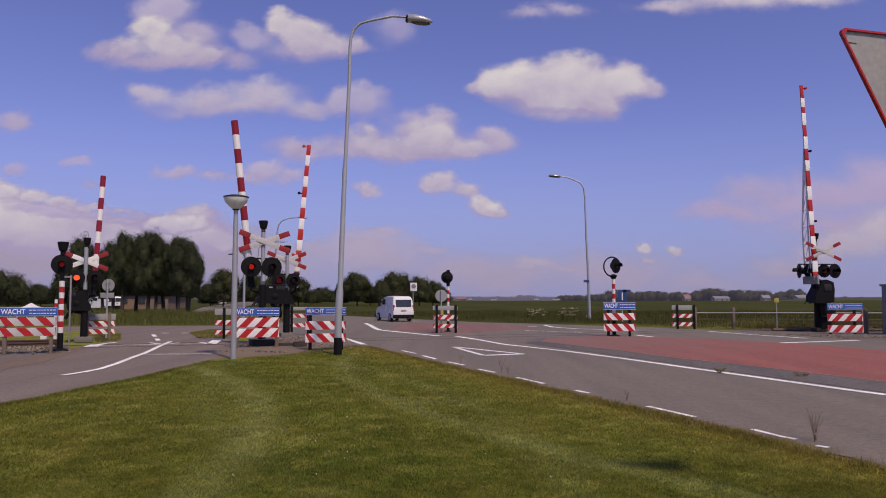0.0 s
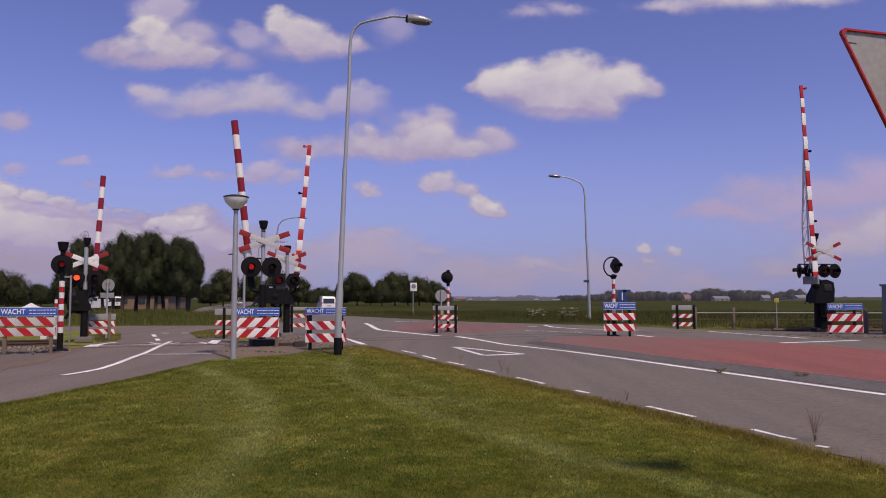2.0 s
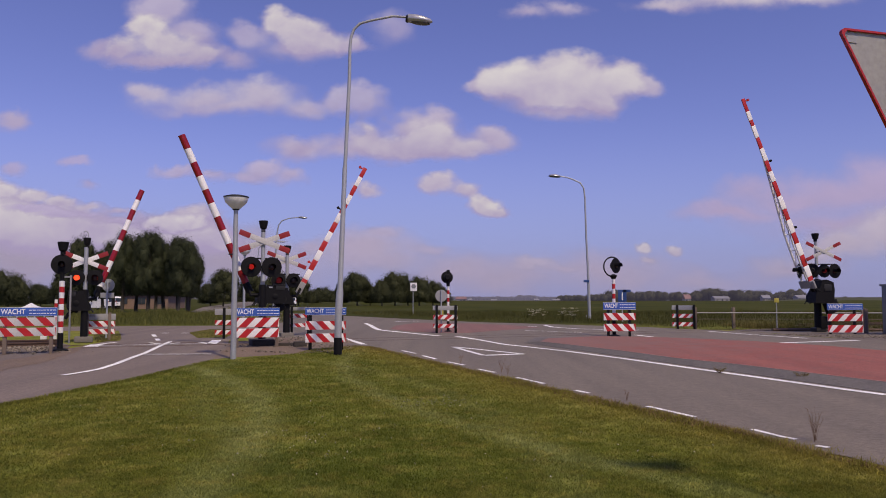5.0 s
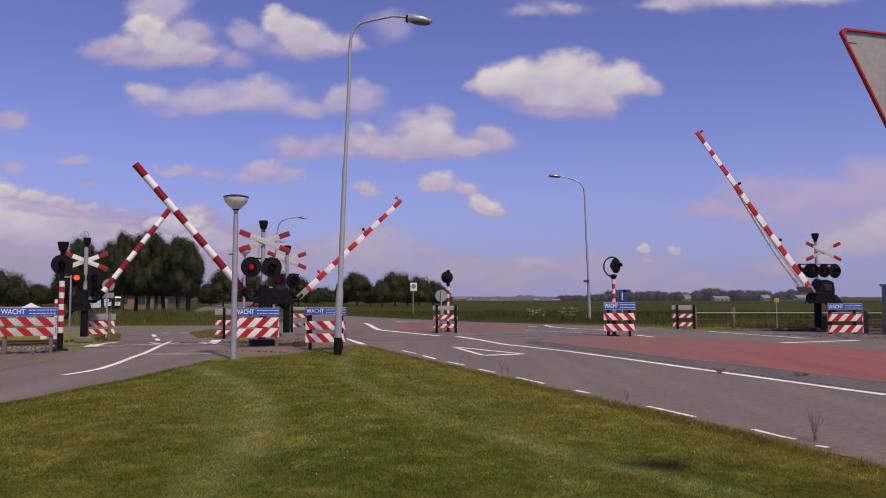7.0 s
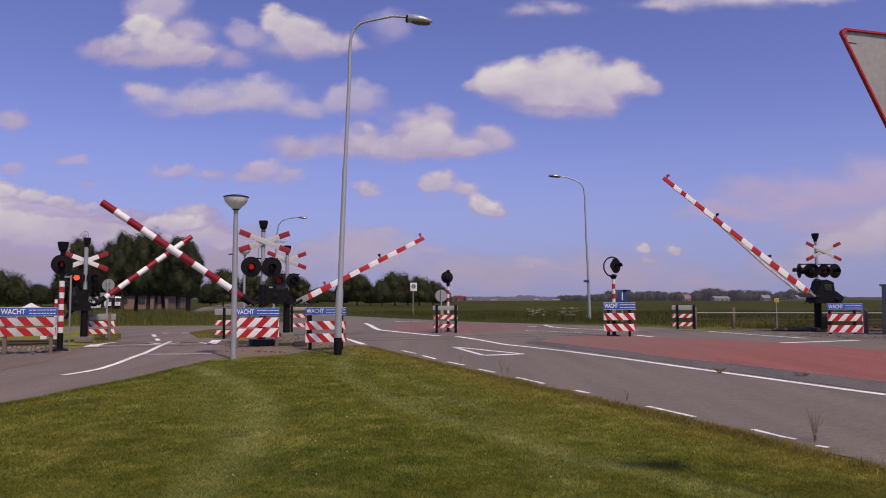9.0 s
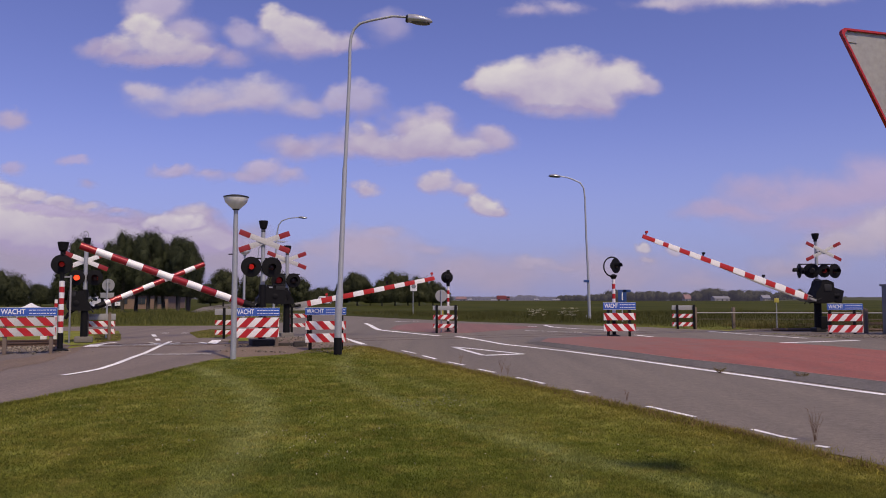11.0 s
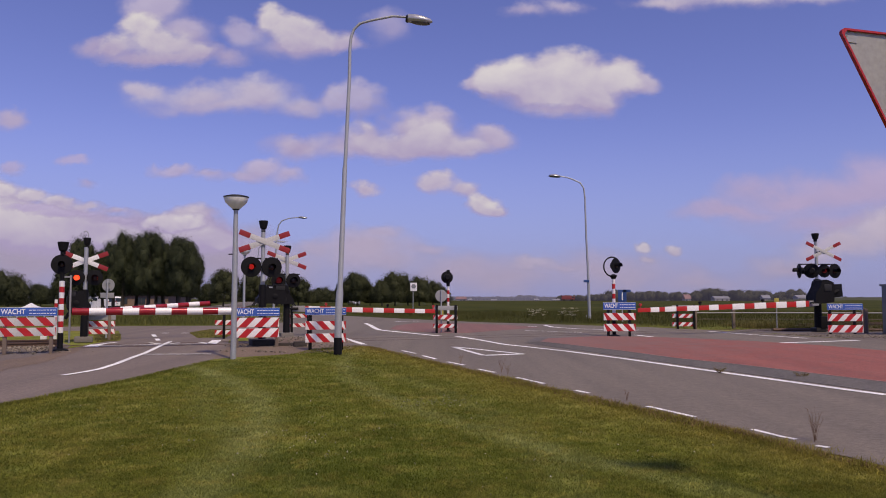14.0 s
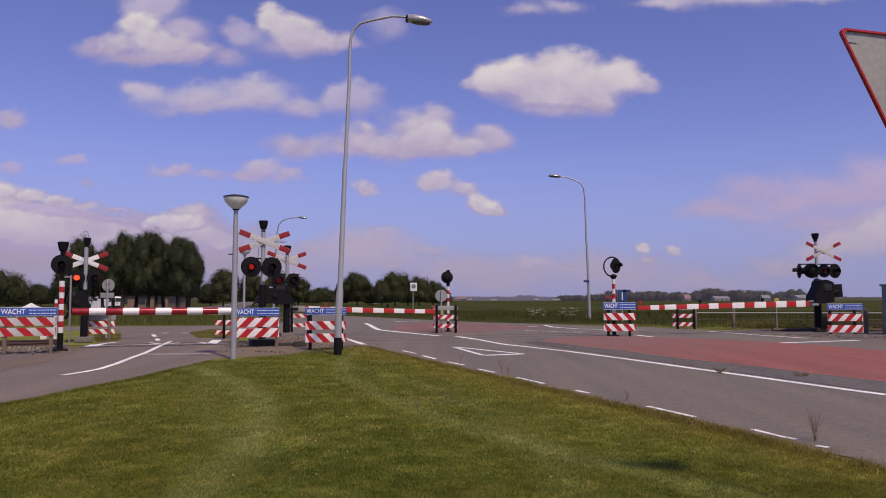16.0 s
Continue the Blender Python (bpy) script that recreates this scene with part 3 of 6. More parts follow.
def build_rubble():
    """Loose stones and rubble round the posts."""
    rng = np.random.default_rng(31)
    base = np.array([(1, 0, 0), (-1, 0, 0), (0, 1, 0), (0, -1, 0), (0, 0, 0.7), (0, 0, -0.7)], float)
    tri = np.array([(0, 2, 4), (2, 1, 4), (1, 3, 4), (3, 0, 4), (2, 0, 5), (1, 2, 5), (3, 1, 5), (0, 3, 5)])
    spots = [((-6.54, 24.86), (0.35, 0.6), 40), ((-12.95, 21.86), (0.7, 0.7), 450), ((-5.02, 24.86), (0.9, 0.8), 70), ((-3.46, 24.58), (0.5, 0.5), 40), ((-6.03, 22.31), (0.5, 0.3), 15), ((-4.74, 21.86), (0.9, 0.2), 20), ((16.44, 31.32), (1.4, 0.8), 350), ((17.82, 30.02), (1.2, 1.0), 500)]
    at = np.concatenate([np.column_stack([rng.normal(c[0], s[0], n), rng.normal(c[1], s[1] * 0.6, n), np.full(n, 0.012)]) for c, s, n in spots])
    size = rng.uniform(0.015, 0.055, (len(at), 1, 1)) * rng.uniform(0.7, 1.3, (len(at), 6, 1))
    big = rng.uniform(0, 1, (len(at), 1, 1)) < 0.03
    size = np.where(big & (at[:, None, :1] < 0), size * 1.8, size)
    v = base[None] * size + at[:, None]
    f = (tri[None] + np.arange(len(at))[:, None, None] * 6).reshape(-1, 3)
    tagged(new("rubble", raw_mesh("rubble", v.reshape(-1, 3), f, STONES)), "loose grey stones and rubble round the posts", "rubble", kind="stuff")


STONES = foliage("stones", (0.065, 0.055, 0.046), (0.31, 0.27, 0.235), 1.0, 0.0)
build_ground()
build_dike()
build_roads()
build_medians()
build_markings()
build_track()
build_rubble()
beam = structure("trim_edge_rail", finish(tube([(*p, 0.07) for p in [(15.7, 35.13), (17.64, 35.13), (20.69, 34.85), (22.65, 34.57)]], 0.07, 8), "trim_edge_rail", RAIL_DARK), "rusty steel edge rail beside the crossing")


slab = tagged(new("concrete_slab", finish(prism([(-6.3, 26.5), (-4.95, 26.2), (-5.05, 28.0), (-5.6, 29.9), (-6.95, 29.9)], 0.0, 0.055), "concrete_slab", SLAB)), "flat pale concrete slab between the two barrier signals", "slab")
for x, y, w, h, q in ((-4.72, 24.4, 0.42, 0.17, 20), (-5.25, 24.75, 0.5, 0.1, -12)):
    tagged(new("dark_block", finish(box((0, 0, h / 2), (w, 0.24, h), None, 0.02), "dark_block", BARK)), "dark low block in the rubble", "sleeper", "sleeper ends").matrix_basis = pose(x, y, 0, 0, 0, q)


# ---- signals with barriers ----
def lens_mesh(r, lit):
    bm = bmesh.new()
    m = Matrix.Rotation(radians(90), 4, "X")
    add_lathe(bm, [(0, 0.022), (r * 0.6, 0.017), (r, 0.004), (r, -0.004), (r * 0.6, -0.017), (0, -0.022)], 18, m)
    for f in bm.faces:
        f.material_index = 0 if f.calc_center_median().y < 0 else 1
    return finish(bm, "lens", (lit, LENS_OFF), 60)


LENSES = []                                             # (lens, phase: 0 or 1)


def lamp_head(parent, at, r, turn=0.0, lit=None, phase=0, lens_r=0.11):
    """A round black target plate with a hood, a can behind it, and its lens in the middle."""
    bm = bmesh.new()
    face = Matrix.Rotation(radians(90), 4, "X")
    add_lathe(bm, [(lens_r + 0.015, 0.0), (r, -0.01), (r + 0.012, -0.02), (r, -0.035), (0.16, -0.05), (0.15, -0.2), (0.1, -0.24), (0, -0.24)], 28, face)
    hood = []
    for i in range(15):
        a = radians(-20 + 220 * i / 14)
        rr = lens_r + 0.02
        hood.append((rr * math.cos(a), rr * math.sin(a)))
    for (x0, z0), (x1, z1) in zip(hood, hood[1:]):
        q = [bm.verts.new(p) for p in ((x0, 0, z0), (x1, 0, z1), (x1 * 0.95, -0.24, z1), (x0 * 0.95, -0.24, z0))]
        bm.faces.new(q)
    bmesh.ops.remove_doubles(bm, verts=bm.verts, dist=1e-4)
    head = part("lamp_head", bm, BLACK, parent, "black round target plate with hood", pose(*at, 0, 0, turn))
    lens = part("lens", lens_mesh(lens_r, lit or LENS_OFF), None, head, "red signal lens")
    lens.matrix_basis = pose(0, -0.012, 0)
    if lit:
        LENSES.append((lens, phase))
    return head


def bell(parent, z, r=0.155, x=0.0):
    bm = lathe([(0, 0), (r * 0.45, 0), (r * 0.45, 0.1), (r * 0.72, 0.13), (r * 0.98, 0.33), (r, 0.37), (r * 0.9, 0.39), (0, 0.4)], 18, Matrix.Translation((x, 0, z)))
    part("bell", bm, BLACK, parent, "black warning bell")


def crossbuck(parent, at, hw, hh, width=0.2, white=None, reach=0.0):
    """Two white arms with red ends, one over the other."""
    cross = part("crossbuck", box((0, 0.03, 0), (0.14, 0.05, 0.24), None, 0.01), GALV, parent, "", pose(*at))
    if reach:
        part("mount_rod", rod((-at[0], reach, 0), (0, 0.03, 0), 0.03), BLACK, cross, "black mounting rod")
    ang = math.atan2(hh, hw)
    ln = math.hypot(hw, hh)
    for k, s in enumerate((1, -1)):
        m = pose(0, -0.012 - 0.022 * k, 0) @ Matrix.Rotation(-s * ang, 4, "Y")
        part("arm", box((0, 0, 0), (ln * 1.16, 0.018, width), m, 0.006), white or CROSS_WHITE, cross, "white enamelled arm")
        for e in (-1, 1):
            part("red_end", box((e * ln * 0.79, 0, 0), (ln * 0.42, 0.024, width + 0.004), m, 0.006), RED_SHADED, cross, "red reflective end")


def striped_post(parent, z0, z1, r, bands):
    part("post", rod((0, 0, 0), (0, 0, z0), r * 1.08), BLACK, parent, "black lower post")
    part("base_plate", lathe([(0, 0), (r * 3.2, 0), (r * 3, 0.05), (r * 1.3, 0.09), (0, 0.09)], 14), BLACK, parent)
    h = (z1 - z0) / bands
    for i in range(bands):
        part("red_band" if i % 2 else "white_band", rod((0, 0, z0 + i * h), (0, 0, z0 + (i + 1) * h), r), RED if i % 2 else WHITE, parent)


BOOMS = []                                              # (boom, pivot, turn about z, tilt, [(t, degrees)])


def make_boom(parent, pivot, turn, tilt, length, inner, radius, bands, angles, flat, truss=False, lamps=(), weight=(-0.85, 0.3), wsize=(0.3, 0.5, 0.36), thick=0.055, plate=2.25, taper=0.35, socket=0.26):
    """A swinging boom: cranked arms and a counterweight at the hub, then red and white bands to the tip."""
    a, b = Vector((inner[0], 0, inner[1])), Vector((length, 0, 0))
    d = (b - a).normalized()
    bm = bmesh.new()
    for y in (-0.16, 0.16):
        add_tube(bm, [(weight[0], y, weight[1]), (weight[0] * 0.4, y, weight[1] * 0.25), (0, y, 0), (inner[0] * 0.6, y * 0.8, inner[1] * 1.05), (inner[0] + 0.15, y * 0.3, inner[1] + 0.01)], thick, 8)
    add_rod(bm, (0, -0.2, 0), (0, 0.2, 0), 0.07)
    add_box(bm, (weight[0], 0, weight[1]), wsize, None, 0.02)
    boom = part("boom", bm, BLACK, parent, "barrier boom with dark iron arms and counterweight")
    ln = (b - a).length
    up = Vector((0, 0, 1))
    tilt_m = Matrix.Translation(a) @ d.to_track_quat("X", "Z").to_matrix().to_4x4()
    if flat:
        part("sleeve", box((socket / 2 - 0.07, 0, 0), (socket, 0.09, radius * 2.1), tilt_m, 0.01), SOCKET, boom, "galvanised socket")
    else:
        part("sleeve", rod(tilt_m @ Vector((-0.1, 0, 0)), tilt_m @ Vector((0.25, 0, 0)), radius * 1.06, None, 16), BLACK, boom, "dark iron socket")
    if isinstance(bands, (int, float)):                  # even bands, counted from the tip
        cuts = [max(0.0, 1 - k / bands) for k in range(math.ceil(bands) + 1)]
    else:
        cuts = bands[::-1]
    for k, (f1, f0) in enumerate(zip(cuts, cuts[1:])):
        s0, s1, red = f0 * ln, f1 * ln, k % 2 == 0
        step, foot = s1 - s0, flat and f0 == 0 and not red
        r = radius * (1 - taper * f0) if flat else radius
        if flat:
            bm = box(((s0 + s1) / 2, 0, 0), (step, 0.05, r * 2), tilt_m, 0.008)
            if not red:
                add_box(bm, ((s0 + s1) / 2, 0, 0), (step * 0.96, 0.062, r * plate), tilt_m, 0.004)
        else:
            bm = rod(tilt_m @ Vector((s0, 0, 0)), tilt_m @ Vector((s1, 0, 0)), r, None, 16)
        part("red_band" if red else "socket_plate" if foot else "white_band", bm, (BOOM_RED if flat else TUBE_RED) if red else SOCKET if foot else BOOM_WHITE, boom)
    for f in lamps:
        p = tilt_m @ Vector((f * ln, 0, radius))
        bm = rod(p - up * 0.02, p + up * 0.07, 0.03)
        add_rod(bm, p + Vector((0, -0.05, 0.1)), p + Vector((0, 0.05, 0.1)), 0.055, None, 14)
        part("boom_lamp", bm, BLACK if 0.25 < f < 0.95 else BOOM_RED, boom, "small round boom lamp")
    if truss:
        bm = bmesh.new()
        inner_chord, outer_chord = [], []
        for i in range(9):
            s = 0.1 + i * ln * 0.7 / 8
            narrow = min(1.0, 0.12 + (8 - i) / 6)
            inner_chord.append(tilt_m @ Vector((s, -0.26 * narrow, 0)))
            outer_chord.append(tilt_m @ Vector((s, -0.58 * narrow, 0)))
            add_rod(bm, tilt_m @ Vector((s, 0, 0)), outer_chord[-1], 0.02, None, 6)
            if i:
                add_rod(bm, inner_chord[-1], outer_chord[-2], 0.014, None, 6)
        add_tube(bm, inner_chord, 0.035, 8)
        add_tube(bm, outer_chord, 0.05, 8)
        part("truss", bm, TRUSS, boom, "pale steel bracing truss")
    if truss:
        part("foot_plate", box((0.0, -0.24, -0.05), (0.36, 0.9, 0.1), tilt_m, 0.02), SOCKET, boom, "dark grey plate holding boom and truss")
    BOOMS.append((boom, pivot, turn, tilt, angles))
    return boom


def signal_post(name, at, label, height, top_r=0.07, mat=None, turn=TURN, group="barrier signals", foot=None, low_r=0.15, low_h=1.9, foot_w=0.75):
    base = empty(name, pose(at[0], at[1], 0, 0, 0, turn), label, "crossing signal", group)
    part("foundation", box((0, 0, 0.11), (foot_w, foot_w, 0.2), None, 0.03), foot or CONCRETE, base, "weathered foundation block")
    part("post", rod((0, 0, 0.2), (0, 0, low_h), low_r * 1.1, low_r, 18), BLACK, base, "black lower post")
    part("upper_post", rod((0, 0, low_h), (0, 0, height), top_r), GALV if mat is None else mat, base, "galvanised upper post")
    return base


def motor_box(parent, c, s, slope=1, plate=False):
    """A cast gear housing with a sloping flank, a round gear cover, a lidded box, braces and a cable."""
    w, d, h = s
    outline = [(-0.5, -0.5), (0.42, -0.5), (0.5, -0.38), (0.5, 0.14), (0.4, 0.3), (0.12, 0.34), (0.05, 0.5), (-0.16, 0.5), (-0.24, 0.2), (-0.5, -0.22)]
    poly = [(slope * x * w, z * h) for x, z in outline]
    m = Matrix.Translation(c) @ Matrix.Rotation(radians(90), 4, "X")
    housing = part("motor_box", prism(poly, -d / 2, d / 2, m), BLACK, parent, "black cast barrier gear housing")
    part("gear_cover", lathe([(0, -0.02), (h * 0.13, -0.02), (h * 0.14, 0.005), (h * 0.12, 0.012), (0, 0.014)], 18, Matrix.Translation((c[0] + slope * w * 0.12, c[1] - d / 2 - 0.02, c[2] - h * 0.12)) @ Matrix.Rotation(radians(90), 4, "X")), BLACK, housing, "round gear cover")
    bm = box((c[0] + slope * w * 0.3, c[1] - 0.06, c[2] + h * 0.34), (w * 0.34, d * 0.8, h * 0.26), None, 0.02)
    add_box(bm, (c[0] + slope * w * 0.3, c[1] - 0.06, c[2] + h * 0.48), (w * 0.4, d * 0.88, 0.03), None, 0.008)
    part("lidded_box", bm, DARK_IRON, housing)
    bm = bmesh.new()
    for y in (-0.4, 0.4):
        add_rod(bm, (c[0] - slope * w * 0.62, c[1] + y * d, c[2] - h * 0.6), (c[0] - slope * w * 0.1, c[1] + y * d, c[2] + h * 0.3), 0.022, None, 8)
    part("brace", bm, DARK_IRON, housing)
    loop = [(c[0] + slope * w * (0.35 + 0.18 * math.sin(q)), c[1] - d * 0.3, c[2] + h * (0.05 - 0.62 * q / 3.14)) for q in (0, 0.6, 1.2, 1.9, 2.5, 3.14)]
    part("cable", tube(loop, 0.02, 6), RUBBER, housing)
    if plate:
        part("maker_plate", box((c[0] - slope * w * 0.04, c[1] - d / 2 - 0.006, c[2] + h * 0.36), (0.12, 0.01, 0.045)), GALV, housing, "small pale plate")


def local_to(base, world_point):
    return base.matrix_basis.inverted() @ Vector(world_point)


def build_signals():
    # cycle path, beyond the track
    a = signal_post("crossing_signal", (-12.94, 26.6), "cycle path barrier signal with crossbuck and red lamps", 3.43, low_r=0.115, foot_w=0.6)
    crossbuck(a, (-0.02, 0.14, 2.94), 0.74, 0.3, 0.16, WHITE)
    part("lamp_bar", box((0.05, 0, 2.57), (0.9, 0.06, 0.05)), BLACK, a)
    for x, ph in ((-0.28, 0), (0.31, 1)):
        lamp_head(a, (x, -0.16, 2.32), 0.26, 0, LENS_ON, ph, 0.095)
    motor_box(a, (-0.18, 0.05, 1.5), (0.76, 0.45, 0.72), -1)
    part("bracket_arm", tube([(-0.62, 0.05, 0.85), (-0.5, 0.05, 1.05), (-0.3, 0.05, 1.2), (-0.05, 0.05, 1.26)], 0.06, 8), BLACK, a, "curved black bracket")
    bell(a, 3.39, 0.13, 0.02)
    part("aerial", tube([(0.05, 0.05, 3.39), (0.06, 0.05, 3.88), (0.02, 0.05, 3.99), (-0.06, 0.05, 4.03), (-0.1, 0.05, 3.97)], 0.018, 6), GALV, a, "thin hooked rod")
    make_boom(a, local_to(a, (-13.38, 27.2, 1.473)), 37.1 - TURN, -2.3, 4.81, (0.52, -0.36), 0.1, 10, BOOM_A, False, weight=(-0.35, 0.05), wsize=(0.22, 0.34, 0.24))
    # cycle path, before the track
    b = signal_post("crossing_signal", (-6.1, 24.86), "tall barrier signal with crossbuck, bell and red lamps", 4.01, foot=RUBBER, low_r=0.12, low_h=2.05)
    crossbuck(b, (0.03, -0.1, 3.5), 0.84, 0.31, 0.18)
    bell(b, 3.85 - 0.02)
    part("lamp_bar", box((0, 0, 2.93), (1.0, 0.06, 0.05)), BLACK, b)
    for x, ph in ((-0.41, 0), (0.27, 1)):
        lamp_head(b, (x, -0.16, 2.64), 0.33, 0, LENS_DIM, ph, 0.09)
    motor_box(b, (0.3, 0.15, 1.73), (0.95, 0.45, 0.64), 1, True)
    part("sensor", rod((0.0, -0.1, 2.16), (0.0, -0.1, 2.39), 0.08, 0.05), GALV, b)
    make_boom(b, local_to(b, (-5.98, 25.24, 1.69)), 180 + 20.4 - TURN, -1.4, 6.06, (0.5, -0.491), 0.118, 11.45, BOOM_B, False, weight=(-0.55, 0.15), wsize=(0.25, 0.4, 0.3))
    # paler cap colour stands in for light on the concrete top
    part("foundation_cap", box((0, 0, 0.222), (0.7, 0.7, 0.024), None, 0.01), SLAB, b, "pale cap for the lit concrete top of the foundation")
    # road, beyond the track
    c = signal_post("crossing_signal", (-6.28, 29.6), "barrier signal with crossbuck and black lamps", 3.43, low_r=0.125, foot_w=0.5)
    crossbuck(c, (0.0, 0.1, 3.11), 0.78, 0.3, 0.16)
    bell(c, 3.31)
    part("lamp_bar", box((0, 0, 2.54), (1.0, 0.06, 0.05)), BLACK, c)
    for x, ph in ((-0.37, 0), (0.22, 1)):
        lamp_head(c, (x, -0.16, 2.29), 0.28, 0, LENS_FAINT, ph, 0.12)
    motor_box(c, (-0.15, 0.0, 1.67), (0.75, 0.5, 0.66), -1)
    make_boom(c, local_to(c, (-6.52, 29.95, 1.63)), 14.1 - TURN, -0.9, 6.4, (0.511, -0.428), 0.116, 13.3, BOOM_C, True, lamps=(0.215, 0.65, 0.985), weight=(-0.7, 0.1), plate=2.04, taper=0.3, socket=0.5)
    # road, before the track
    d = signal_post("crossing_signal", (17.45, 34.3), "barrier signal with crossbuck, four black lamps and a long boom", 4.29, turn=6, foot=DARK_IRON, low_h=2.45, foot_w=0.5)
    crossbuck(d, (-0.09, -0.68, 3.71), 0.84, 0.395, 0.145, None, 0.64)
    bell(d, 4.21, 0.17, -0.02)
    part("lamp_bar", box((0.0, 0, 3.15), (1.7, 0.06, 0.05)), BLACK, d)
    for x, turn, r in ((0.32, 0, 0.3), (0.85, 8, 0.33), (-0.32, 150, 0.33), (-0.95, 255, 0.33)):
        lamp_head(d, (x, -0.1, 2.84), r, turn, LENS_FAINT if turn < 90 else None, int(x > 0.6), 0.11)
    motor_box(d, (0.14, 0.12, 1.88), (0.95, 0.5, 0.98))
    part("gear_cover_box", box((0.5, 0.05, 1.72), (0.42, 0.42, 0.62), None, 0.05), BLACK, d, "black side cover of the gear")
    shell = prism([(-0.56, -0.44), (-0.1, -0.47), (0.36, -0.4), (0.4, 0.16), (0.36, 0.5), (0.02, 0.62), (-0.2, 0.58), (-0.3, 0.3), (-0.5, 0.0)], -0.3, 0.3, Matrix.Translation((0.0, -0.4, 1.8)) @ Matrix.Rotation(radians(90), 4, "X"))
    part("gear_shell", shell, BLACK, d, "black cast shell round the barrier hub")
    part("shell_lid", box((0.06, -0.71, 2.05), (0.36, 0.04, 0.3), None, 0.02), DARK_IRON, d, "dark bolted lid")
    part("crank_box", box((0.2, -0.1, 0.45), (0.5, 0.4, 0.56), None, 0.03), BLACK, d)
    make_boom(d, local_to(d, (17.53, 33.88, 1.73)), 180 + 16.8 - 6, 0.0, 9.76, (0.7, -0.36), 0.13, D_BANDS, BOOM_D, True, True, lamps=(0.3, 0.66, 0.985), weight=(-0.68, 0.14), wsize=(0.54, 0.3, 0.6), thick=0.085)


SOCKET = paint("dull_galvanised", (0.28, 0.28, 0.28), 0.6, 0.2, 0.4, 3)
TRUSS = paint("pale_truss_paint", (0.74, 0.74, 0.73), 0.5, 0, 0.25, 3)
D_BANDS = [0, 0.042, 0.1, 0.158, 0.223, 0.281, 0.351, 0.409, 0.479, 0.558, 0.612, 0.67, 0.735, 0.793, 0.856, 0.886, 0.933, 1]
BOOM_A = [(0, 81.8), (3.0, 81.8), (3.5, 80.3), (3.7, 78.6), (4.0, 74.8), (4.2, 72.1), (6.3, 55.1), (7.5, 44.6), (8, 40.5), (8.5, 36.6), (9, 32.7), (11.5, 14.6), (12, 11.1), (12.5, 8.0), (13, 4.5), (13.5, 1.6), (14, -1.2), (14.4, -3.5), (14.8, -5.0), (16, -5.0)]
BOOM_B = [(0, 78.1), (3.1, 78.1), (3.5, 76.6), (3.7, 74.7), (4.0, 70.7), (4.2, 68.5), (6.3, 50.3), (6.5, 48.6), (7, 44.5), (7.5, 40.8), (8, 37.0), (8.5, 33.3), (9, 29.3), (9.2, 27.7), (11.5, 11.2), (12, 7.3), (12.5, 3.8), (13, 0.4), (13.5, -2.4), (14, -4.9), (14.3, -4.9), (16, -4.9)]
BOOM_C = [(0, 81.1), (2.3, 80.8), (2.7, 80.1), (3.0, 78.9), (3.2, 77.0), (3.5, 73.3), (3.7, 70.9), (4.2, 65.8), (6.3, 46.4), (6.5, 44.5), (7, 40.1), (7.5, 35.9), (8, 31.9), (8.5, 27.8), (9, 23.2), (9.2, 21.3), (11.3, 4.8), (11.5, 3.1), (12, -1.0), (12.5, -3.7), (13, -5.8), (13.3, -5.5), (13.6, -5.5), (16, -5.6)]
BOOM_D = [(0, 84.7), (2.6, 84.5), (3.0, 83.6), (3.2, 82.4), (3.5, 79.8), (3.7, 77.3), (4.0, 73.7), (4.2, 71.8), (6.3, 53.2), (6.5, 51.4), (7, 47.1), (7.5, 43.1), (8, 39.0), (8.5, 35.1), (9, 31.0), (11.3, 12.3), (11.5, 10.7), (12, 6.8), (12.5, 3.0), (13, -0.5), (13.5, -3.1), (14, -3.9), (14.5, -3.3), (15, -3.3), (16, -3.3)]
LENS_DIM = glow("dim_lit_red_lens", (1.0, 0.035, 0.02), 0.34)
LENS_WEAK = glow("weak_lit_red_lens", (1.0, 0.04, 0.03), 0.09)
LENS_FAINT = glow("faint_lit_red_lens", (1.0, 0.03, 0.03), 0.05)
build_signals()


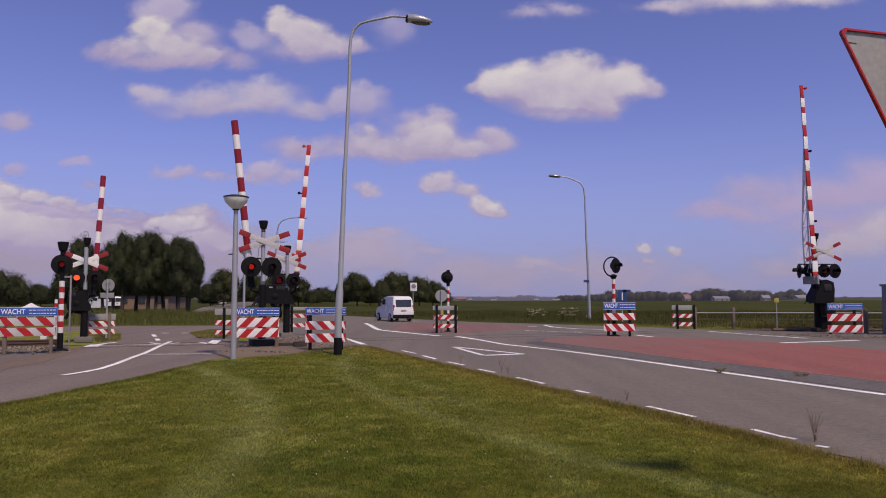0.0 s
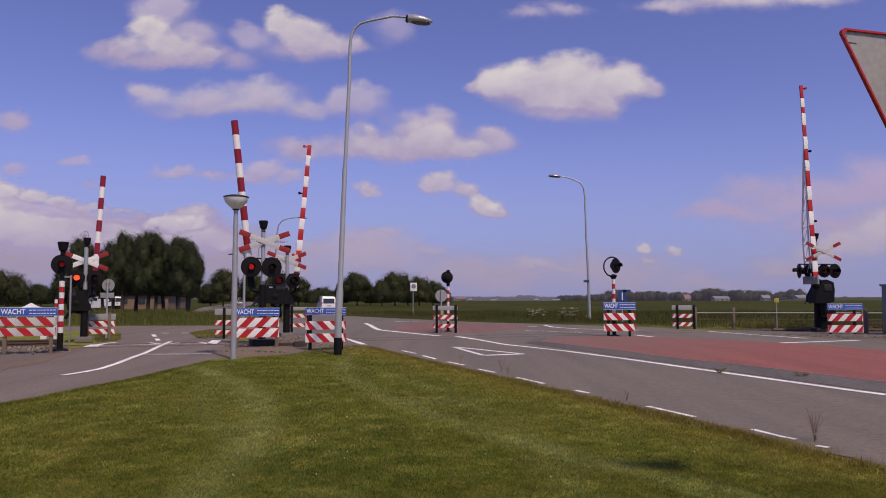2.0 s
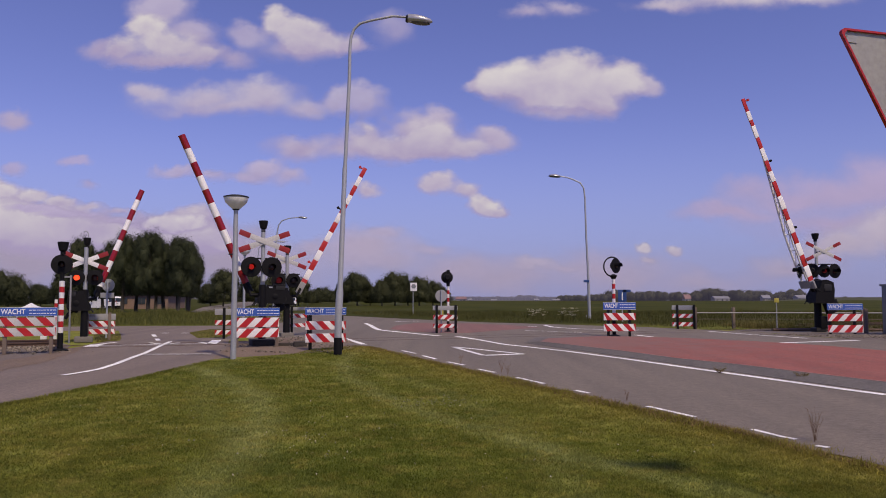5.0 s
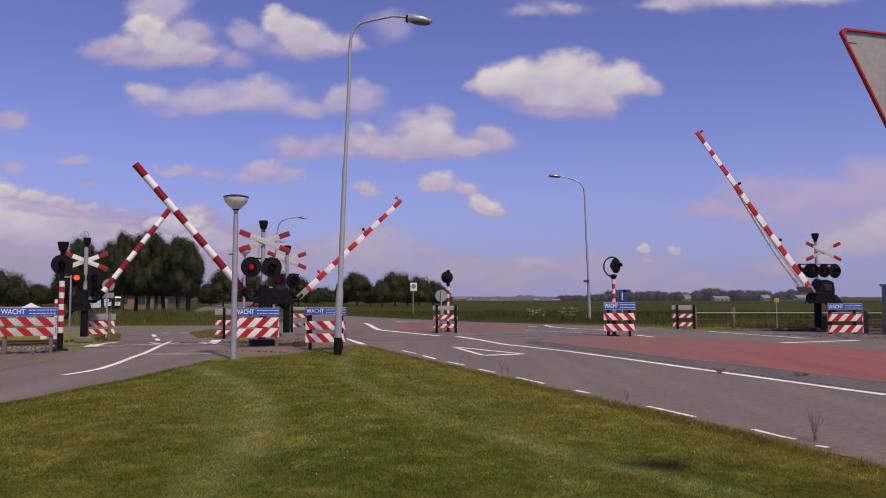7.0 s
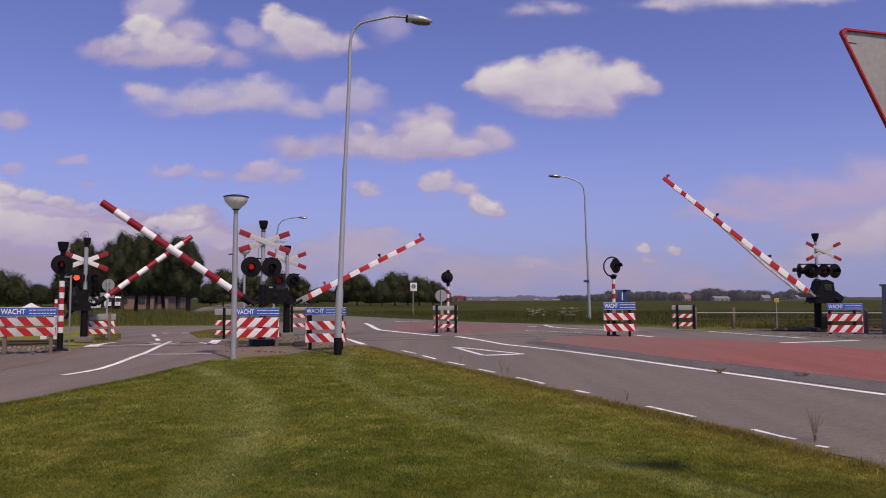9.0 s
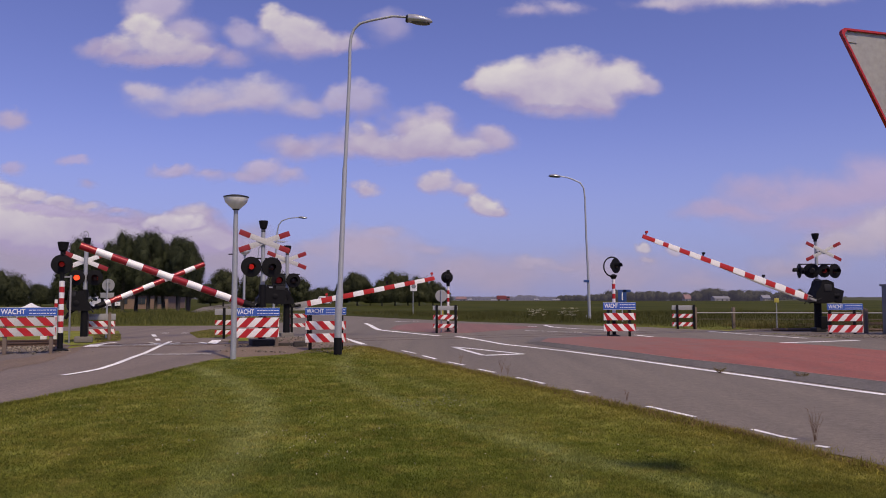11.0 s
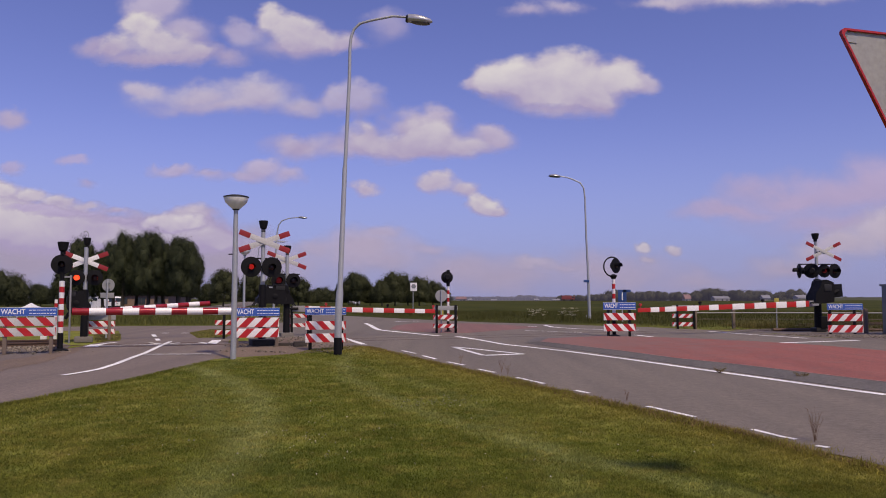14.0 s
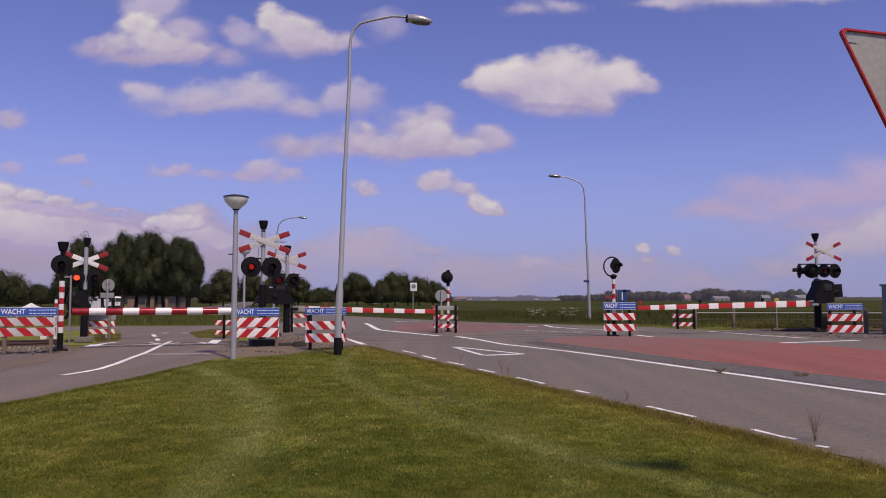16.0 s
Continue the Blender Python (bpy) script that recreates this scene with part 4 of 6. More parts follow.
def build_striped_signals():
    """Single warning lamps on striped posts."""
    s = empty("warning_light", pose(-11.56, 22.31, 0, 0, 0, 24), "round black warning lamp with bell on striped post", "warning light", "single warning lights")
    striped_post(s, 0.55, 2.12, 0.075, 9)
    part("neck", rod((0, 0, 2.12), (0, 0, 2.38), 0.05, 0.07), BLACK, s)
    lamp_head(s, (-0.02, -0.05, 2.62), 0.29, 0, LENS_WEAK, 2, 0.075)
    part("stem", rod((0, 0.1, 2.62), (0, 0.1, 2.96), 0.04), BLACK, s)
    bell(s, 2.92, 0.16)
    s = empty("warning_light", pose(7.06, 30.44, 0, 0, 0, 24), "round black warning lamp with ring bracket on a striped median post", "warning light", "single warning lights")
    striped_post(s, 0.95, 2.37, 0.07, 7)
    lamp_head(s, (0.15, 0.0, 2.93), 0.31, 16, None, 0, 0.1)
    ring = [(0.42 * math.cos(radians(q)) - 0.02, 0.05, 2.88 + 0.4 * math.sin(radians(q))) for q in range(60, 285, 15)]
    part("ring_bracket", tube(ring, 0.03, 8), BLACK, s, "curved black bracket")
    part("neck", lathe([(0, 0), (0.08, 0), (0.16, 0.14), (0.05, 0.2), (0, 0.2)], 14, Matrix.Translation((0, 0, 2.37))), BLACK, s)
    s = empty("warning_light", pose(0.24, 34.3, 0, 0, 0, 24), "round black warning lamp on a striped median post beyond the track", "warning light", "single warning lights")
    striped_post(s, 0.51, 2.12, 0.06, 9)
    part("neck", rod((0, 0, 2.12), (0, 0, 2.88), 0.08), BLACK, s)
    lamp_head(s, (-0.06, 0.0, 2.54), 0.27, 165, None, 0, 0.1)


build_striped_signals()


# ---- red and white boards ----
def warning_board(at, width, turn, blue, rows, wood, front=True, lean=1, posts=(-0.36, 0.36), group="red and white boards", white=None):
    """Two posts, two boards with slanted red stripes and a blue text panel on top (grey from behind)."""
    label = "red and white striped boards under a blue sign" if front else "grey back of a striped board"
    ob = empty("warning_board", pose(at[0], at[1], 0, 0, 0, turn), label + (", wooden posts" if wood else ", black posts"), "warning board", group)
    for f in posts:
        top = blue[0] - (0.02 if front else -0.04)
        part("post", box((f * width, 0.06 if front else -0.065, top / 2), (0.1, 0.09, top), None, 0.012), WOOD if wood else BLACK, ob)
    for z1, z0 in rows:
        h = z1 - z0
        board = part("board", box((0, 0, (z0 + z1) / 2), (width, 0.025, h), None, 0.006), white or WHITE, ob, "white reflective board")
        step = width / 2.9
        for k in range(-1, 6):
            x = -width / 2 + (k + 0.3) * step
            poly = []
            for px, pz in ((x, z0), (x + step * 0.5, z0), (x + step * 0.5 + lean * h * 0.95, z1), (x + lean * h * 0.95, z1)):
                poly.append((min(max(px, -width / 2), width / 2), pz))
            if abs(poly[0][0] - poly[1][0]) + abs(poly[2][0] - poly[3][0]) < 0.03:
                continue
            m = Matrix.Translation((0, -0.013, 0)) @ Matrix.Rotation(radians(90), 4, "X")
            part("red_stripe", prism(poly, 0.0, 0.004, m), RED, board)
    bz, bh = (blue[0] + blue[1]) / 2, blue[0] - blue[1]
    panel = part("text_panel", box((0, 0, bz), (width * 1.02, 0.03, bh), None, 0.006), BLUE if front else SIGN_BACK, ob, "blue sign panel" if front else "grey panel back")
    if front:
        face = pose(0, -0.017, bz, 90, 0, 0)
        text = lettering("WACHT", bh * 0.82, WHITE, panel, face @ Matrix.Translation((-width * 0.475, 0, 0)))
        wide = max(v.co.x for v in text.data.vertices)
        for v in text.data.vertices:
            v.co.x *= width * 0.42 / wide
        for r in (0.18, -0.2):
            bm = bmesh.new()
            x = width * 0.0 + 0.01
            rng = random.Random(int(width * 100))
            while x < width * 0.46:
                w = rng.uniform(0.03, 0.09)
                add_box(bm, (min(x + w / 2, width * 0.46), -0.018, bz + r * bh), (w * 0.92, 0.004, bh * 0.09))
                x += w + 0.015
            part("small_print", bm, WHITE, panel, "small white unreadable lines")
        rim = bmesh.new()
        for dz in (-0.5, 0.5):
            add_box(rim, (0, -0.017, bz + dz * bh * 0.97), (width * 1.01, 0.004, 0.008))
        part("rim", rim, WHITE, panel)
    return ob


def build_boards():
    def zs(*v):
        return list(zip(v[::2], v[1::2]))
    warning_board((-11.82, 21.02), 1.43, 24, (1.34, 1.09), zs(1.05, 0.81, 0.76, 0.52), True, True, -1, (-0.4, 0.41), white=CROSS_WHITE)
    warning_board((-6.08, 24.04), 1.45, 18, (1.28, 1.01), zs(0.96, 0.65, 0.61, 0.32), True, True, 1, (-0.42, 0.46))
    warning_board((-3.62, 22.78), 1.23, 12, (1.31, 1.08), zs(0.89, 0.63, 0.51, 0.24), False, True, -1, (-0.38, 0.4))
    warning_board((7.24, 30.23), 1.36, 8, (1.41, 1.11), zs(0.97, 0.68, 0.53, 0.23), False, True, -1, (-0.34, 0.33))
    warning_board((17.6, 32.26), 1.54, 0, (1.34, 1.06), zs(0.89, 0.57, 0.4, 0.08), False, True, 1, (-0.42, 0.28))
    warning_board((-12.89, 27.72), 1.06, 18, (1, 0.77), zs(0.73, 0.52, 0.43, 0.24), True, False, -1, (-0.4, 0.32))
    warning_board((0.1, 33.24), 1.12, 12, (1.23, 1.03), zs(0.82, 0.62, 0.41, 0.24), False, False, 1, (-0.36, 0.42))
    warning_board((12.14, 37.24), 1.14, 0, (1.2, 0.97), zs(0.77, 0.57, 0.35, 0.15), False, False, 1, (-0.28, 0.46))
    warning_board((-8.42, 28.83), 0.95, 20, (1.17, 0.93), zs(0.73, 0.54, 0.34, 0.17), False, False, 1, (-0.14, 0.4))
    warning_board((-6.13, 31.32), 1.0, 20, (1.2, 1.06), zs(0.91, 0.75, 0.51, 0.35), False, False, -1, (-0.3, 0.4))


build_boards()


# ---- lamp posts and signs ----
def lamp_shell(a, b, wide, high):
    """A cobra lamp head from its neck a to its nose b."""
    a, b = Vector(a), Vector(b)
    d = b - a
    m = Matrix.Translation(a) @ d.to_track_quat("X", "Z").to_matrix().to_4x4()
    bm = bmesh.new()
    rings = []
    for f, w, h in ((0, 0.62, 0.7), (0.06, 0.78, 0.9), (0.35, 1.0, 1.0), (0.65, 0.95, 0.86), (0.86, 0.66, 0.58), (0.96, 0.34, 0.28), (1.0, 0.1, 0.08)):
        ring = []
        for k in range(16):
            q = 2 * math.pi * k / 16
            z = math.sin(q) * h * high * (1.0 if math.sin(q) > 0 else 0.75)
            ring.append(bm.verts.new(m @ Vector((f * d.length, math.cos(q) * w * wide, z))))
        rings.append(ring)
    for p, q in zip(rings, rings[1:]):
        for k in range(16):
            bm.faces.new((p[k], p[(k + 1) % 16], q[(k + 1) % 16], q[k]))
    bm.faces.new(rings[0])
    bm.faces.new(rings[-1])
    return bm


def street_lamp(path, radii, head, wide, high, label, sleeve=None):
    foot = Vector((path[0][0], path[0][1], 0))
    ob = empty("street_lamp", Matrix.Translation(foot), label, "street lamp", "tall street lamps")
    pts = [Vector(p) - foot for p in path]
    pts[0].z = 0
    part("pole", tube(pts, radii, 14), GALV, ob, "tapered galvanised pole")
    a, b = (Vector(h) - foot for h in head)
    lamp = part("lamp_head", lamp_shell(a, b, wide, high), LAMP_SHELL, ob, "pale grey metal lamp head")
    mid, d = (a + b) / 2, (b - a).normalized()
    part("collar", rod(a - d * 0.03, a + d * 0.03, high * 0.62, high * 0.86, 16), DARK_IRON, lamp, "dark neck ring")
    m = Matrix.Translation(mid + Vector((0, 0, -high * 0.6))) @ d.to_track_quat("X", "Z").to_matrix().to_4x4()
    part("diffuser", lathe([(0, -high * 0.35), (wide * 0.6, -high * 0.2), (wide * 0.85, 0.0), (0, 0.02)], 16, m @ Matrix.Diagonal((2.1, 0.9, 1, 1))), LAMP_GLASS, lamp, "dark glossy glass")
    if sleeve:
        part("sleeve", rod((0, 0, 0), pts[1] * (sleeve / pts[1].z), radii[0] * 1.12, radii[0] * 1.1, 14), BLACK, ob, "black foot sleeve")
    return ob


def bowl_lamp(at, top, r, pole_r, label, ring=None, x_top=0.0):
    """A post with a flat cap over a pale tapering bowl."""
    ob = empty("post_lamp", pose(at[0], at[1], 0), label, "post lamp", "low post lamps")
    part("pole", tube([(0, 0, 0), (x_top * 0.6, 0, top * 0.6), (x_top, 0, top - 0.34)], [pole_r, pole_r * 0.95, pole_r * 0.75], 14), GALV, ob)
    m = Matrix.Translation((x_top, 0, top - 0.36))
    bowl = part("bowl", lathe([(0, 0), (0.1, 0.0), (0.13, 0.03), (r * 0.66, 0.1), (r * 0.88, 0.18), (r * 0.99, 0.27), (r, 0.31), (0, 0.31)], 28, m), DIFFUSER, ob, "pale plastic bowl")
    part("cap", lathe([(r * 1.0, 0.3), (r * 1.05, 0.31), (r * 1.03, 0.335), (r * 0.6, 0.37), (0, 0.39)], 28, m), DARK_IRON, ob, "dark flat cap")
    part("collar", lathe([(0, -0.03), (0.085, -0.03), (0.12, 0.05), (0, 0.05)], 16, m), DARK_IRON, bowl)
    if ring:
        part("clamp", box((-0.06, -0.02, ring), (0.22, 0.04, 0.03), None, 0.01), DARK_IRON, ob)
    return ob


LAMP_SHELL = paint("pale_lamp_metal", (0.44, 0.45, 0.47), 0.3, 0.4, 0.2, 3, dirt=(0.2, 0.2, 0.205))
LAMP_GLASS = paint("dark_lamp_glass", (0.12, 0.12, 0.125), 0.2, 0, 0.2, 4)
DARK_BLUE = paint("dark_blue_film", (0.02, 0.06, 0.2), 0.4, 0, 0.15, 4)
DIFFUSER = paint("pale_diffuser", (0.8, 0.79, 0.75), 0.35, 0, 0.25, 3)


def build_lamps():
    street_lamp([(-2.975, 20.9, 0.01), (-2.965, 20.9, 1.09), (-2.935, 20.9, 1.76), (-2.925, 20.9, 1.89), (-2.82, 20.9, 5.29), (-2.81, 20.9, 5.42), (-2.71, 20.9, 7.93), (-2.7, 20.9, 8.85), (-2.67, 20.9, 9.17), (-2.59, 20.9, 9.4), (-2.42, 20.9, 9.57), (-2.11, 20.9, 9.66), (-1.46, 20.9, 9.79), (-1.01, 20.9, 9.76)],
                [0.105, 0.103, 0.105, 0.078, 0.068, 0.055, 0.05, 0.045, 0.042, 0.04, 0.038, 0.036, 0.034, 0.034], ((-1.05, 20.9, 9.72), (-0.3, 20.9, 9.62)), 0.17, 0.15,
                "tall curved galvanised street lamp on the mown verge", 0.49)
    street_lamp([(10.74, 54, 0.08), (10.7, 54, 1.86), (10.64, 54, 3.93), (10.56, 54, 6.02), (10.5, 54, 8.95), (10.42, 54, 9.67), (10.17, 54, 10.05), (9.55, 54, 10.34), (9.05, 54, 10.49), (8.55, 54, 10.55)],
                [0.115, 0.105, 0.08, 0.07, 0.06, 0.056, 0.052, 0.048, 0.046, 0.044], ((8.63, 54, 10.53), (7.83, 54, 10.6)), 0.24, 0.13,
                "tall curved galvanised street lamp beside the field")
    street_lamp([(-19.32, 84, 0.17), (-19.2, 84, 5.2), (-19.06, 84, 8.77), (-18.88, 84, 9.81), (-18.5, 84, 10.33), (-17.66, 84, 10.62), (-16.49, 84, 10.72)],
                [0.13, 0.1, 0.08, 0.075, 0.07, 0.06, 0.06], ((-16.56, 84, 10.72), (-15.58, 84, 10.66)), 0.26, 0.14, "distant curved street lamp behind the signals")
    street_lamp([(-35.65, 140, 0.04), (-35.45, 140, 7.56), (-35.18, 140, 10.8), (-34.55, 140, 11.56), (-32.83, 140, 11.94), (-31.53, 140, 12.1)],
                [0.13, 0.1, 0.08, 0.075, 0.07, 0.06], ((-31.64, 140, 12.1), (-29.91, 140, 12.05)), 0.3, 0.15, "distant curved street lamp behind the signals")
    bowl_lamp((-5.53, 19.51), 4.34, 0.32, 0.075, "low post lamp with pale bowl and dark cap on the verge", 2.77, 0.0)
    bowl_lamp((-12.42, 45.94), 4.6, 0.36, 0.08, "distant low post lamp with pale bowl", None, 0.0)


def sign_post(at, height, parts, label, pole_r=0.03, pole_y=0.03):
    """A pole and its plates: (shape, x, z, width, height, material, name)."""
    ob = empty("road_sign", pose(at[0], at[1], 0), label, "road sign", "road signs")
    part("pole", rod((0, pole_y, 0), (0, pole_y, height), pole_r), GALV, ob)
    for shape, x, z, w, h, mat, name in parts:
        if shape == "round":
            bm = lathe([(0, 0.0), (w, 0.0), (w * 1.02, -0.012), (w * 1.0, -0.025), (0, -0.02)], 26, pose(x, -0.01, z) @ Matrix.Rotation(radians(90), 4, "X"))
        else:
            bm = box((x, -0.005, z), (w, 0.02, h), None, 0.006)
        part(name, bm, mat, ob)
    return ob


def build_signs():
    ob = sign_post((-13.12, 28.83), 2.33, [("round", 0, 2.09, 0.243, 0, SIGN_BACK, "plate"), ("box", -0.03, 1.69, 0.53, 0.21, SIGN_BACK, "lower_plate")], "grey backs of a round and a square road sign", 0.035, -0.07)
    for z in (2.2, 1.96):
        part("bracket", box((0, -0.05, z), (0.16, 0.05, 0.03)), GALV, ob)
    ob = sign_post((-0.08, 33.76), 1.96, [("round", 0, 1.68, 0.27, 0, SIGN_BACK, "plate"), ("box", 0.02, 0.83, 0.16, 0.42, YELLOW, "lower_plate")], "grey back of a round road sign on the median", 0.03, -0.07)
    ob = sign_post((-2.7, 66.38), 2.86, [("box", 0.05, 2.51, 0.6, 0.75, WHITE, "plate")], "white square sign with a dark round emblem", 0.035)
    part("emblem", lathe([(0, 0), (0.2, 0), (0.2, 0.008), (0.13, 0.008), (0.13, 0.004), (0, 0.004)], 20, pose(0.05, -0.016, 2.56) @ Matrix.Rotation(radians(90), 4, "X")), CABINET, ob, "dark ring emblem")
    sign_post((17.17, 37.9), 1.59, [("box", 0, 1.45, 0.24, 0.22, YELLOW, "plate")], "small yellow plate on a thin pole beside the track", 0.025)
    ob = sign_post((11.68, 47.97), 2.12, [("box", 0.0, 1.69, 0.55, 0.8, DARK_BLUE, "plate"), ("box", 0.3, 2.01, 0.5, 0.18, DARK_BLUE, "upper_plate")], "blue road signs on a pole beyond the crossing", 0.035)
    part("arrow", box((0, -0.02, 1.65), (0.07, 0.006, 0.5)), WHITE, ob, "white bar")
    ob = sign_post((10.51, 53.9), 0.3, [("box", -0.0, 2.77, 0.4, 0.18, DARK_BLUE, "plate")], "small blue plate clamped to a lamp post", 0.02)
    # the give-way sign close by, from behind
    yield_sign = empty("give_way_sign", pose(2.85, 5.2, 3.58), "grey back of a triangular give-way sign with red edge", "road sign", "road signs")
    side = 0.9
    yield_sign.matrix_basis = pose(2.85, 5.2, 3.58, 0, 3.2, 8)
    corner = [(0, 0), (side, 0), (side / 2, -side * 0.866)]

    def inset(r):
        c = Vector((side / 2, -side * 0.2887))
        pts = []
        for p in corner:
            q = c + (Vector(p) - c) * (1 - r)
            d = (c - q).normalized()
            for a in (42, 21, 0, -21, -42):
                pts.append(tuple(q + d * 0.06 - Matrix.Rotation(radians(a), 2) @ d * 0.035))
        return pts
    up = Matrix.Rotation(radians(90), 4, "X")
    bm = bmesh.new()
    outer, inner = inset(0.0), inset(0.055)
    for z0, z1 in ((0.0, 0.03),):
        n = len(outer)
        vo = [[bm.verts.new(up @ Vector((x, yy, z))) for x, yy in outer] for z in (z0, z1)]
        vi = [[bm.verts.new(up @ Vector((x, yy, z))) for x, yy in inner] for z in (z0, z1)]
        for i in range(n):
            j = (i + 1) % n
            bm.faces.new((vo[0][i], vo[0][j], vo[1][j], vo[1][i]))
            bm.faces.new((vi[0][i], vi[0][j], vi[1][j], vi[1][i]))
            bm.faces.new((vo[1][i], vo[1][j], vi[1][j], vi[1][i]))
            bm.faces.new((vo[0][i], vo[0][j], vi[0][j], vi[0][i]))
    part("rim", bm, RED, yield_sign, "red painted folded edge")
    part("plate", prism(inset(0.05), 0.004, 0.012, up), BARE_BACK, yield_sign, "bare grey back")
    part("pole", rod((side / 2, -0.05, 0.02), (side / 2 + 0.17, -0.05, -3.58), 0.026), GALV, yield_sign)
    part("sticker", box((0.105, -0.0165, -0.068), (0.085, 0.004, 0.05)), SIGN_BACK, yield_sign, "small pale worn sticker")


build_lamps()
build_signs()


# ---- fence, cabinet and buildings ----
def build_fence():
    fence = empty("track_fence", pose(0, 0, 0), "low grey rail fence on dark posts beside the field", "fence")
    for p in ((12.77, 37.24), (14.97, 37.9), (19.04, 37.24), (18.92, 32.9), (20.91, 36.61), (22.76, 36.01)):
        part("post", box((p[0], p[1] + 0.1, 0.55), (0.14, 0.14, 1.1), None, 0.015), WOOD, fence)
    for z, r, mat in ((0.82, 0.03, SOCKET), (0.5, 0.012, WOOD)):
        part("rail", tube([(12.8, 37.6, z), (17.02, 37.5, z), (24.28, 37, z)], r, 8), mat, fence, "grey steel rail")
    cab = empty("trackside_cabinet", pose(19.76, 31.5, 0), "grey metal trackside equipment cabinet", "cabinet")
    part("body", box((0.15, 0.3, 1.05), (1.5, 0.7, 2.1), None, 0.02), CABINET, cab)
    part("roof", box((0.15, 0.3, 2.14), (1.62, 0.82, 0.09), None, 0.02), CABINET, cab)
    for k in range(4):
        part("vent_slat", box((-0.25, -0.06, 0.5 + 0.09 * k), (0.4, 0.02, 0.05), None, 0.006), DARK_IRON, cab)
    part("plinth", box((0.15, 0.3, 0.04), (1.56, 0.76, 0.08)), CONCRETE, cab)


def house(at, w, d, wall_h, roof_h, turn, wall_mat, roof_mat, label, windows=3, foot=0.0):
    ob = empty("house", pose(at[0], at[1], foot, 0, 0, turn), label, "house", "distant houses")
    part("wall", box((0, 0, wall_h / 2), (w, d, wall_h)), wall_mat, ob)
    bm = bmesh.new()
    o = 0.35
    a = [bm.verts.new(p) for p in ((-w / 2 - o, -d / 2 - o, wall_h - 0.1), (-w / 2 - o, d / 2 + o, wall_h - 0.1), (-w / 2 - o, 0, wall_h + roof_h))]
    b = [bm.verts.new(p) for p in ((w / 2 + o, -d / 2 - o, wall_h - 0.1), (w / 2 + o, d / 2 + o, wall_h - 0.1), (w / 2 + o, 0, wall_h + roof_h))]
    bm.faces.new(a)
    bm.faces.new(b)
    for i in range(3):
        j = (i + 1) % 3
        bm.faces.new((a[i], a[j], b[j], b[i]))
    part("roof", bm, roof_mat, ob)
    for k in range(windows):
        x = -w / 2 + (k + 0.5) * w / windows
        win = part("window", box((x, -d / 2 - 0.02, wall_h * 0.55), (1.0, 0.06, wall_h * 0.42)), GLASS, ob)
        part("frame", box((x, -d / 2 - 0.03, wall_h * 0.55), (0.06, 0.07, wall_h * 0.42)), BARK if wall_mat is BRICK_WALL else WHITE, win)
    part("chimney", box((w * 0.25, 0.2, wall_h + roof_h), (0.6, 0.6, 1.0)), wall_mat, ob)
    return ob


def build_houses():
    house((-39.6, 100), 6.8, 8, 1.95, 1.6, 4, BRICK_WALL, ROOF_TILE, "low brown brick house behind the dark trees", 3)
    house((11.2, 455), 6, 5, 1.9, 1.6, -6, HAZY_WALL, RED_ROOF, "distant farmhouse with a red roof", 3, -1.9)
    house((16.4, 452), 2.4, 3, 1.4, 0.8, 8, HAZY_WALL, HAZY_ROOF, "distant small pale cottage beyond the fields", 2, -1.9)
    house((31.5, 455), 3.0, 3, 1.2, 0.7, -4, HAZY_WALL, HAZY_ROOF, "distant small pale cottage beyond the fields", 2, -1.9)
    house((57.5, 455), 2.6, 3, 1.4, 0.8, 6, HAZY_WALL, HAZY_ROOF, "distant small pale cottage beyond the fields", 2, -1.9)
    house((70.0, 455), 4.2, 3, 1.3, 0.7, 0, HAZY_WALL, HAZY_ROOF, "distant long pale shed beyond the fields", 3, -1.9)
    house((150.5, 455), 3.6, 4, 2.2, 2.6, 10, HAZY_WALL, RED_ROOF, "distant narrow pale farmhouse with a red roof beyond the fields", 2, -1.9)
    house((170.2, 452), 9.2, 6, 2.4, 1.3, 3, HAZY_WALL, HAZY_ROOF, "distant long grey farm shed beyond the fields", 3, -1.9)
    house((197.8, 452), 4.4, 5, 2.7, 1.7, -4, HAZY_WALL, HAZY_ROOF, "distant pale farmhouse beyond the fields", 3, -1.9)
    house((219.6, 452), 7.0, 5, 2.9, 1.6, 8, HAZY_WALL, HAZY_ROOF, "distant pale farmhouse beyond the fields", 3, -1.9)
    tent = empty("marquee", pose(-23.48, 42, 0), "small white pointed marquee", "tent")
    part("canopy", lathe([(0.78, 0.92), (0.7, 0.97), (0.35, 1.1), (0.02, 1.28), (0, 1.28)], 4, pose(0, 0, 0, 0, 0, 45)), WHITE, tent)
    for x in (-1, 1):
        for y in (-1, 1):
            part("leg", rod((x * 0.5, y * 0.5, 0), (x * 0.5, y * 0.5, 0.95), 0.03), GALV, tent)


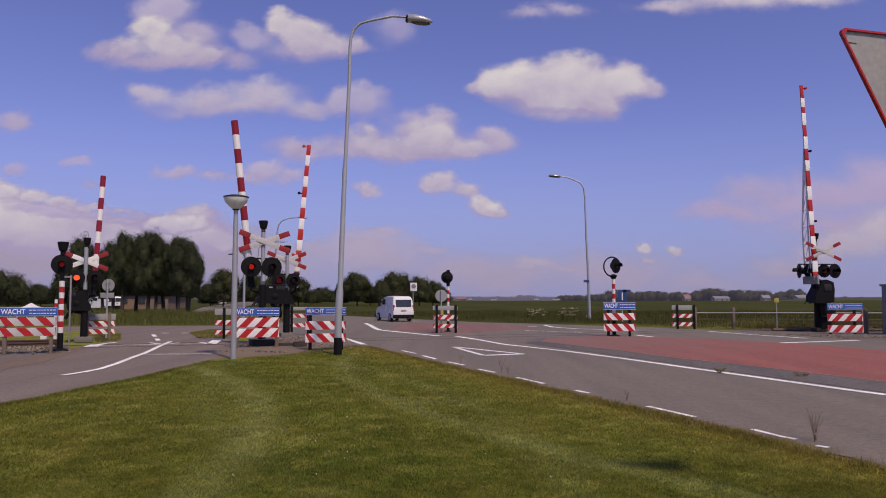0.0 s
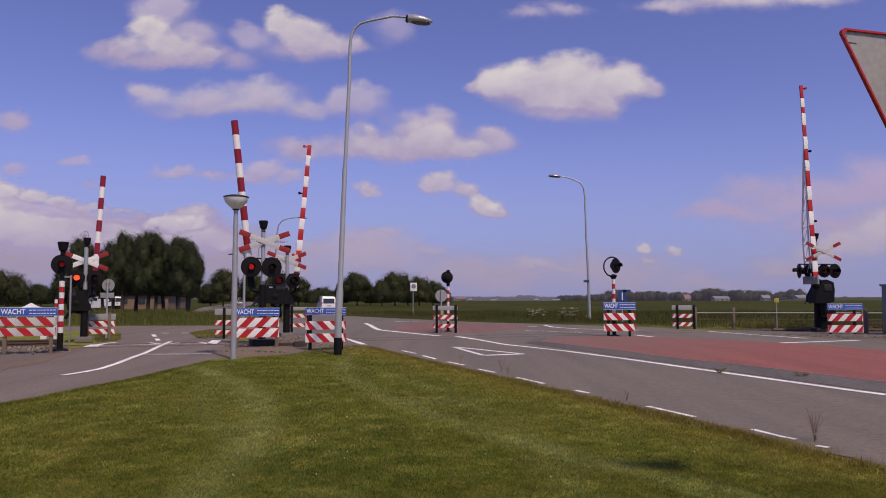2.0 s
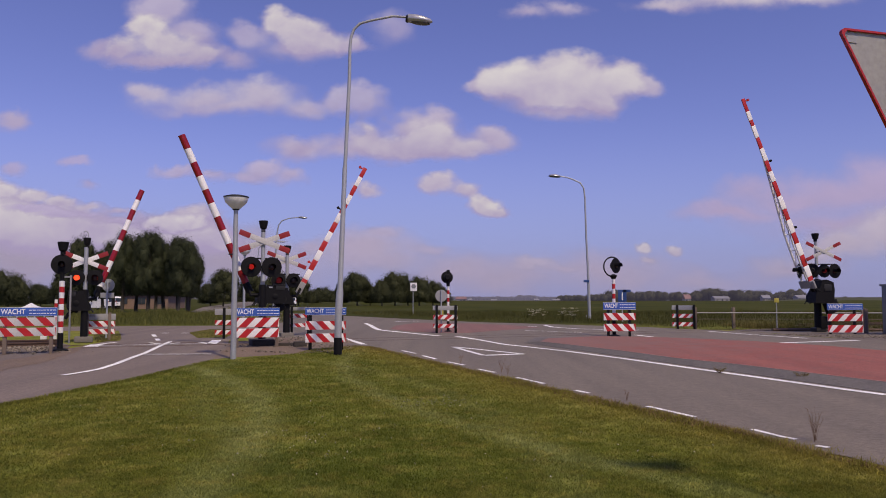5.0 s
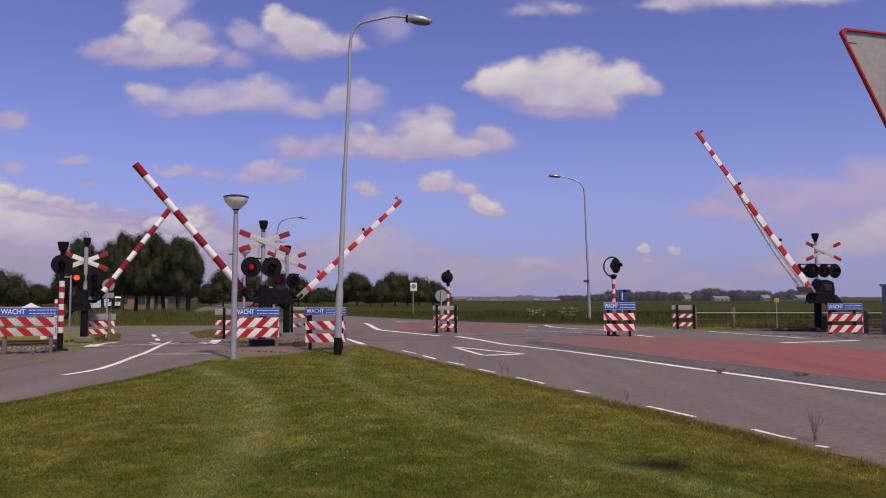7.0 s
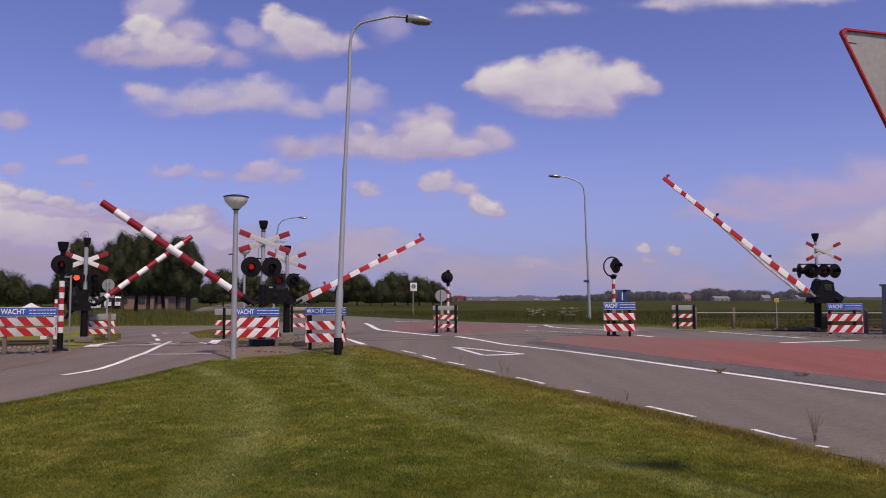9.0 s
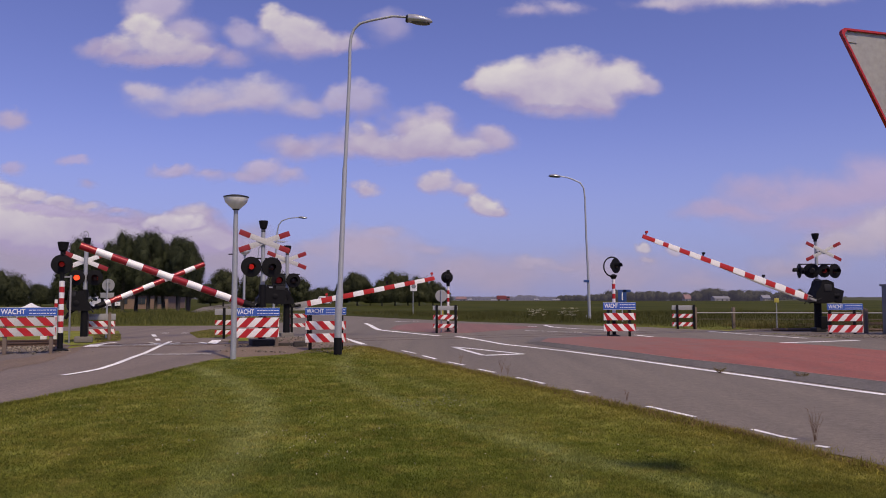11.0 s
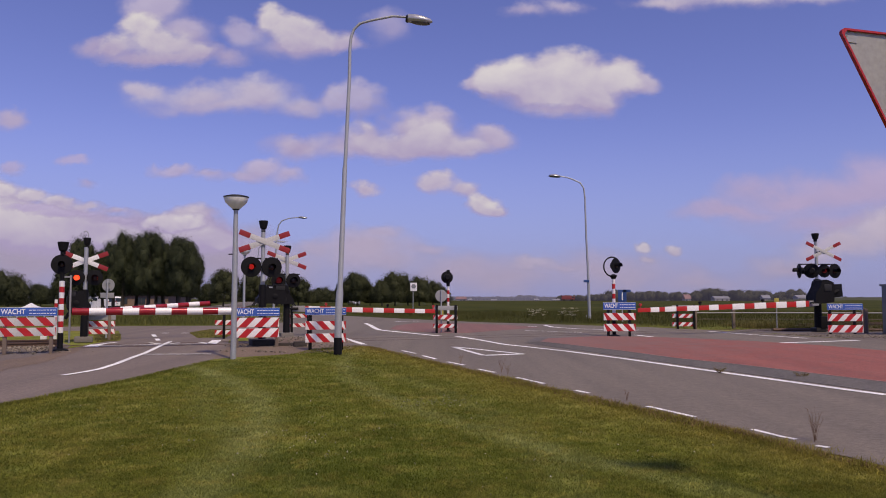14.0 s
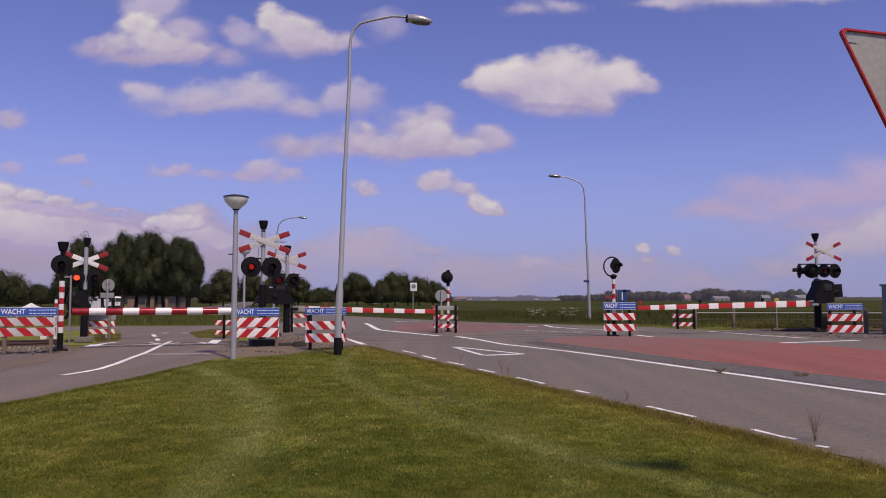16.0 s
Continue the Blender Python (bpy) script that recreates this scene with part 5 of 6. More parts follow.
# far farm walls and slate roofs, distance haze mixed into their colours
HAZY_WALL = paint("hazed_farm_wall", (0.26, 0.25, 0.25), 0.8, 0, 0.3, 0.3)
HAZY_ROOF = paint("hazed_slate_roof", (0.2, 0.205, 0.225), 0.8, 0, 0.3, 0.3)
RED_ROOF = paint("red_roof_tiles", (0.22, 0.12, 0.11), 0.75, 0, 0.3, 0.3)
def build_small_posts():
    ob = empty("steel_post", pose(-13.19, 26.06, 0), "thin galvanised steel post with a short arm", "post")
    part("upright", box((0, 0, 2.4 / 2), (0.055, 0.05, 2.4), None, 0.01), SOCKET, ob)
    part("short_arm", box((-0.12, 0, 2.34), (0.3, 0.06, 0.06), None, 0.01), SOCKET, ob)
    ob = empty("marker_post", pose(-14.75, 28.08, 0), "short red and white marker post behind the board", "marker post")
    part("stem", rod((0, 0, 0), (0, 0, 1.22), 0.06), WHITE, ob)
    part("red_band", rod((0, 0, 1.22), (0, 0, 1.39), 0.06), RED, ob)
    part("white_tip", rod((0, 0, 1.39), (0, 0, 1.54), 0.06, 0.05), WHITE, ob)
    ob = empty("trackside_marker", pose(-15.38, 28.45, 0), "small white marker block beside the track", "marker")
    part("block", box((0, 0, 0.08), (0.22, 0.12, 0.16), None, 0.015), WHITE, ob)


build_fence()
build_houses()
build_small_posts()


# ---- vehicles ----
def wheel(parent, at, r=0.31):
    w = part("wheel", lathe([(0, -0.1), (r * 0.72, -0.1), (r * 0.95, -0.1), (r, -0.06), (r, 0.06), (r * 0.95, 0.1), (r * 0.72, 0.1), (0, 0.1)], 20, Matrix.Rotation(radians(90), 4, "Y")), RUBBER, parent, "black tyre", pose(*at))
    for s in (-1, 1):
        bm = lathe([(0, 0.12), (r * 0.2, 0.12), (r * 0.55, 0.105), (r * 0.68, 0.112), (r * 0.68, 0.09), (0, 0.09)], 12, Matrix.Rotation(radians(90 * s), 4, "Y"))
        part("rim", bm, GALV, w, "silver rim")
    return w


def van(m, label, group="vans", k=1.0):
    """A small delivery van; its nose points along +y."""
    ob = empty("van", m, label, "van", group)
    side = [(-2.1, 0.32), (-2.16, 0.6), (-2.13, 0.95), (-2.02, 1.6), (-1.93, 1.76), (-1.7, 1.83), (-0.3, 1.84), (0.35, 1.78), (0.62, 1.66), (1.15, 1.16), (1.35, 1.06), (1.95, 0.9), (2.12, 0.72), (2.16, 0.45), (2.1, 0.28), (1.75, 0.24), (-1.8, 0.24)]
    half = [0.86, 0.88, 0.89, 0.8, 0.75, 0.68, 0.68, 0.68, 0.69, 0.82, 0.84, 0.8, 0.78, 0.8, 0.78, 0.8, 0.84]
    bm = bmesh.new()
    rows = []
    for f in (-1, -0.9, 0.9, 1):
        row = []
        for (y, z), w in zip(side, half):
            k = 1 if abs(f) < 1 else 0.96
            cy, cz = 0.0, 0.95
            row.append(bm.verts.new((f * w, cy + (y - cy) * k, cz + (z - cz) * k)))
        rows.append(row)
    for a, b in zip(rows, rows[1:]):
        for i in range(len(side)):
            j = (i + 1) % len(side)
            bm.faces.new((a[i], a[j], b[j], b[i]))
    bm.faces.new(rows[0])
    bm.faces.new(rows[-1])
    part("body", bm, CAR_WHITE, ob, "white painted body")
    part("rear_window", box((0, 0, 0), (1.3, 0.05, 0.52), pose(0, -2.08, 1.32, -9.6), 0.02), GLASS, ob, "dark rear window")
    for s in (-1, 1):
        part("side_window", box((s * 0.775, 0.35, 1.42), (0.05, 0.85, 0.4), None, 0.02), GLASS, ob)
        part("tail_lamp", box((s * 0.8, -2.06, 1.0), (0.12, 0.12, 0.42), None, 0.02), RED, ob, "red tail lamp")
        part("mirror", box((s * 0.98, 0.75, 1.2), (0.2, 0.12, 0.24), None, 0.03), BLACK, ob)
    part("bumper", box((0, -2.1, 0.4), (1.72, 0.2, 0.24), None, 0.05), BLACK, ob, "black rear bumper")
    part("front_bumper", box((0, 2.08, 0.4), (1.64, 0.22, 0.26), None, 0.04), BLACK, ob)
    part("windscreen", prism([(-0.66, -0.3), (0.66, -0.3), (0.58, 0.3), (-0.58, 0.3)], 0, 0.03, pose(0, 0.9, 1.42, -43, 0, 180)), GLASS, ob)
    part("plate_bar", box((0, -2.18, 0.82), (0.44, 0.02, 0.09)), SIGN_BACK, ob, "plain pale bar")
    for s in (-1, 1):
        for y in (-1.35, 1.35):
            w = wheel(ob, (s * 0.78, y, 0.31))
            if label.startswith("white delivery"):
                WHEELS.append((w, (s * 0.78 * 0.86 * k, y * 0.9 * k, 0.31 * 0.95 * k)))
    for c in ob.children_recursive:
        c.data.transform(Matrix.Diagonal((0.86 * k, 0.9 * k, 0.95 * k, 1)))
        c.location = (c.location.x * 0.86 * k, c.location.y * 0.9 * k, c.location.z * 0.95 * k)
    return ob


WHEELS = []
VAN = van(pose(-3.3, 49.5, 0), "white delivery van driving away from the crossing", k=0.86)
van(pose(-42.75, 92, 0, 0, 0, 70), "white van parked beside the brown house", "parked vans")
van(pose(-42.4, 96, 0, 0, 0, 20), "white van parked beside the brown house", "parked vans")


def build_truck():
    ob = empty("truck", pose(0, 280, 0, 0, 0, -90), "distant dull red light truck on the far road", "truck")
    part("cargo_box", box((0, -0.75, 1.25), (1.9, 3.5, 1.5), None, 0.05), RED_TRUCK, ob, "dull red cargo box")
    part("cab", box((0, 1.75, 1.05), (1.8, 1.3, 1.3), None, 0.12), RED_TRUCK, ob, "dull red cab")
    part("windscreen", box((0, 2.41, 1.35), (1.6, 0.04, 0.5)), GLASS, ob)
    for s in (-1, 1):
        part("side_window", box((s * 0.9, 1.85, 1.35), (0.04, 0.8, 0.45)), GLASS, ob)
        for y in (-1.6, 1.6):
            part("wheel", rod((s * 0.7, y, 0.34), (s * 0.95, y, 0.34), 0.34, None, 14), RUBBER, ob)
    return ob


RED_TRUCK = paint("dull_red_paint", (0.2, 0.04, 0.045), 0.6, 0, 0.2, 0.5)
TRUCK = build_truck()
FAR_CAR = van(pose(-20, 150, 0, 0, 0, -75), "white car on the distant road behind the trees", "distant cars", 0.72)


# ---- trees ----
def leaf_cloud(points, size, rng, out=None):
    """Leaf clumps: a bent quad at each point, turned at random or, given the way out of the crown, leaning outward."""
    n = len(points)
    a = rng.normal(size=(n, 3))
    if out is not None:
        face = out + a * 0.22
        face /= np.linalg.norm(face, axis=1)[:, None]
        a = np.cross(face, rng.normal(size=(n, 3)))
    a /= np.linalg.norm(a, axis=1)[:, None]
    b = np.cross(a, rng.normal(size=(n, 3))) if out is None else np.cross(face, a)
    b /= np.linalg.norm(b, axis=1)[:, None]
    s = size * rng.uniform(0.6, 1.35, (n, 1))
    v = np.stack([points - a * s, points + b * s * 0.55, points + a * s, points - b * s * 0.55 + np.cross(a, b) * s * 0.25], 1)
    return v.reshape(-1, 3), np.arange(n * 4).reshape(n, 4)


LUMP = np.array([(math.cos(a) * math.cos(b), math.sin(a) * math.cos(b), math.sin(b)) for b in np.linspace(-1.4, 1.4, 6) for a in np.linspace(0, 2 * math.pi, 8, endpoint=False)])
LUMP_FACES = np.array([(8 * j + i, 8 * j + (i + 1) % 8, 8 * j + 8 + (i + 1) % 8, 8 * j + 8 + i) for j in range(5) for i in range(8)] + [(40, 42, 44, 46)])


def tree(name, at, height, width, seed, material, label, leaves=5000, leaf=0.16, trunk_h=0.2, shape=1.0, tall=1.15):
    """A tapered trunk with limbs, each limb carrying lumps of leaves; lumps of uneven size leave gaps."""
    rng = np.random.default_rng(seed)
    ob = empty(name, pose(at[0], at[1], 0), label, "tree", "trees")
    lean = rng.normal(0, 0.03, 2)
    r0 = height * 0.017 + 0.02
    bm = tube([(0, 0, 0), (lean[0] * height * 0.3, lean[1] * height * 0.3, height * 0.3), (lean[0] * height * 0.6, lean[1] * height * 0.6, height * 0.6), (lean[0] * height * 0.9, lean[1] * height * 0.9, height * 0.93)], [r0 * 1.25, r0, r0 * 0.6, r0 * 0.15], 9)
    lumps = []
    count = 34
    for k in range(count):
        f = trunk_h + (1 - trunk_h) * (k + rng.uniform(0, 1)) / count
        g = (f - trunk_h) / (1 - trunk_h)
        reach = width / 2 * (math.sin(math.pi * min(1, g ** 0.75 * 0.86 + 0.12)) ** (0.6 * shape)) * rng.uniform(0.45, 1.0)
        q = k * 2.4 + rng.uniform(-0.6, 0.6)
        c = np.array([lean[0] * height * f + math.cos(q) * reach * 0.8, lean[1] * height * f + math.sin(q) * reach * 0.8, height * (f * 0.9 - 0.02)])
        lumps.append((c, width * rng.uniform(0.14, 0.25) * (1.3 / (0.15 + tall)) ** 0.6))
        root = Vector((lean[0] * height * f, lean[1] * height * f, height * f * 0.76))
        add_tube(bm, [root, root.lerp(Vector(c), 0.55) + Vector((0, 0, 0.1)), Vector(c)], [r0 * 0.35, r0 * 0.22, r0 * 0.08], 5)
    part("trunk", bm, BARK, ob)
    pts, ways = [], []
    for c, r in lumps:
        m = max(20, int(leaves / count * (r / (width * 0.185)) ** 2))
        d = rng.normal(size=(m, 3))
        d /= np.linalg.norm(d, axis=1)[:, None]
        rad = r * np.where(rng.uniform(0, 1, (m, 1)) < 0.07, rng.uniform(1.0, 1.1, (m, 1)), rng.uniform(0.5, 1.05, (m, 1)) ** 0.8) * (1 + 0.3 * np.sin(d[:, :1] * 5 + seed) * np.cos(d[:, 1:2] * 4))
        p = c + d * rad * np.array([1, 1, tall])
        keep = p[:, 2] > height * trunk_h * 0.8
        pts.append(p[keep])
        hub = np.array([lean[0] * height * 0.5, lean[1] * height * 0.5, height * 0.5])
        way = d + 0.8 * (p - hub) / np.array([width / 2, width / 2, height / 2])
        ways.append((way / np.linalg.norm(way, axis=1)[:, None])[keep])
    v, f = leaf_cloud(np.concatenate(pts), leaf, rng, np.concatenate(ways))
    cores = [c + LUMP * (0.55 * r * np.array([1, 1, tall])) * (1 + 0.12 * np.sin(LUMP * 6 + k).sum(1, keepdims=True)) for k, (c, r) in enumerate(lumps) if c[2] - 0.7 * r * tall > height * trunk_h * 0.8]
    n0 = len(v)
    v, f = np.concatenate([v] + cores), np.concatenate([f] + [LUMP_FACES + n0 + 48 * k for k in range(len(cores))])
    part("crown", raw_mesh("crown", v, f, material), None, ob, "dense leafy crown")
    return ob


def build_trees():
    rows = [
        ((-34.5, 70, 0.42), 7.7, 3.7), ((-37.3, 72, 0.4), 4.3, 2.6), ((-33.7, 73, 0.37), 6.65, 2.4), ((-31.36, 72, 0.38), 8.36, 4.0), ((-31.7, 76, 0.31), 8.27, 4.0),
        ((-28.82, 72, 0.38), 8.42, 4.2), ((-28.03, 74, 0.35), 8.15, 4.0), ((-25.55, 71, 0.4), 7.9, 3.6), ((-25.3, 73, 0.37), 7.6, 3.2), ((-27.2, 75.5, 0.3), 8.1, 3.4),
        ((-26.6, 77, 0.29), 7.28, 3.0), ((-35.82, 80, 0.24), 7.81, 4.2), ((-31.22, 80, 0.24), 8.43, 4.4)]
    for i, (p, h, w) in enumerate(rows):
        tree("tree", p[:2], h * 0.98, w * 1.02, 20 + i, LEAF_DARK, "tall dark dense poplar by the house", 36000, 0.06, 0.27, 0.72, 1.8)
    rows = [((-53.14, 90, 0.27), 4.75, 5.2), ((-59.3, 95, 0.2), 4.93, 6), ((-65.54, 120, 0.27), 3.77, 3.6), ((-35.81, 120, 0.27), 6.72, 5.5), ((-39.5, 125, 0.21), 4.05, 4),
            ((-33.31, 130, 0.16), 6.14, 6), ((-29.32, 130, 0.16), 6.34, 6.5), ((-25.14, 128, 0.18), 5.48, 5), ((-28.17, 170, -0.04), 3.6, 5.5), ((-26.31, 175, -0.09), 2.86, 5),
            ((-15.16, 130, 0.16), 6.44, 5.0), ((-13.26, 134, 0.11), 3.91, 3.0), ((-18.3, 134, 0.11), 4.43, 3.2), ((-10.6, 128, 0.18), 4.69, 4.2), ((-8.48, 130, 0.16), 6.34, 6.2),
            ((-6.37, 134, 0.11), 4.63, 3.8), ((-4.19, 130, 0.16), 5.54, 4.6), ((-1.82, 132, 0.13), 4.79, 4.4), ((0, 138, 0.07), 3.45, 3.2), ((-26.69, 150, -0.07), 2.91, 3.5)]
    for i, (p, h, w) in enumerate(rows):
        tree("tree", p[:2], h * 0.9, w * 0.98, 60 + i, LEAF_MID, "green broadleaf tree behind the road", 19000, 0.09, 0.16, 0.5)
    # woods and hedges along the horizon: overlapping crowns whose height swells and falls along the line
    rng = np.random.default_rng(9)
    spots = []

    def belt(x0, x1, low, high, crowded=1.6, far=0.0):
        """Crowns side by side from x0 to x1, their tops between two heights over the low fields."""
        for k in range(int((x1 - x0) * crowded) + 2):
            spots.append((rng.uniform(x0, x1), rng.uniform(490, 520) + far, rng.uniform(low, high)))

    belt(-560, 6, 2.6, 4.2, 0.5)
    belt(5, 120, 2.7, 3.9, 1.6, 180)
    belt(68, 86, 4.2, 5.2, 1.6, 180)
    belt(79, 98, 3.8, 4.9)
    belt(100, 112, 4.0, 5.6)
    belt(110, 138, 4.6, 6.2)
    belt(116, 126, 7.4, 8.6)
    belt(134, 158, 6.2, 7.8)
    belt(156, 182, 5.2, 7.0)
    belt(178, 190, 8.2, 9.8)
    belt(186, 200, 5.6, 7.2)
    belt(196, 202, 7.6, 8.6)
    belt(200, 216, 4.6, 6.0)
    belt(213, 221, 7.2, 8.4)
    belt(220, 227, 5.0, 6.0)
    belt(226, 262, 2.6, 3.4)
    belt(232, 238, 5.4, 6.4)
    belt(236, 242, 7.6, 8.8)
    belt(242, 252, 4.6, 5.6)
    belt(255, 480, 2.6, 3.8, 0.6)
    pts, ways, hulls = [], [], []
    for x, y, h in spots:
        r = h * rng.uniform(0.4, 0.62)
        m = int(36 + 40 * h)
        bump = 1 + 0.16 * np.sin(LUMP * 7 + x).sum(1, keepdims=True)
        foot = -1.9 * min(1.0, max(0.0, (x + 40) / 60))
        hulls.append(np.array([x, y, foot + h * 0.48]) + LUMP * bump * np.array([r, r, h * 0.52]) * 0.7)
        d = rng.normal(size=(m, 3))
        d[:, 1] = -abs(d[:, 1])
        d /= np.linalg.norm(d, axis=1)[:, None]
        p = np.array([x, y, foot + h * 0.5]) + d * np.array([r, r, h * 0.52]) * rng.uniform(0.6, 1, (m, 1))
        pts.append(p[p[:, 2] > foot])
        ways.append(d[p[:, 2] > foot])
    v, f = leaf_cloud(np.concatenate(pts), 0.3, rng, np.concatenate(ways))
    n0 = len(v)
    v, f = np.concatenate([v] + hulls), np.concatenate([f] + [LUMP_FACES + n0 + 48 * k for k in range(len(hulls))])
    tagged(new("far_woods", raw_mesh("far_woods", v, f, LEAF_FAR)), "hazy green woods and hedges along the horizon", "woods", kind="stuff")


build_trees()


# ---- grass ----
def blades(points, height, width, rng, lean=0.5):
    """A tapered blade at each point."""
    n = len(points)
    q = rng.uniform(0, 2 * np.pi, n)
    h = height * rng.uniform(0.5, 1.3, n)
    w = width * rng.uniform(0.7, 1.3, n)
    bow = np.abs(rng.normal(0, lean, n)) * 1.3
    tip = points + np.stack([-np.sin(q) * bow * h, np.cos(q) * bow * h, h], 1)
    s = np.stack([np.cos(q) * w, np.sin(q) * w, np.zeros(n)], 1)
    v = np.stack([points - s, points + s, tip], 1)
    return v.reshape(-1, 3), np.arange(n * 3).reshape(n, 3)


def inside(poly, p):
    x, y = p[:, 0], p[:, 1]
    hit = np.zeros(len(p), bool)
    for (x0, y0), (x1, y1) in zip(poly, poly[1:] + poly[:1]):
        cond = (y0 > y) != (y1 > y)
        hit ^= cond & (x < (x1 - x0) * (y - y0) / (y1 - y0 + 1e-12) + x0)
    return hit


def scatter(poly, count, rng):
    xs, ys = zip(*poly)
    p = np.stack([rng.uniform(min(xs), max(xs), count), rng.uniform(min(ys), max(ys), count), np.zeros(count)], 1)
    return p[inside(poly, p)]


def build_grass():
    rng = np.random.default_rng(5)
    lawn = [(5.1, 5.2)] + LAWN_EDGE + [(-2.99, 24.58), (-4.03, 23.52), (-4.28, 21.22), (-4.9, 20.43), (-5.9, 18.76), (-6.02, 16.3), (-6.11, 14.47), (-6.35, 13.16), (-6.47, 11.75), (-6.65, 11.15)] + [(-8.0, 5.2)]
    ys = np.sort(rng.uniform(0, 1, 900000))
    y = 5.4 + 20 * ys ** 1.7
    p = np.stack([rng.uniform(-0.62, 0.62, len(y)) * y, y, np.zeros(len(y))], 1)
    p = p[inside(lawn, p)]
    tuft = np.array([noise.noise((x * 2.1, yy * 2.1, 0)) for x, yy in p[:, :2]])
    p = p[rng.uniform(-1.3, 0.3, len(p)) < tuft]
    scale = (p[:, 1] / 9.0) ** 0.5
    v, f = blades(p, 0.023 * scale, 0.005 * scale, rng, 0.9)
    tagged(new("lawn_grass", raw_mesh("lawn_grass", v, f, BLADES)), "short mown grass in green and straw tones", "grass", kind="stuff")
    # ragged longer fringe along the road edge
    edge = np.array([(4.9, 5.3)] + LAWN_EDGE)
    k = rng.integers(0, len(edge) - 1, 9000)
    t = rng.uniform(0, 1, (9000, 1))
    q = edge[k] * (1 - t) + edge[k + 1] * t
    q = q + rng.normal(0, 0.09, q.shape) + np.array([-0.16, -0.07])
    v, f = blades(np.column_stack([q, np.zeros(len(q))]), 0.045, 0.006, rng, 0.9)
    tagged(new("edge_grass", raw_mesh("edge_grass", v, f, BLADES)), "ragged longer grass along the road edge", "grass", kind="stuff")
    # taller clumps here and there at the asphalt's edge
    k = rng.integers(0, len(edge) - 1, 70)
    t = rng.uniform(0, 1, (70, 1))
    c = edge[k] * (1 - t) + edge[k + 1] * t + np.array([-0.1, -0.04])
    q = (c[:, None] + rng.normal(0, 1, (70, 90, 2)) * rng.uniform(0.03, 0.15, (70, 1, 1))).reshape(-1, 2)
    v, f = blades(np.column_stack([q, np.zeros(len(q))]), 0.065, 0.005, rng, 0.9)
    tagged(new("clump_grass", raw_mesh("clump_grass", v, f, BLADES)), "taller grass clumps along the asphalt edge", "grass", kind="stuff")
    patches = np.concatenate([scatter(poly, 9000, rng) for poly in ([(-12.53, 26.7), (-11.97, 27.37), (-14.07, 32.26), (-15.28, 32.26)], [(-11.42, 33.24), (-11.6, 36.61), (-9.76, 36.01), (-8.7, 29.61), (-9.7, 29.21)])])
    v, f = blades(patches, 0.06, 0.012, rng, 0.6)
    tagged(new("patch_grass", raw_mesh("patch_grass", v, f, DRY_GRASS)), "short grass patches between the paved strips", "grass", kind="stuff")
    k = rng.integers(0, len(edge) - 1, 6000)
    t = rng.uniform(0, 1, (6000, 1))
    q = edge[k] * (1 - t) + edge[k + 1] * t
    q = q + rng.normal(0, 0.055, q.shape) * (0.3 + np.abs(np.sin(q[:, :1] * 3.1) + np.sin(q[:, 1:] * 1.7)))
    v, f = blades(np.column_stack([q + np.array([-0.13, -0.05]), np.zeros(len(q))]), 0.06, 0.006, rng, 0.7)
    tagged(new("dead_edge_grass", raw_mesh("dead_edge_grass", v, f, STRAW)), "dry brown grass along the asphalt edge", "grass", kind="stuff")
    edge = np.array([(-6.77, 10.56), (-6.68, 11.21), (-6.51, 11.81), (-6.39, 13.24), (-6.15, 14.56), (-6.06, 16.42), (-5.92, 18.84)])
    k = rng.integers(0, len(edge) - 1, 6000)
    t = rng.uniform(0, 1, (6000, 1))
    q = edge[k] * (1 - t) + edge[k + 1] * t + rng.normal(0, 0.05, (6000, 2))
    v, f = blades(np.column_stack([q, np.zeros(len(q))]), 0.05, 0.006, rng, 0.7)
    tagged(new("path_edge_grass", raw_mesh("path_edge_grass", v, f, BLADES)), "short ragged grass along the cycle path", "grass", kind="stuff")
    # tall unmown verge between the road and the fields
    verges = [([(20.76, 33.24), (18.05, 35.42), (14.56, 34.85), (11.21, 39.99), (6.06, 44.98), (2.43, 47.97), (-2.71, 55.34), (-7, 63.46)] + [(-11, 78), (50, 78), (50, 36)], 80000, 0.33),
              ([(-21.75, 41.53), (-18.57, 41.53), (-13.1, 42.34), (-9.78, 44.98)] + [(-14, 66), (-40, 66)], 30000, 0.4),
              ([(-29, 57), (-17, 57), (-17.5, 66), (-30, 66)], 16000, 0.6),
              ([(16.7, 36.61), (21.94, 34.3), (24.25, 37.9), (18.25, 39.99)], 3000, 0.4)]
    for poly, count, h in verges:
        p = scatter(poly, count, rng)
        road_side = np.array([(14.56, 34.85), (11.21, 39.99), (6.06, 44.98), (2.43, 47.97), (-2.71, 55.34), (-7, 63.46)])
        along = np.concatenate([a + (b - a) * np.linspace(0, 1, 12)[:, None] for a, b in zip(road_side, road_side[1:])])
        off = np.min(np.hypot(p[:, :1] - along[:, 0], p[:, 1:2] - along[:, 1]), 1)
        h = h * np.clip((off - 0.4) / 3.0, 0.12, 1)         # short beside the road, tall towards the field
        v, f = blades(p, h * (0.75 + 0.5 * np.sin(p[:, 0] * 0.9) * np.sin(p[:, 1] * 0.37 + p[:, 0] * 0.21)), 0.012, rng, 0.45)
        mat = REED if poly[0][0] > 0 else BANK_GRASS
        tagged(new("verge_grass", raw_mesh("verge_grass", v, f, mat)), "tall unmown verge grass beside the field" if mat is REED else "tall olive grass on the bank beyond the road", "grass", kind="stuff")


    p = scatter([(15.8, 38.2), (18.2, 38.0), (18.6, 41.0), (15.6, 41.5)], 2200, rng)
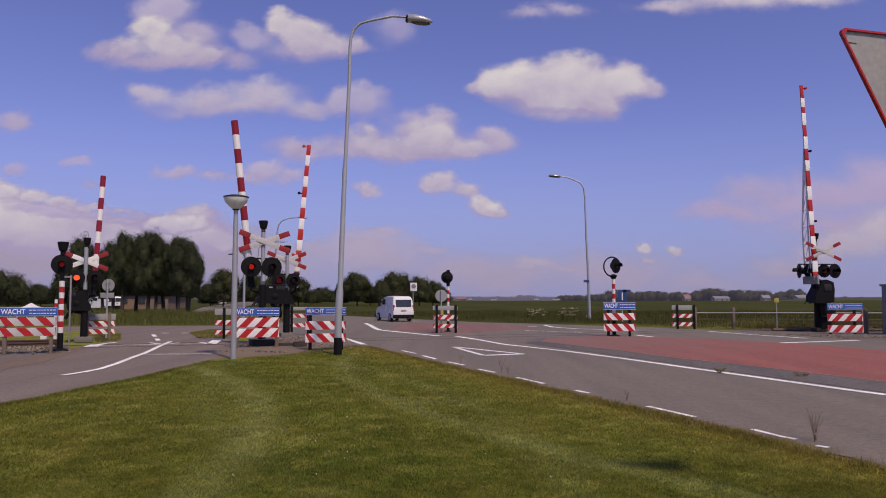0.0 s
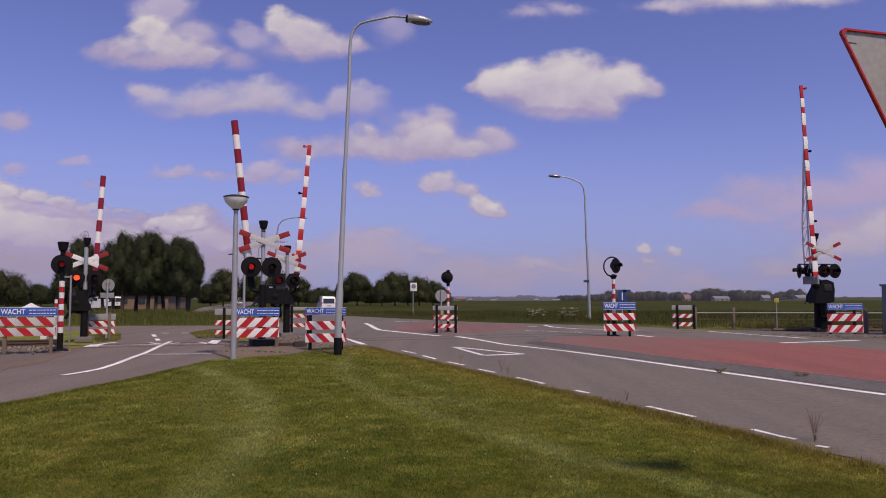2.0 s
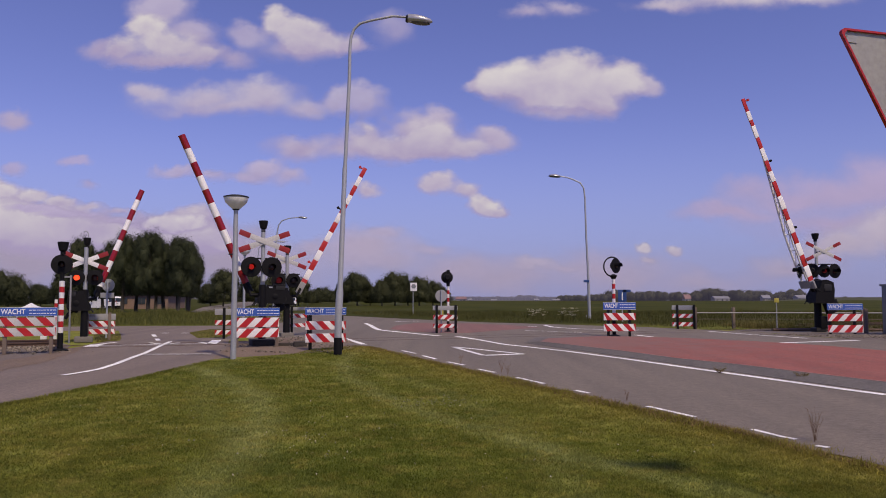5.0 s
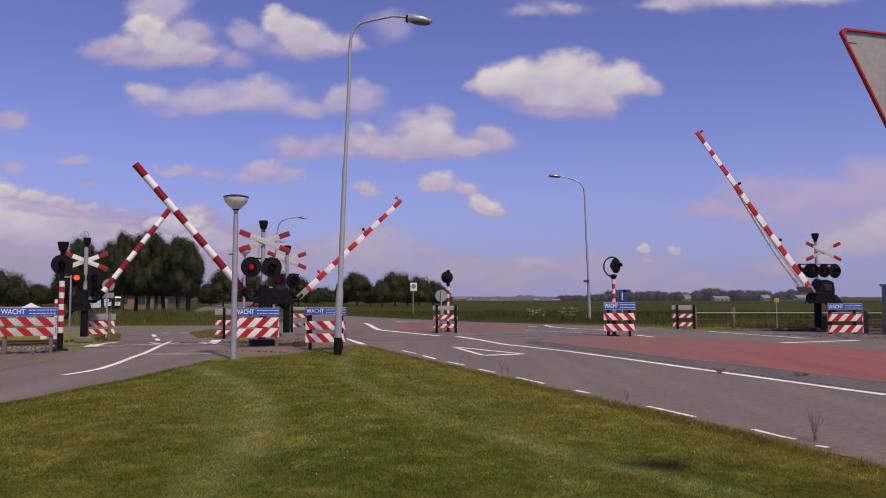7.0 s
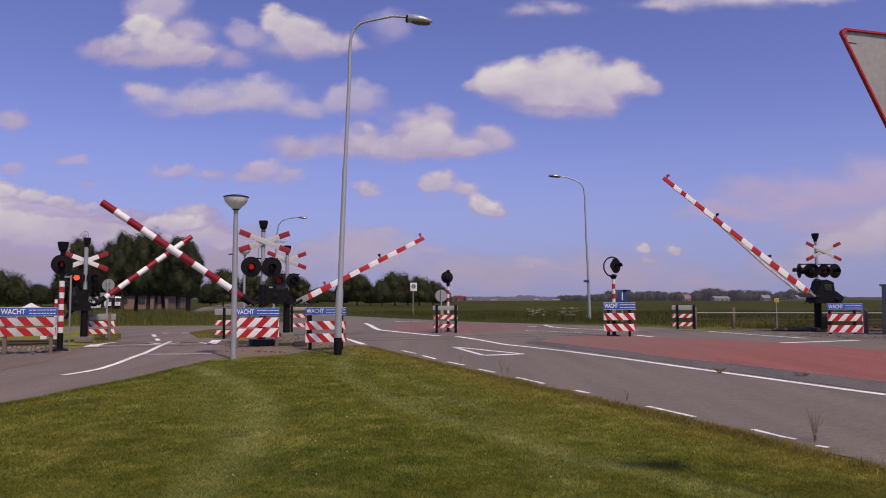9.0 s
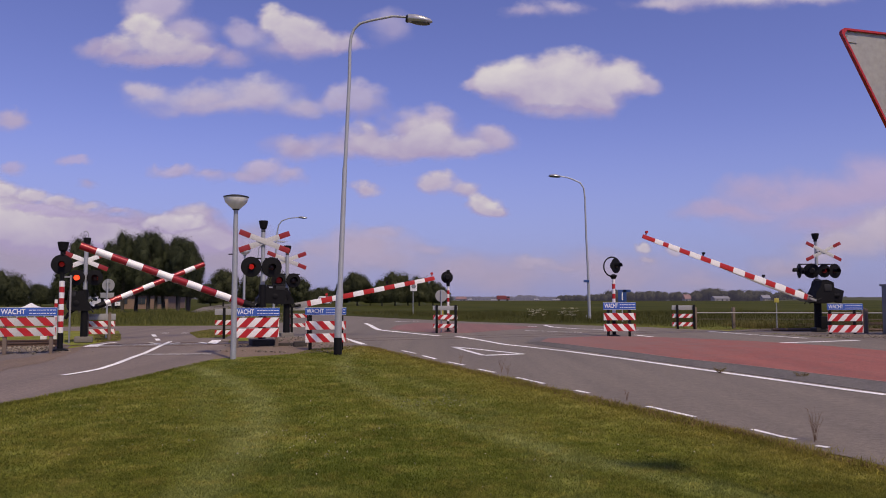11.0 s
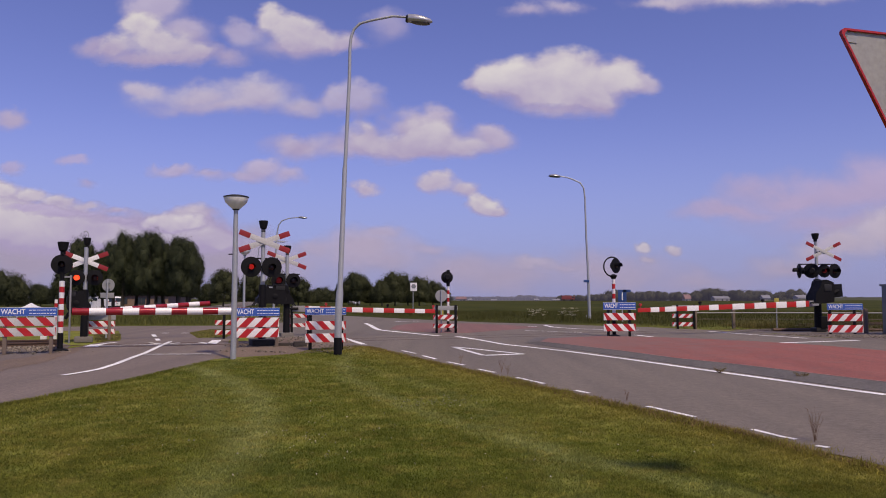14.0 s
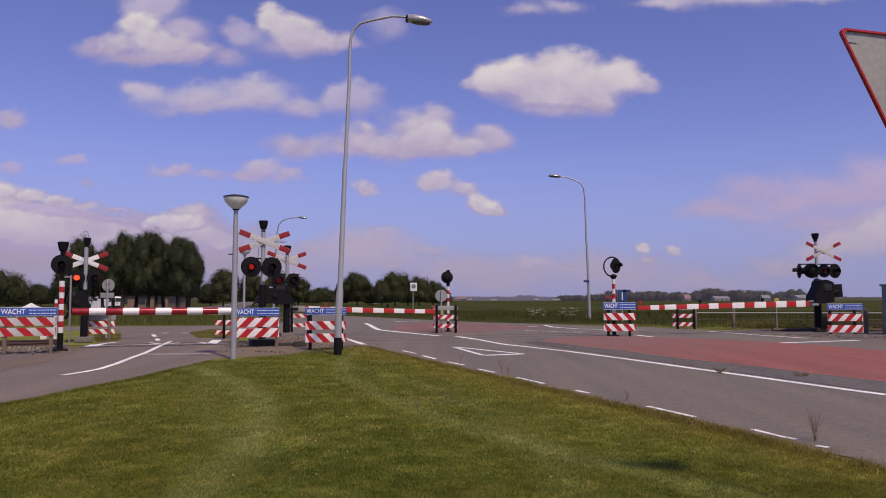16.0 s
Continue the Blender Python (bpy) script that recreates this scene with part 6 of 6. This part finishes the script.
    v, f = blades(p, 0.34, 0.012, rng, 0.6)
    tagged(new("pale_grass", raw_mesh("pale_grass", v, f, DRY_GRASS)), "pale seeding grass behind the rail fence", "grass", kind="stuff")


def weed(at, height, seed, label="dry brown weed stalks at the road edge", heads=STALK, spread=0.25, stems=9):
    rng = np.random.default_rng(seed)
    ob = empty("weed", pose(at[0], at[1], 0), label, "weed", "weeds")
    bm = bmesh.new()
    tips = []
    for k in range(stems):
        q, h = rng.uniform(0, 6.28), height * rng.uniform(0.55, 1)
        tip = (math.cos(q) * spread * h, math.sin(q) * spread * h, h)
        add_tube(bm, [(0, 0, 0), (tip[0] * rng.uniform(0, 0.7), tip[1] * rng.uniform(0, 0.7), h * 0.5), tip], [0.0014, 0.0011, 0.0007], 4)
        tips.append(tip)
    tagged(part("stems", bm, STALK, ob), kind="stuff")
    pts = np.concatenate([np.array(t) * rng.uniform(0.55, 1.02, (11, 1)) + rng.normal(0, 0.012, (11, 3)) for t in tips])
    v, f = leaf_cloud(pts, 0.0055, rng)
    tagged(part("seed_heads", raw_mesh("seed_heads", v, f, heads), None, ob), kind="stuff")


def build_weeds():
    weed((4.2, 8.42), 0.4, 1, spread=0.22, stems=12)
    weed((4.26, 8.5), 0.3, 2, spread=0.3, stems=10)
    weed((5.92, 15.85), 0.14, 3, "dry brown tuft on the median kerb", DRY_GRASS, 1.0, 70)
    weed((7.16, 14.8), 0.14, 4, "dry brown tuft on the median kerb", DRY_GRASS, 1.1, 70)
    weed((1.27, 16.06), 0.32, 5)
    weed((1.36, 15.6), 0.25, 6)
    weed((0.43, 18.06), 0.3, 7)
    weed((2.88, 11.63), 0.22, 8)
    rng = np.random.default_rng(12)
    for k in range(8):
        at = ((6.0, 7.95)[k % 2] + rng.normal(0, 0.38), rng.uniform(47.5, 49.5))
        ob = empty("cow_parsley", pose(at[0], at[1], 0), "white flowering cow parsley in the tall verge", "wildflower", "cow parsley plants")
        bm = bmesh.new()
        pts = []
        for s in range(7):
            h = rng.uniform(0.4, 0.9)
            t = np.array([rng.normal(0, 0.14), rng.normal(0, 0.14), h])
            add_tube(bm, [(0, 0, 0), tuple(t * 0.5), tuple(t)], [0.01, 0.008, 0.005], 4)
            pts.append(t + rng.normal(0, 1, (10, 3)) * np.array([0.07, 0.07, 0.015]))
        tagged(part("stems", bm, REED, ob), kind="stuff")
        v, f = leaf_cloud(np.concatenate(pts), 0.032, rng)
        tagged(part("umbels", raw_mesh("umbels", v, f, FLOWER), None, ob), kind="stuff")
    # clover heads in the lawn
    p = []
    for c, r, n in (((-0.1, 11.5), 0.34, 120), ((-1.8, 8.83), 0.2, 16), ((-1.37, 8.39), 0.2, 16), ((-1.04, 7.66), 0.15, 14), ((-1.73, 7.53), 0.3, 8), ((-3.27, 8.39), 0.3, 10), ((-4.36, 10.36), 0.9, 16), ((-1.9, 17.34), 0.2, 8), ((-1, 9.5), 2.2, 60), ((1.6, 7.5), 1.0, 24)):
        d = rng.normal(0, r, (n, 2))
        p.append(np.column_stack([np.array(c) + d, np.full(n, 0.035)]))
    v, f = leaf_cloud(np.concatenate(p), 0.0125, rng)
    tagged(new("clover_flowers", raw_mesh("clover_flowers", v, f, FLOWER)), "small white clover heads scattered in the lawn", "flowers", kind="stuff")


build_grass()
build_weeds()


# ---- clouds ----
def cloud_material(name, seed, lobes, grain, w, h, cover, soft, lit, shade):
    """Broken vapour: a heap of soft lobes, bent and eaten into by noise, brighter where it is dense and high."""
    m = bpy.data.materials.new(name)
    m.use_nodes = True
    nt, ln = m.node_tree.nodes, m.node_tree.links
    nt.clear()
    out = nt.new("ShaderNodeOutputMaterial")
    co = nt.new("ShaderNodeTexCoord").outputs["Object"]

    def op(kind, *args):
        x = nt.new("ShaderNodeMath")
        x.operation = kind
        for sock, v in zip(x.inputs, args):
            if isinstance(v, (int, float)):
                sock.default_value = v
            else:
                ln.new(v, sock)
        return x.outputs[0]

    def vec(kind, a, b):
        x = nt.new("ShaderNodeVectorMath")
        x.operation = kind
        ln.new(a, x.inputs[0])
        if isinstance(b, tuple):
            x.inputs[1].default_value = b
        elif b is not None:
            ln.new(b, x.inputs[1])
        return x

    def cells(src, scale, detail, rough, warp=0.0):
        x = nt.new("ShaderNodeTexNoise")
        for key, v in (("Scale", scale), ("Detail", detail), ("Roughness", rough), ("Distortion", warp)):
            x.inputs[key].default_value = v
        ln.new(src, x.inputs[0])
        return x

    mapping = nt.new("ShaderNodeMapping")
    mapping.inputs["Location"].default_value = (seed * 13.7, seed * 5.1, seed * 9.3)
    mapping.inputs["Scale"].default_value = (0.8 / grain, 1 / grain, 1.1 / grain)
    ln.new(co, mapping.inputs[0])
    sway = vec("MULTIPLY", vec("SUBTRACT", cells(mapping.outputs[0], 0.7, 4.0, 0.55).outputs["Color"], (0.5, 0.5, 0.5)).outputs[0], (grain * 1.5, 0.0, grain * 1.1))
    bent = vec("ADD", co, sway.outputs[0]).outputs[0]
    body = None
    for cx, cz, rx, rz in lobes:
        flat = vec("MULTIPLY", vec("SUBTRACT", bent, (cx, 0, cz)).outputs[0], (1 / rx, 0.0, 1 / rz))
        one = op("SUBTRACT", 1.0, vec("LENGTH", flat.outputs[0], None).outputs["Value"])
        body = one if body is None else op("SMOOTH_MAX", body, one, 0.65)
    sep = nt.new("ShaderNodeSeparateXYZ")
    ln.new(co, sep.inputs[0])
    u = op("DIVIDE", sep.outputs[0], w / 2)
    v = op("DIVIDE", sep.outputs[2], h / 2)
    big = cells(mapping.outputs[0], 1.0, 7.0, 0.5, 0.25)
    shift = vec("ADD", mapping.outputs[0], (-0.1, 0, 0.28))
    big2 = cells(shift.outputs[0], 1.0, 4.0, 0.45, 0.25)
    dens = op("ADD", op("MULTIPLY", body, 2.0), op("MULTIPLY", op("SUBTRACT", big.outputs[0], 0.5), 1.25))
    a = nt.new("ShaderNodeMapRange")
    a.interpolation_type = "SMOOTHSTEP"
    a.inputs[1].default_value = cover - 0.12
    ln.new(op("ADD", op("MULTIPLY", op("SUBTRACT", 1.75, op("MULTIPLY", v, 0.9)), soft), cover), a.inputs[2])   # crisp tops, frayed undersides
    ln.new(dens, a.inputs[0])
    rim = nt.new("ShaderNodeMapRange")                      # nothing left at the outline of the sheet
    rim.interpolation_type = "SMOOTHSTEP"
    rim.inputs[1].default_value, rim.inputs[2].default_value = 0.0, 0.2
    ln.new(op("SUBTRACT", 1.0, op("MAXIMUM", op("ABSOLUTE", u), op("ABSOLUTE", v))), rim.inputs[0])
    alpha = op("MULTIPLY", op("MULTIPLY", a.outputs[0], rim.outputs[0]), 1 - 2.2 * max(0.0, cover - 0.05))
    relief = op("SUBTRACT", big.outputs[0], big2.outputs[0])
    bright = op("ADD", op("ADD", op("MULTIPLY", relief, 0.95), op("MULTIPLY", v, 0.55)), op("ADD", op("MULTIPLY", op("MINIMUM", dens, 1.0), 0.56), 0.06))
    r = nt.new("ShaderNodeValToRGB")
    r.color_ramp.elements[0].position, r.color_ramp.elements[0].color = 0.2, (*shade, 1)
    r.color_ramp.elements[1].position, r.color_ramp.elements[1].color = 0.95, (*lit, 1)
    ln.new(bright, r.inputs[0])
    em = nt.new("ShaderNodeEmission")
    ln.new(r.outputs[0], em.inputs[0])
    tr = nt.new("ShaderNodeBsdfTransparent")
    mx = nt.new("ShaderNodeMixShader")
    ln.new(alpha, mx.inputs[0])
    ln.new(tr.outputs[0], mx.inputs[1])
    ln.new(em.outputs[0], mx.inputs[2])
    ln.new(mx.outputs[0], out.inputs[0])
    return m


CLOUDS = []
LIT, SHADE = (0.605, 0.632, 0.602), (0.36, 0.335, 0.49)
LOW_SHADE = (0.36, 0.342, 0.443)


def cumulus(y, cover, soft, tone, drift, *lobes):
    """One drifting bank of vapour, far behind the land: its distance, how thin and frayed it is, its tone,
    its drift, and its lobes (bearing, height, half width, half height), all in thousandths of the distance."""
    k = y / 1000
    left, right = min(c - 1.6 * r for c, z, r, q in lobes), max(c + 1.6 * r for c, z, r, q in lobes)
    low, high = min(z - 1.6 * q for c, z, r, q in lobes), max(z + 1.6 * q for c, z, r, q in lobes)
    cx, cz, w, h = (left + right) / 2 * k, (low + high) / 2 * k, (right - left) * k, (high - low) * k
    base = LOW_SHADE if cz / y < 0.08 else SHADE
    k_lit = min(1.0, max(0.0, (tone - 0.7) / 0.3))
    dim = min(1.0, tone / 0.7) * max(1.0, tone)
    lit = tuple(dim * (q * 1.15 * (1 - k_lit) + a * k_lit) for a, q in zip(LIT, base))
    grain = 1.9 * k * sum(q for c, z, r, q in lobes) / len(lobes)
    seed = len(CLOUDS) + 1
    mat = cloud_material("cloud", seed, [(c * k - cx, z * k - cz, r * k, q * k) for c, z, r, q in lobes], grain, w, h, cover, soft, lit, tuple(min(1.0, dim) * c for c in base))
    bm = bmesh.new()
    n = 8
    grid = [[bm.verts.new((w * (i / n - 0.5), 0.04 * w * ((i / n - 0.5) ** 2 + (j / n - 0.5) ** 2), h * (j / n - 0.5))) for i in range(n + 1)] for j in range(n + 1)]
    for j in range(n):
        for i in range(n):
            bm.faces.new((grid[j][i], grid[j][i + 1], grid[j + 1][i + 1], grid[j + 1][i]))
    ob = new("cloud_backdrop", finish(bm, "cloud_backdrop", mat))
    at = (cx, y, 1.65 + cz)
    ob.location = at
    tagged(ob, "soft white and mauve cumulus cloud drifting in a blue sky", "cloud", "drifting clouds", "structure")
    CLOUDS.append((ob, at, (drift[0] * k, drift[1] * k)))


def build_clouds():
    # the white heap high up and its mauve veil
    cumulus(2480, 0.12, 0.8, 0.8, (-15.4, 5.4), (-389, 402, 62, 32), (-345, 369, 54, 29), (-477, 339, 31, 20), (-285, 328, 40, 17), (-418, 323, 69, 15))
    cumulus(2400, 0.02, 0.62, 1, (-16.9, 5.4), (-378, 350, 68, 28), (-446, 339, 48, 20), (-326, 337, 42, 20), (-410, 373, 38, 26), (-379, 326, 81, 15))
    # its neighbour
    cumulus(2480, 0.16, 0.8, 0.8, (-13.1, 5.4), (-270, 360, 46, 25), (-191, 339, 85, 22), (-121, 341, 35, 17))
    cumulus(2490, 0.24, 1, 0.78, (-11, 5.4), (-66, 363, 46, 29))
    cumulus(2440, 0.02, 0.62, 0.98, (-13.1, 5.4), (-228, 379, 34, 26), (-176, 352, 52, 23), (-137, 344, 32, 17), (-201, 368, 38, 23))
    # a long low roll
    cumulus(2560, 0.09, 0.95, 0.87, (-10, 3.8), (-408, 282, 51, 23), (-331, 275, 88, 28), (-300, 261, 146, 17), (-245, 272, 77, 32), (-175, 256, 40, 15))
    cumulus(2570, 0.14, 0.75, 0.82, (-6.9, 3.8), (-101, 267, 45, 31), (-140, 267, 38, 17))
    # the great bright one
    cumulus(2410, 0.1, 0.75, 0.86, (-6.9, 6.2), (52, 286, 31, 12), (168, 250, 69, 15), (282, 293, 28, 22))
    cumulus(2400, -0.02, 0.55, 1.03, (-6.9, 6.2), (79, 294, 46, 29), (134, 296, 65, 40), (185, 296, 65, 37), (212, 266, 55, 28), (257, 296, 46, 28), (157, 267, 69, 26), (216, 285, 62, 26))
    # the middle roll
    cumulus(2650, 0.06, 0.75, 0.82, (-3.8, 3.1), (-190, 206, 62, 22), (-104, 199, 92, 20), (-20, 236, 57, 29), (75, 215, 40, 18), (-19, 204, 108, 17))
    cumulus(2640, 0.04, 0.65, 0.93, (-3.8, 3.1), (-104, 217, 42, 26), (-61, 209, 62, 22), (-11, 221, 57, 29), (30, 210, 51, 20), (-42, 204, 92, 17))
    # small heaps under it
    cumulus(2800, 0.04, 0.7, 0.88, (-3.8, 2.3), (-104, 145, 29, 14))
    cumulus(2800, 0.03, 0.7, 0.9, (-3.1, 2.3), (-3, 157, 35, 17), (29, 146, 31, 14))
    cumulus(2790, -0.02, 0.6, 0.99, (-3.1, 2.3), (59, 121, 29, 17), (80, 112, 20, 9))
    cumulus(2810, 0.12, 0.85, 0.76, (-4.6, 2.3), (-366, 170, 43, 13), (-313, 165, 38, 11))
    cumulus(2800, 0.09, 0.85, 0.77, (-4.6, 2.3), (-244, 170, 37, 18), (-208, 163, 26, 14), (-267, 162, 38, 11))
    # scraps at the edge
    cumulus(2640, 0.08, 0.8, 0.78, (-6.9, 3.1), (-597, 244, 37, 20))
    cumulus(2720, 0.17, 0.9, 0.72, (-4.6, 2.3), (-587, 173, 25, 14), (-505, 185, 32, 10), (-485, 154, 17, 10))
    # the bank behind the trees
    cumulus(3120, -0.3, 1, 0.62, (-2.3, 0.8), (-558, 58, 146, 73), (-404, 58, 131, 62), (-280, 42, 85, 46))
    cumulus(2900, -0.15, 0.42, 0.97, (-4.6, 1.5), (-614, 107, 85, 45), (-559, 103, 85, 38), (-497, 95, 85, 34), (-428, 87, 85, 32), (-354, 85, 71, 34), (-308, 73, 46, 26))
    cumulus(2890, 0.03, 0.8, 0.74, (-4.6, 1.5), (-560, 120, 46, 7), (-513, 112, 62, 8), (-444, 103, 46, 7))
    cumulus(2870, 0.02, 0.75, 0.93, (-4.6, 1.5), (-606, 143, 40, 14), (-559, 136, 38, 12), (-522, 127, 34, 10), (-486, 121, 31, 9), (-447, 115, 29, 8))
    cumulus(2880, -0.02, 0.5, 1.06, (-3.8, 1.5), (-351, 103, 38, 18), (-382, 98, 38, 14))
    # along the top
    cumulus(2400, 0.12, 1, 0.84, (-4.6, 4.6), (115, 395, 43, 14), (170, 402, 48, 17))
    cumulus(2400, 0.04, 1, 0.94, (-3.8, 5.4), (312, 406, 74, 15), (407, 413, 100, 20), (509, 416, 85, 18))
    # the mauve veil and the low haze
    cumulus(3040, 0.02, 1, 0.7, (-1.5, 0.8), (399, 117, 108, 18), (477, 135, 115, 29), (555, 146, 115, 40), (625, 151, 100, 57), (538, 96, 169, 40))
    cumulus(2960, -0.02, 1, 0.77, (-1.5, 0.8), (552, 65, 92, 29), (622, 81, 69, 38), (474, 42, 85, 26))
    cumulus(3200, 0.05, 1.2, 0.68, (-1.5, 0.8), (-234, 42, 115, 46), (-111, 58, 108, 43), (12, 35, 108, 38))
    cumulus(3210, 0.16, 0.9, 0.7, (-1.5, 0.8), (-80, 89, 38, 12), (-173, 65, 46, 17), (-19, 65, 46, 12), (-65, 48, 54, 14))
    cumulus(3280, 0, 1.2, 0.67, (-0.8, 0.8), (89, 27, 138, 38), (228, 35, 131, 42), (358, 19, 123, 31))
    cumulus(3100, 0.1, 0.9, 0.74, (-1.5, 0.8), (124, 44, 43, 12), (166, 38, 31, 9))
    cumulus(2880, 0.06, 0.8, 0.88, (-1.5, 0.8), (274, 65, 15, 11), (283, 48, 20, 8))
    cumulus(2880, 0.06, 0.8, 0.85, (-1.5, 0.8), (314, 61, 18, 10))


def build_haze_glow(radius, top, thick):
    """Glowing shell that paints haze over the sky's foot and what lies far off."""
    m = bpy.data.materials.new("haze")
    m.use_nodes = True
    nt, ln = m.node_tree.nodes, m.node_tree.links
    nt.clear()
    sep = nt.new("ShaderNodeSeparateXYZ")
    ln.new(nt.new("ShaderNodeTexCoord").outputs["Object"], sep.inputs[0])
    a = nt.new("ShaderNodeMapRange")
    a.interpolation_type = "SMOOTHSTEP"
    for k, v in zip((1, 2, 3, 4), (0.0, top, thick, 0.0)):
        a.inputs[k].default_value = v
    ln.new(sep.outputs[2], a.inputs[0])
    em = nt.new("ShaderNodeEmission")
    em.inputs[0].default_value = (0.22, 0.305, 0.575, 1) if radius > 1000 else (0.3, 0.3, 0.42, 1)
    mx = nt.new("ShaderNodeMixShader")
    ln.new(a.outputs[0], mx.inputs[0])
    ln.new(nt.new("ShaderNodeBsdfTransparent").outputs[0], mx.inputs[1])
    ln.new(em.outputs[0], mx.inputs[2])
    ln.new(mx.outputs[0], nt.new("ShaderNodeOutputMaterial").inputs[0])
    bm = bmesh.new()
    seg = 48
    lo = [bm.verts.new((radius * math.cos(2 * math.pi * i / seg), radius * math.sin(2 * math.pi * i / seg), -30)) for i in range(seg)]
    hi = [bm.verts.new((v.co.x, v.co.y, top * 1.16)) for v in lo]
    for i in range(seg):
        bm.faces.new((lo[i], lo[(i + 1) % seg], hi[(i + 1) % seg], hi[i]))
    structure("backdrop_haze", finish(bm, "backdrop_haze", m), "glowing see-through shell painting pale mauve haze round the horizon")


build_haze_glow(4850, 1180.0, 0.8)
build_haze_glow(440, 40.0, 0.1)
build_haze_glow(640, 60.0, 0.3)
build_clouds()


# ---- what moves ----
BEATS = ((0.6385, 0.4908, 0.565), (0.6385, 0.8516, 0.435), (0.645, 0.0, 0.42))      # period, first lit moment, lit share


def flash_rows(kind):
    """A lens turns its lit face out for a share of each beat, and its dark back for the rest."""
    period, first, share = BEATS[kind]
    ons = [first + (k - 3) * period for k in range(32)]
    events = sorted([(t, 0.0) for t in ons] + [(t + period * share, 178.0) for t in ons])
    angle = [a for t, a in events if t <= 0][-1]
    rows = [(0, pose(0, -0.012, 0, 0, 0, angle))]
    for t, a in events:
        k = math.floor(t * FPS)
        mid = k if t * FPS - k >= 0.5 else k + 1
        if mid < 3 or mid > 16 * FPS - 3:
            continue
        for f, q in ((mid - 1, angle), (mid, 60.0), (mid + 1, 120.0 if a > 90 else 0.0), (mid + 2, a)) if a > 90 else ((mid - 2, angle), (mid - 1, 120.0), (mid, 60.0), (mid + 1, a)):
            rows.append((f / FPS, pose(0, -0.012, 0, 0, 0, q)))
        angle = a
    rows.append((16, pose(0, -0.012, 0, 0, 0, angle)))
    return rows


def motions():
    for boom, pivot, turn, tilt, angles in BOOMS:
        walk(boom, [(t, pose(*pivot, 0, 0, turn) @ pose(0, 0, 0, tilt, 0, 0) @ pose(0, 0, 0, 0, -a, 0)) for t, a in angles])
    for lens, phase in LENSES:
        walk(lens, flash_rows(phase))
    path = [(0, -3.3, 49.5), (0.5, -5.3, 55), (1, -7.15, 60.4), (1.5, -9.3, 66), (2, -11.6, 73), (2.5, -13.8, 80), (3, -16.2, 88), (3.5, -18.5, 96), (4, -20.6, 103.5), (6.5, -30.5, 145), (9, -41, 187), (12, -54, 236), (16, -73, 300)]
    rows = []
    for i, (t, x, y) in enumerate(path):
        a, b = path[max(i - 1, 0)], path[min(i + 1, len(path) - 1)]
        rows.append((t, pose(x, y, 0, 0, 0, math.degrees(math.atan2(a[1] - b[1], b[2] - a[2])) + (4 if t < 1.5 else 0))))
    walk(VAN, rows)
    for w, at in WHEELS:
        walk(w, [(f / FPS, pose(*at, -70.0 * f, 0, 0)) for f in range(0, 16 * FPS + 1)])
    walk(TRUCK, [(t, pose(27.0 + 8.2 * (t - 11.5), 280, 0, 0, 0, -90)) for t in (0, 8, 16)])
    walk(FAR_CAR, [(t, pose(-17.2 + 1.96 * (t - 14.5), 150, 0, 0, 0, -15)) for t in (0, 8, 16)])
    for ob, at, d in CLOUDS:
        walk(ob, [(0, pose(*at)), (16, pose(at[0] + d[0], at[1], at[2] + d[1]))])


motions()
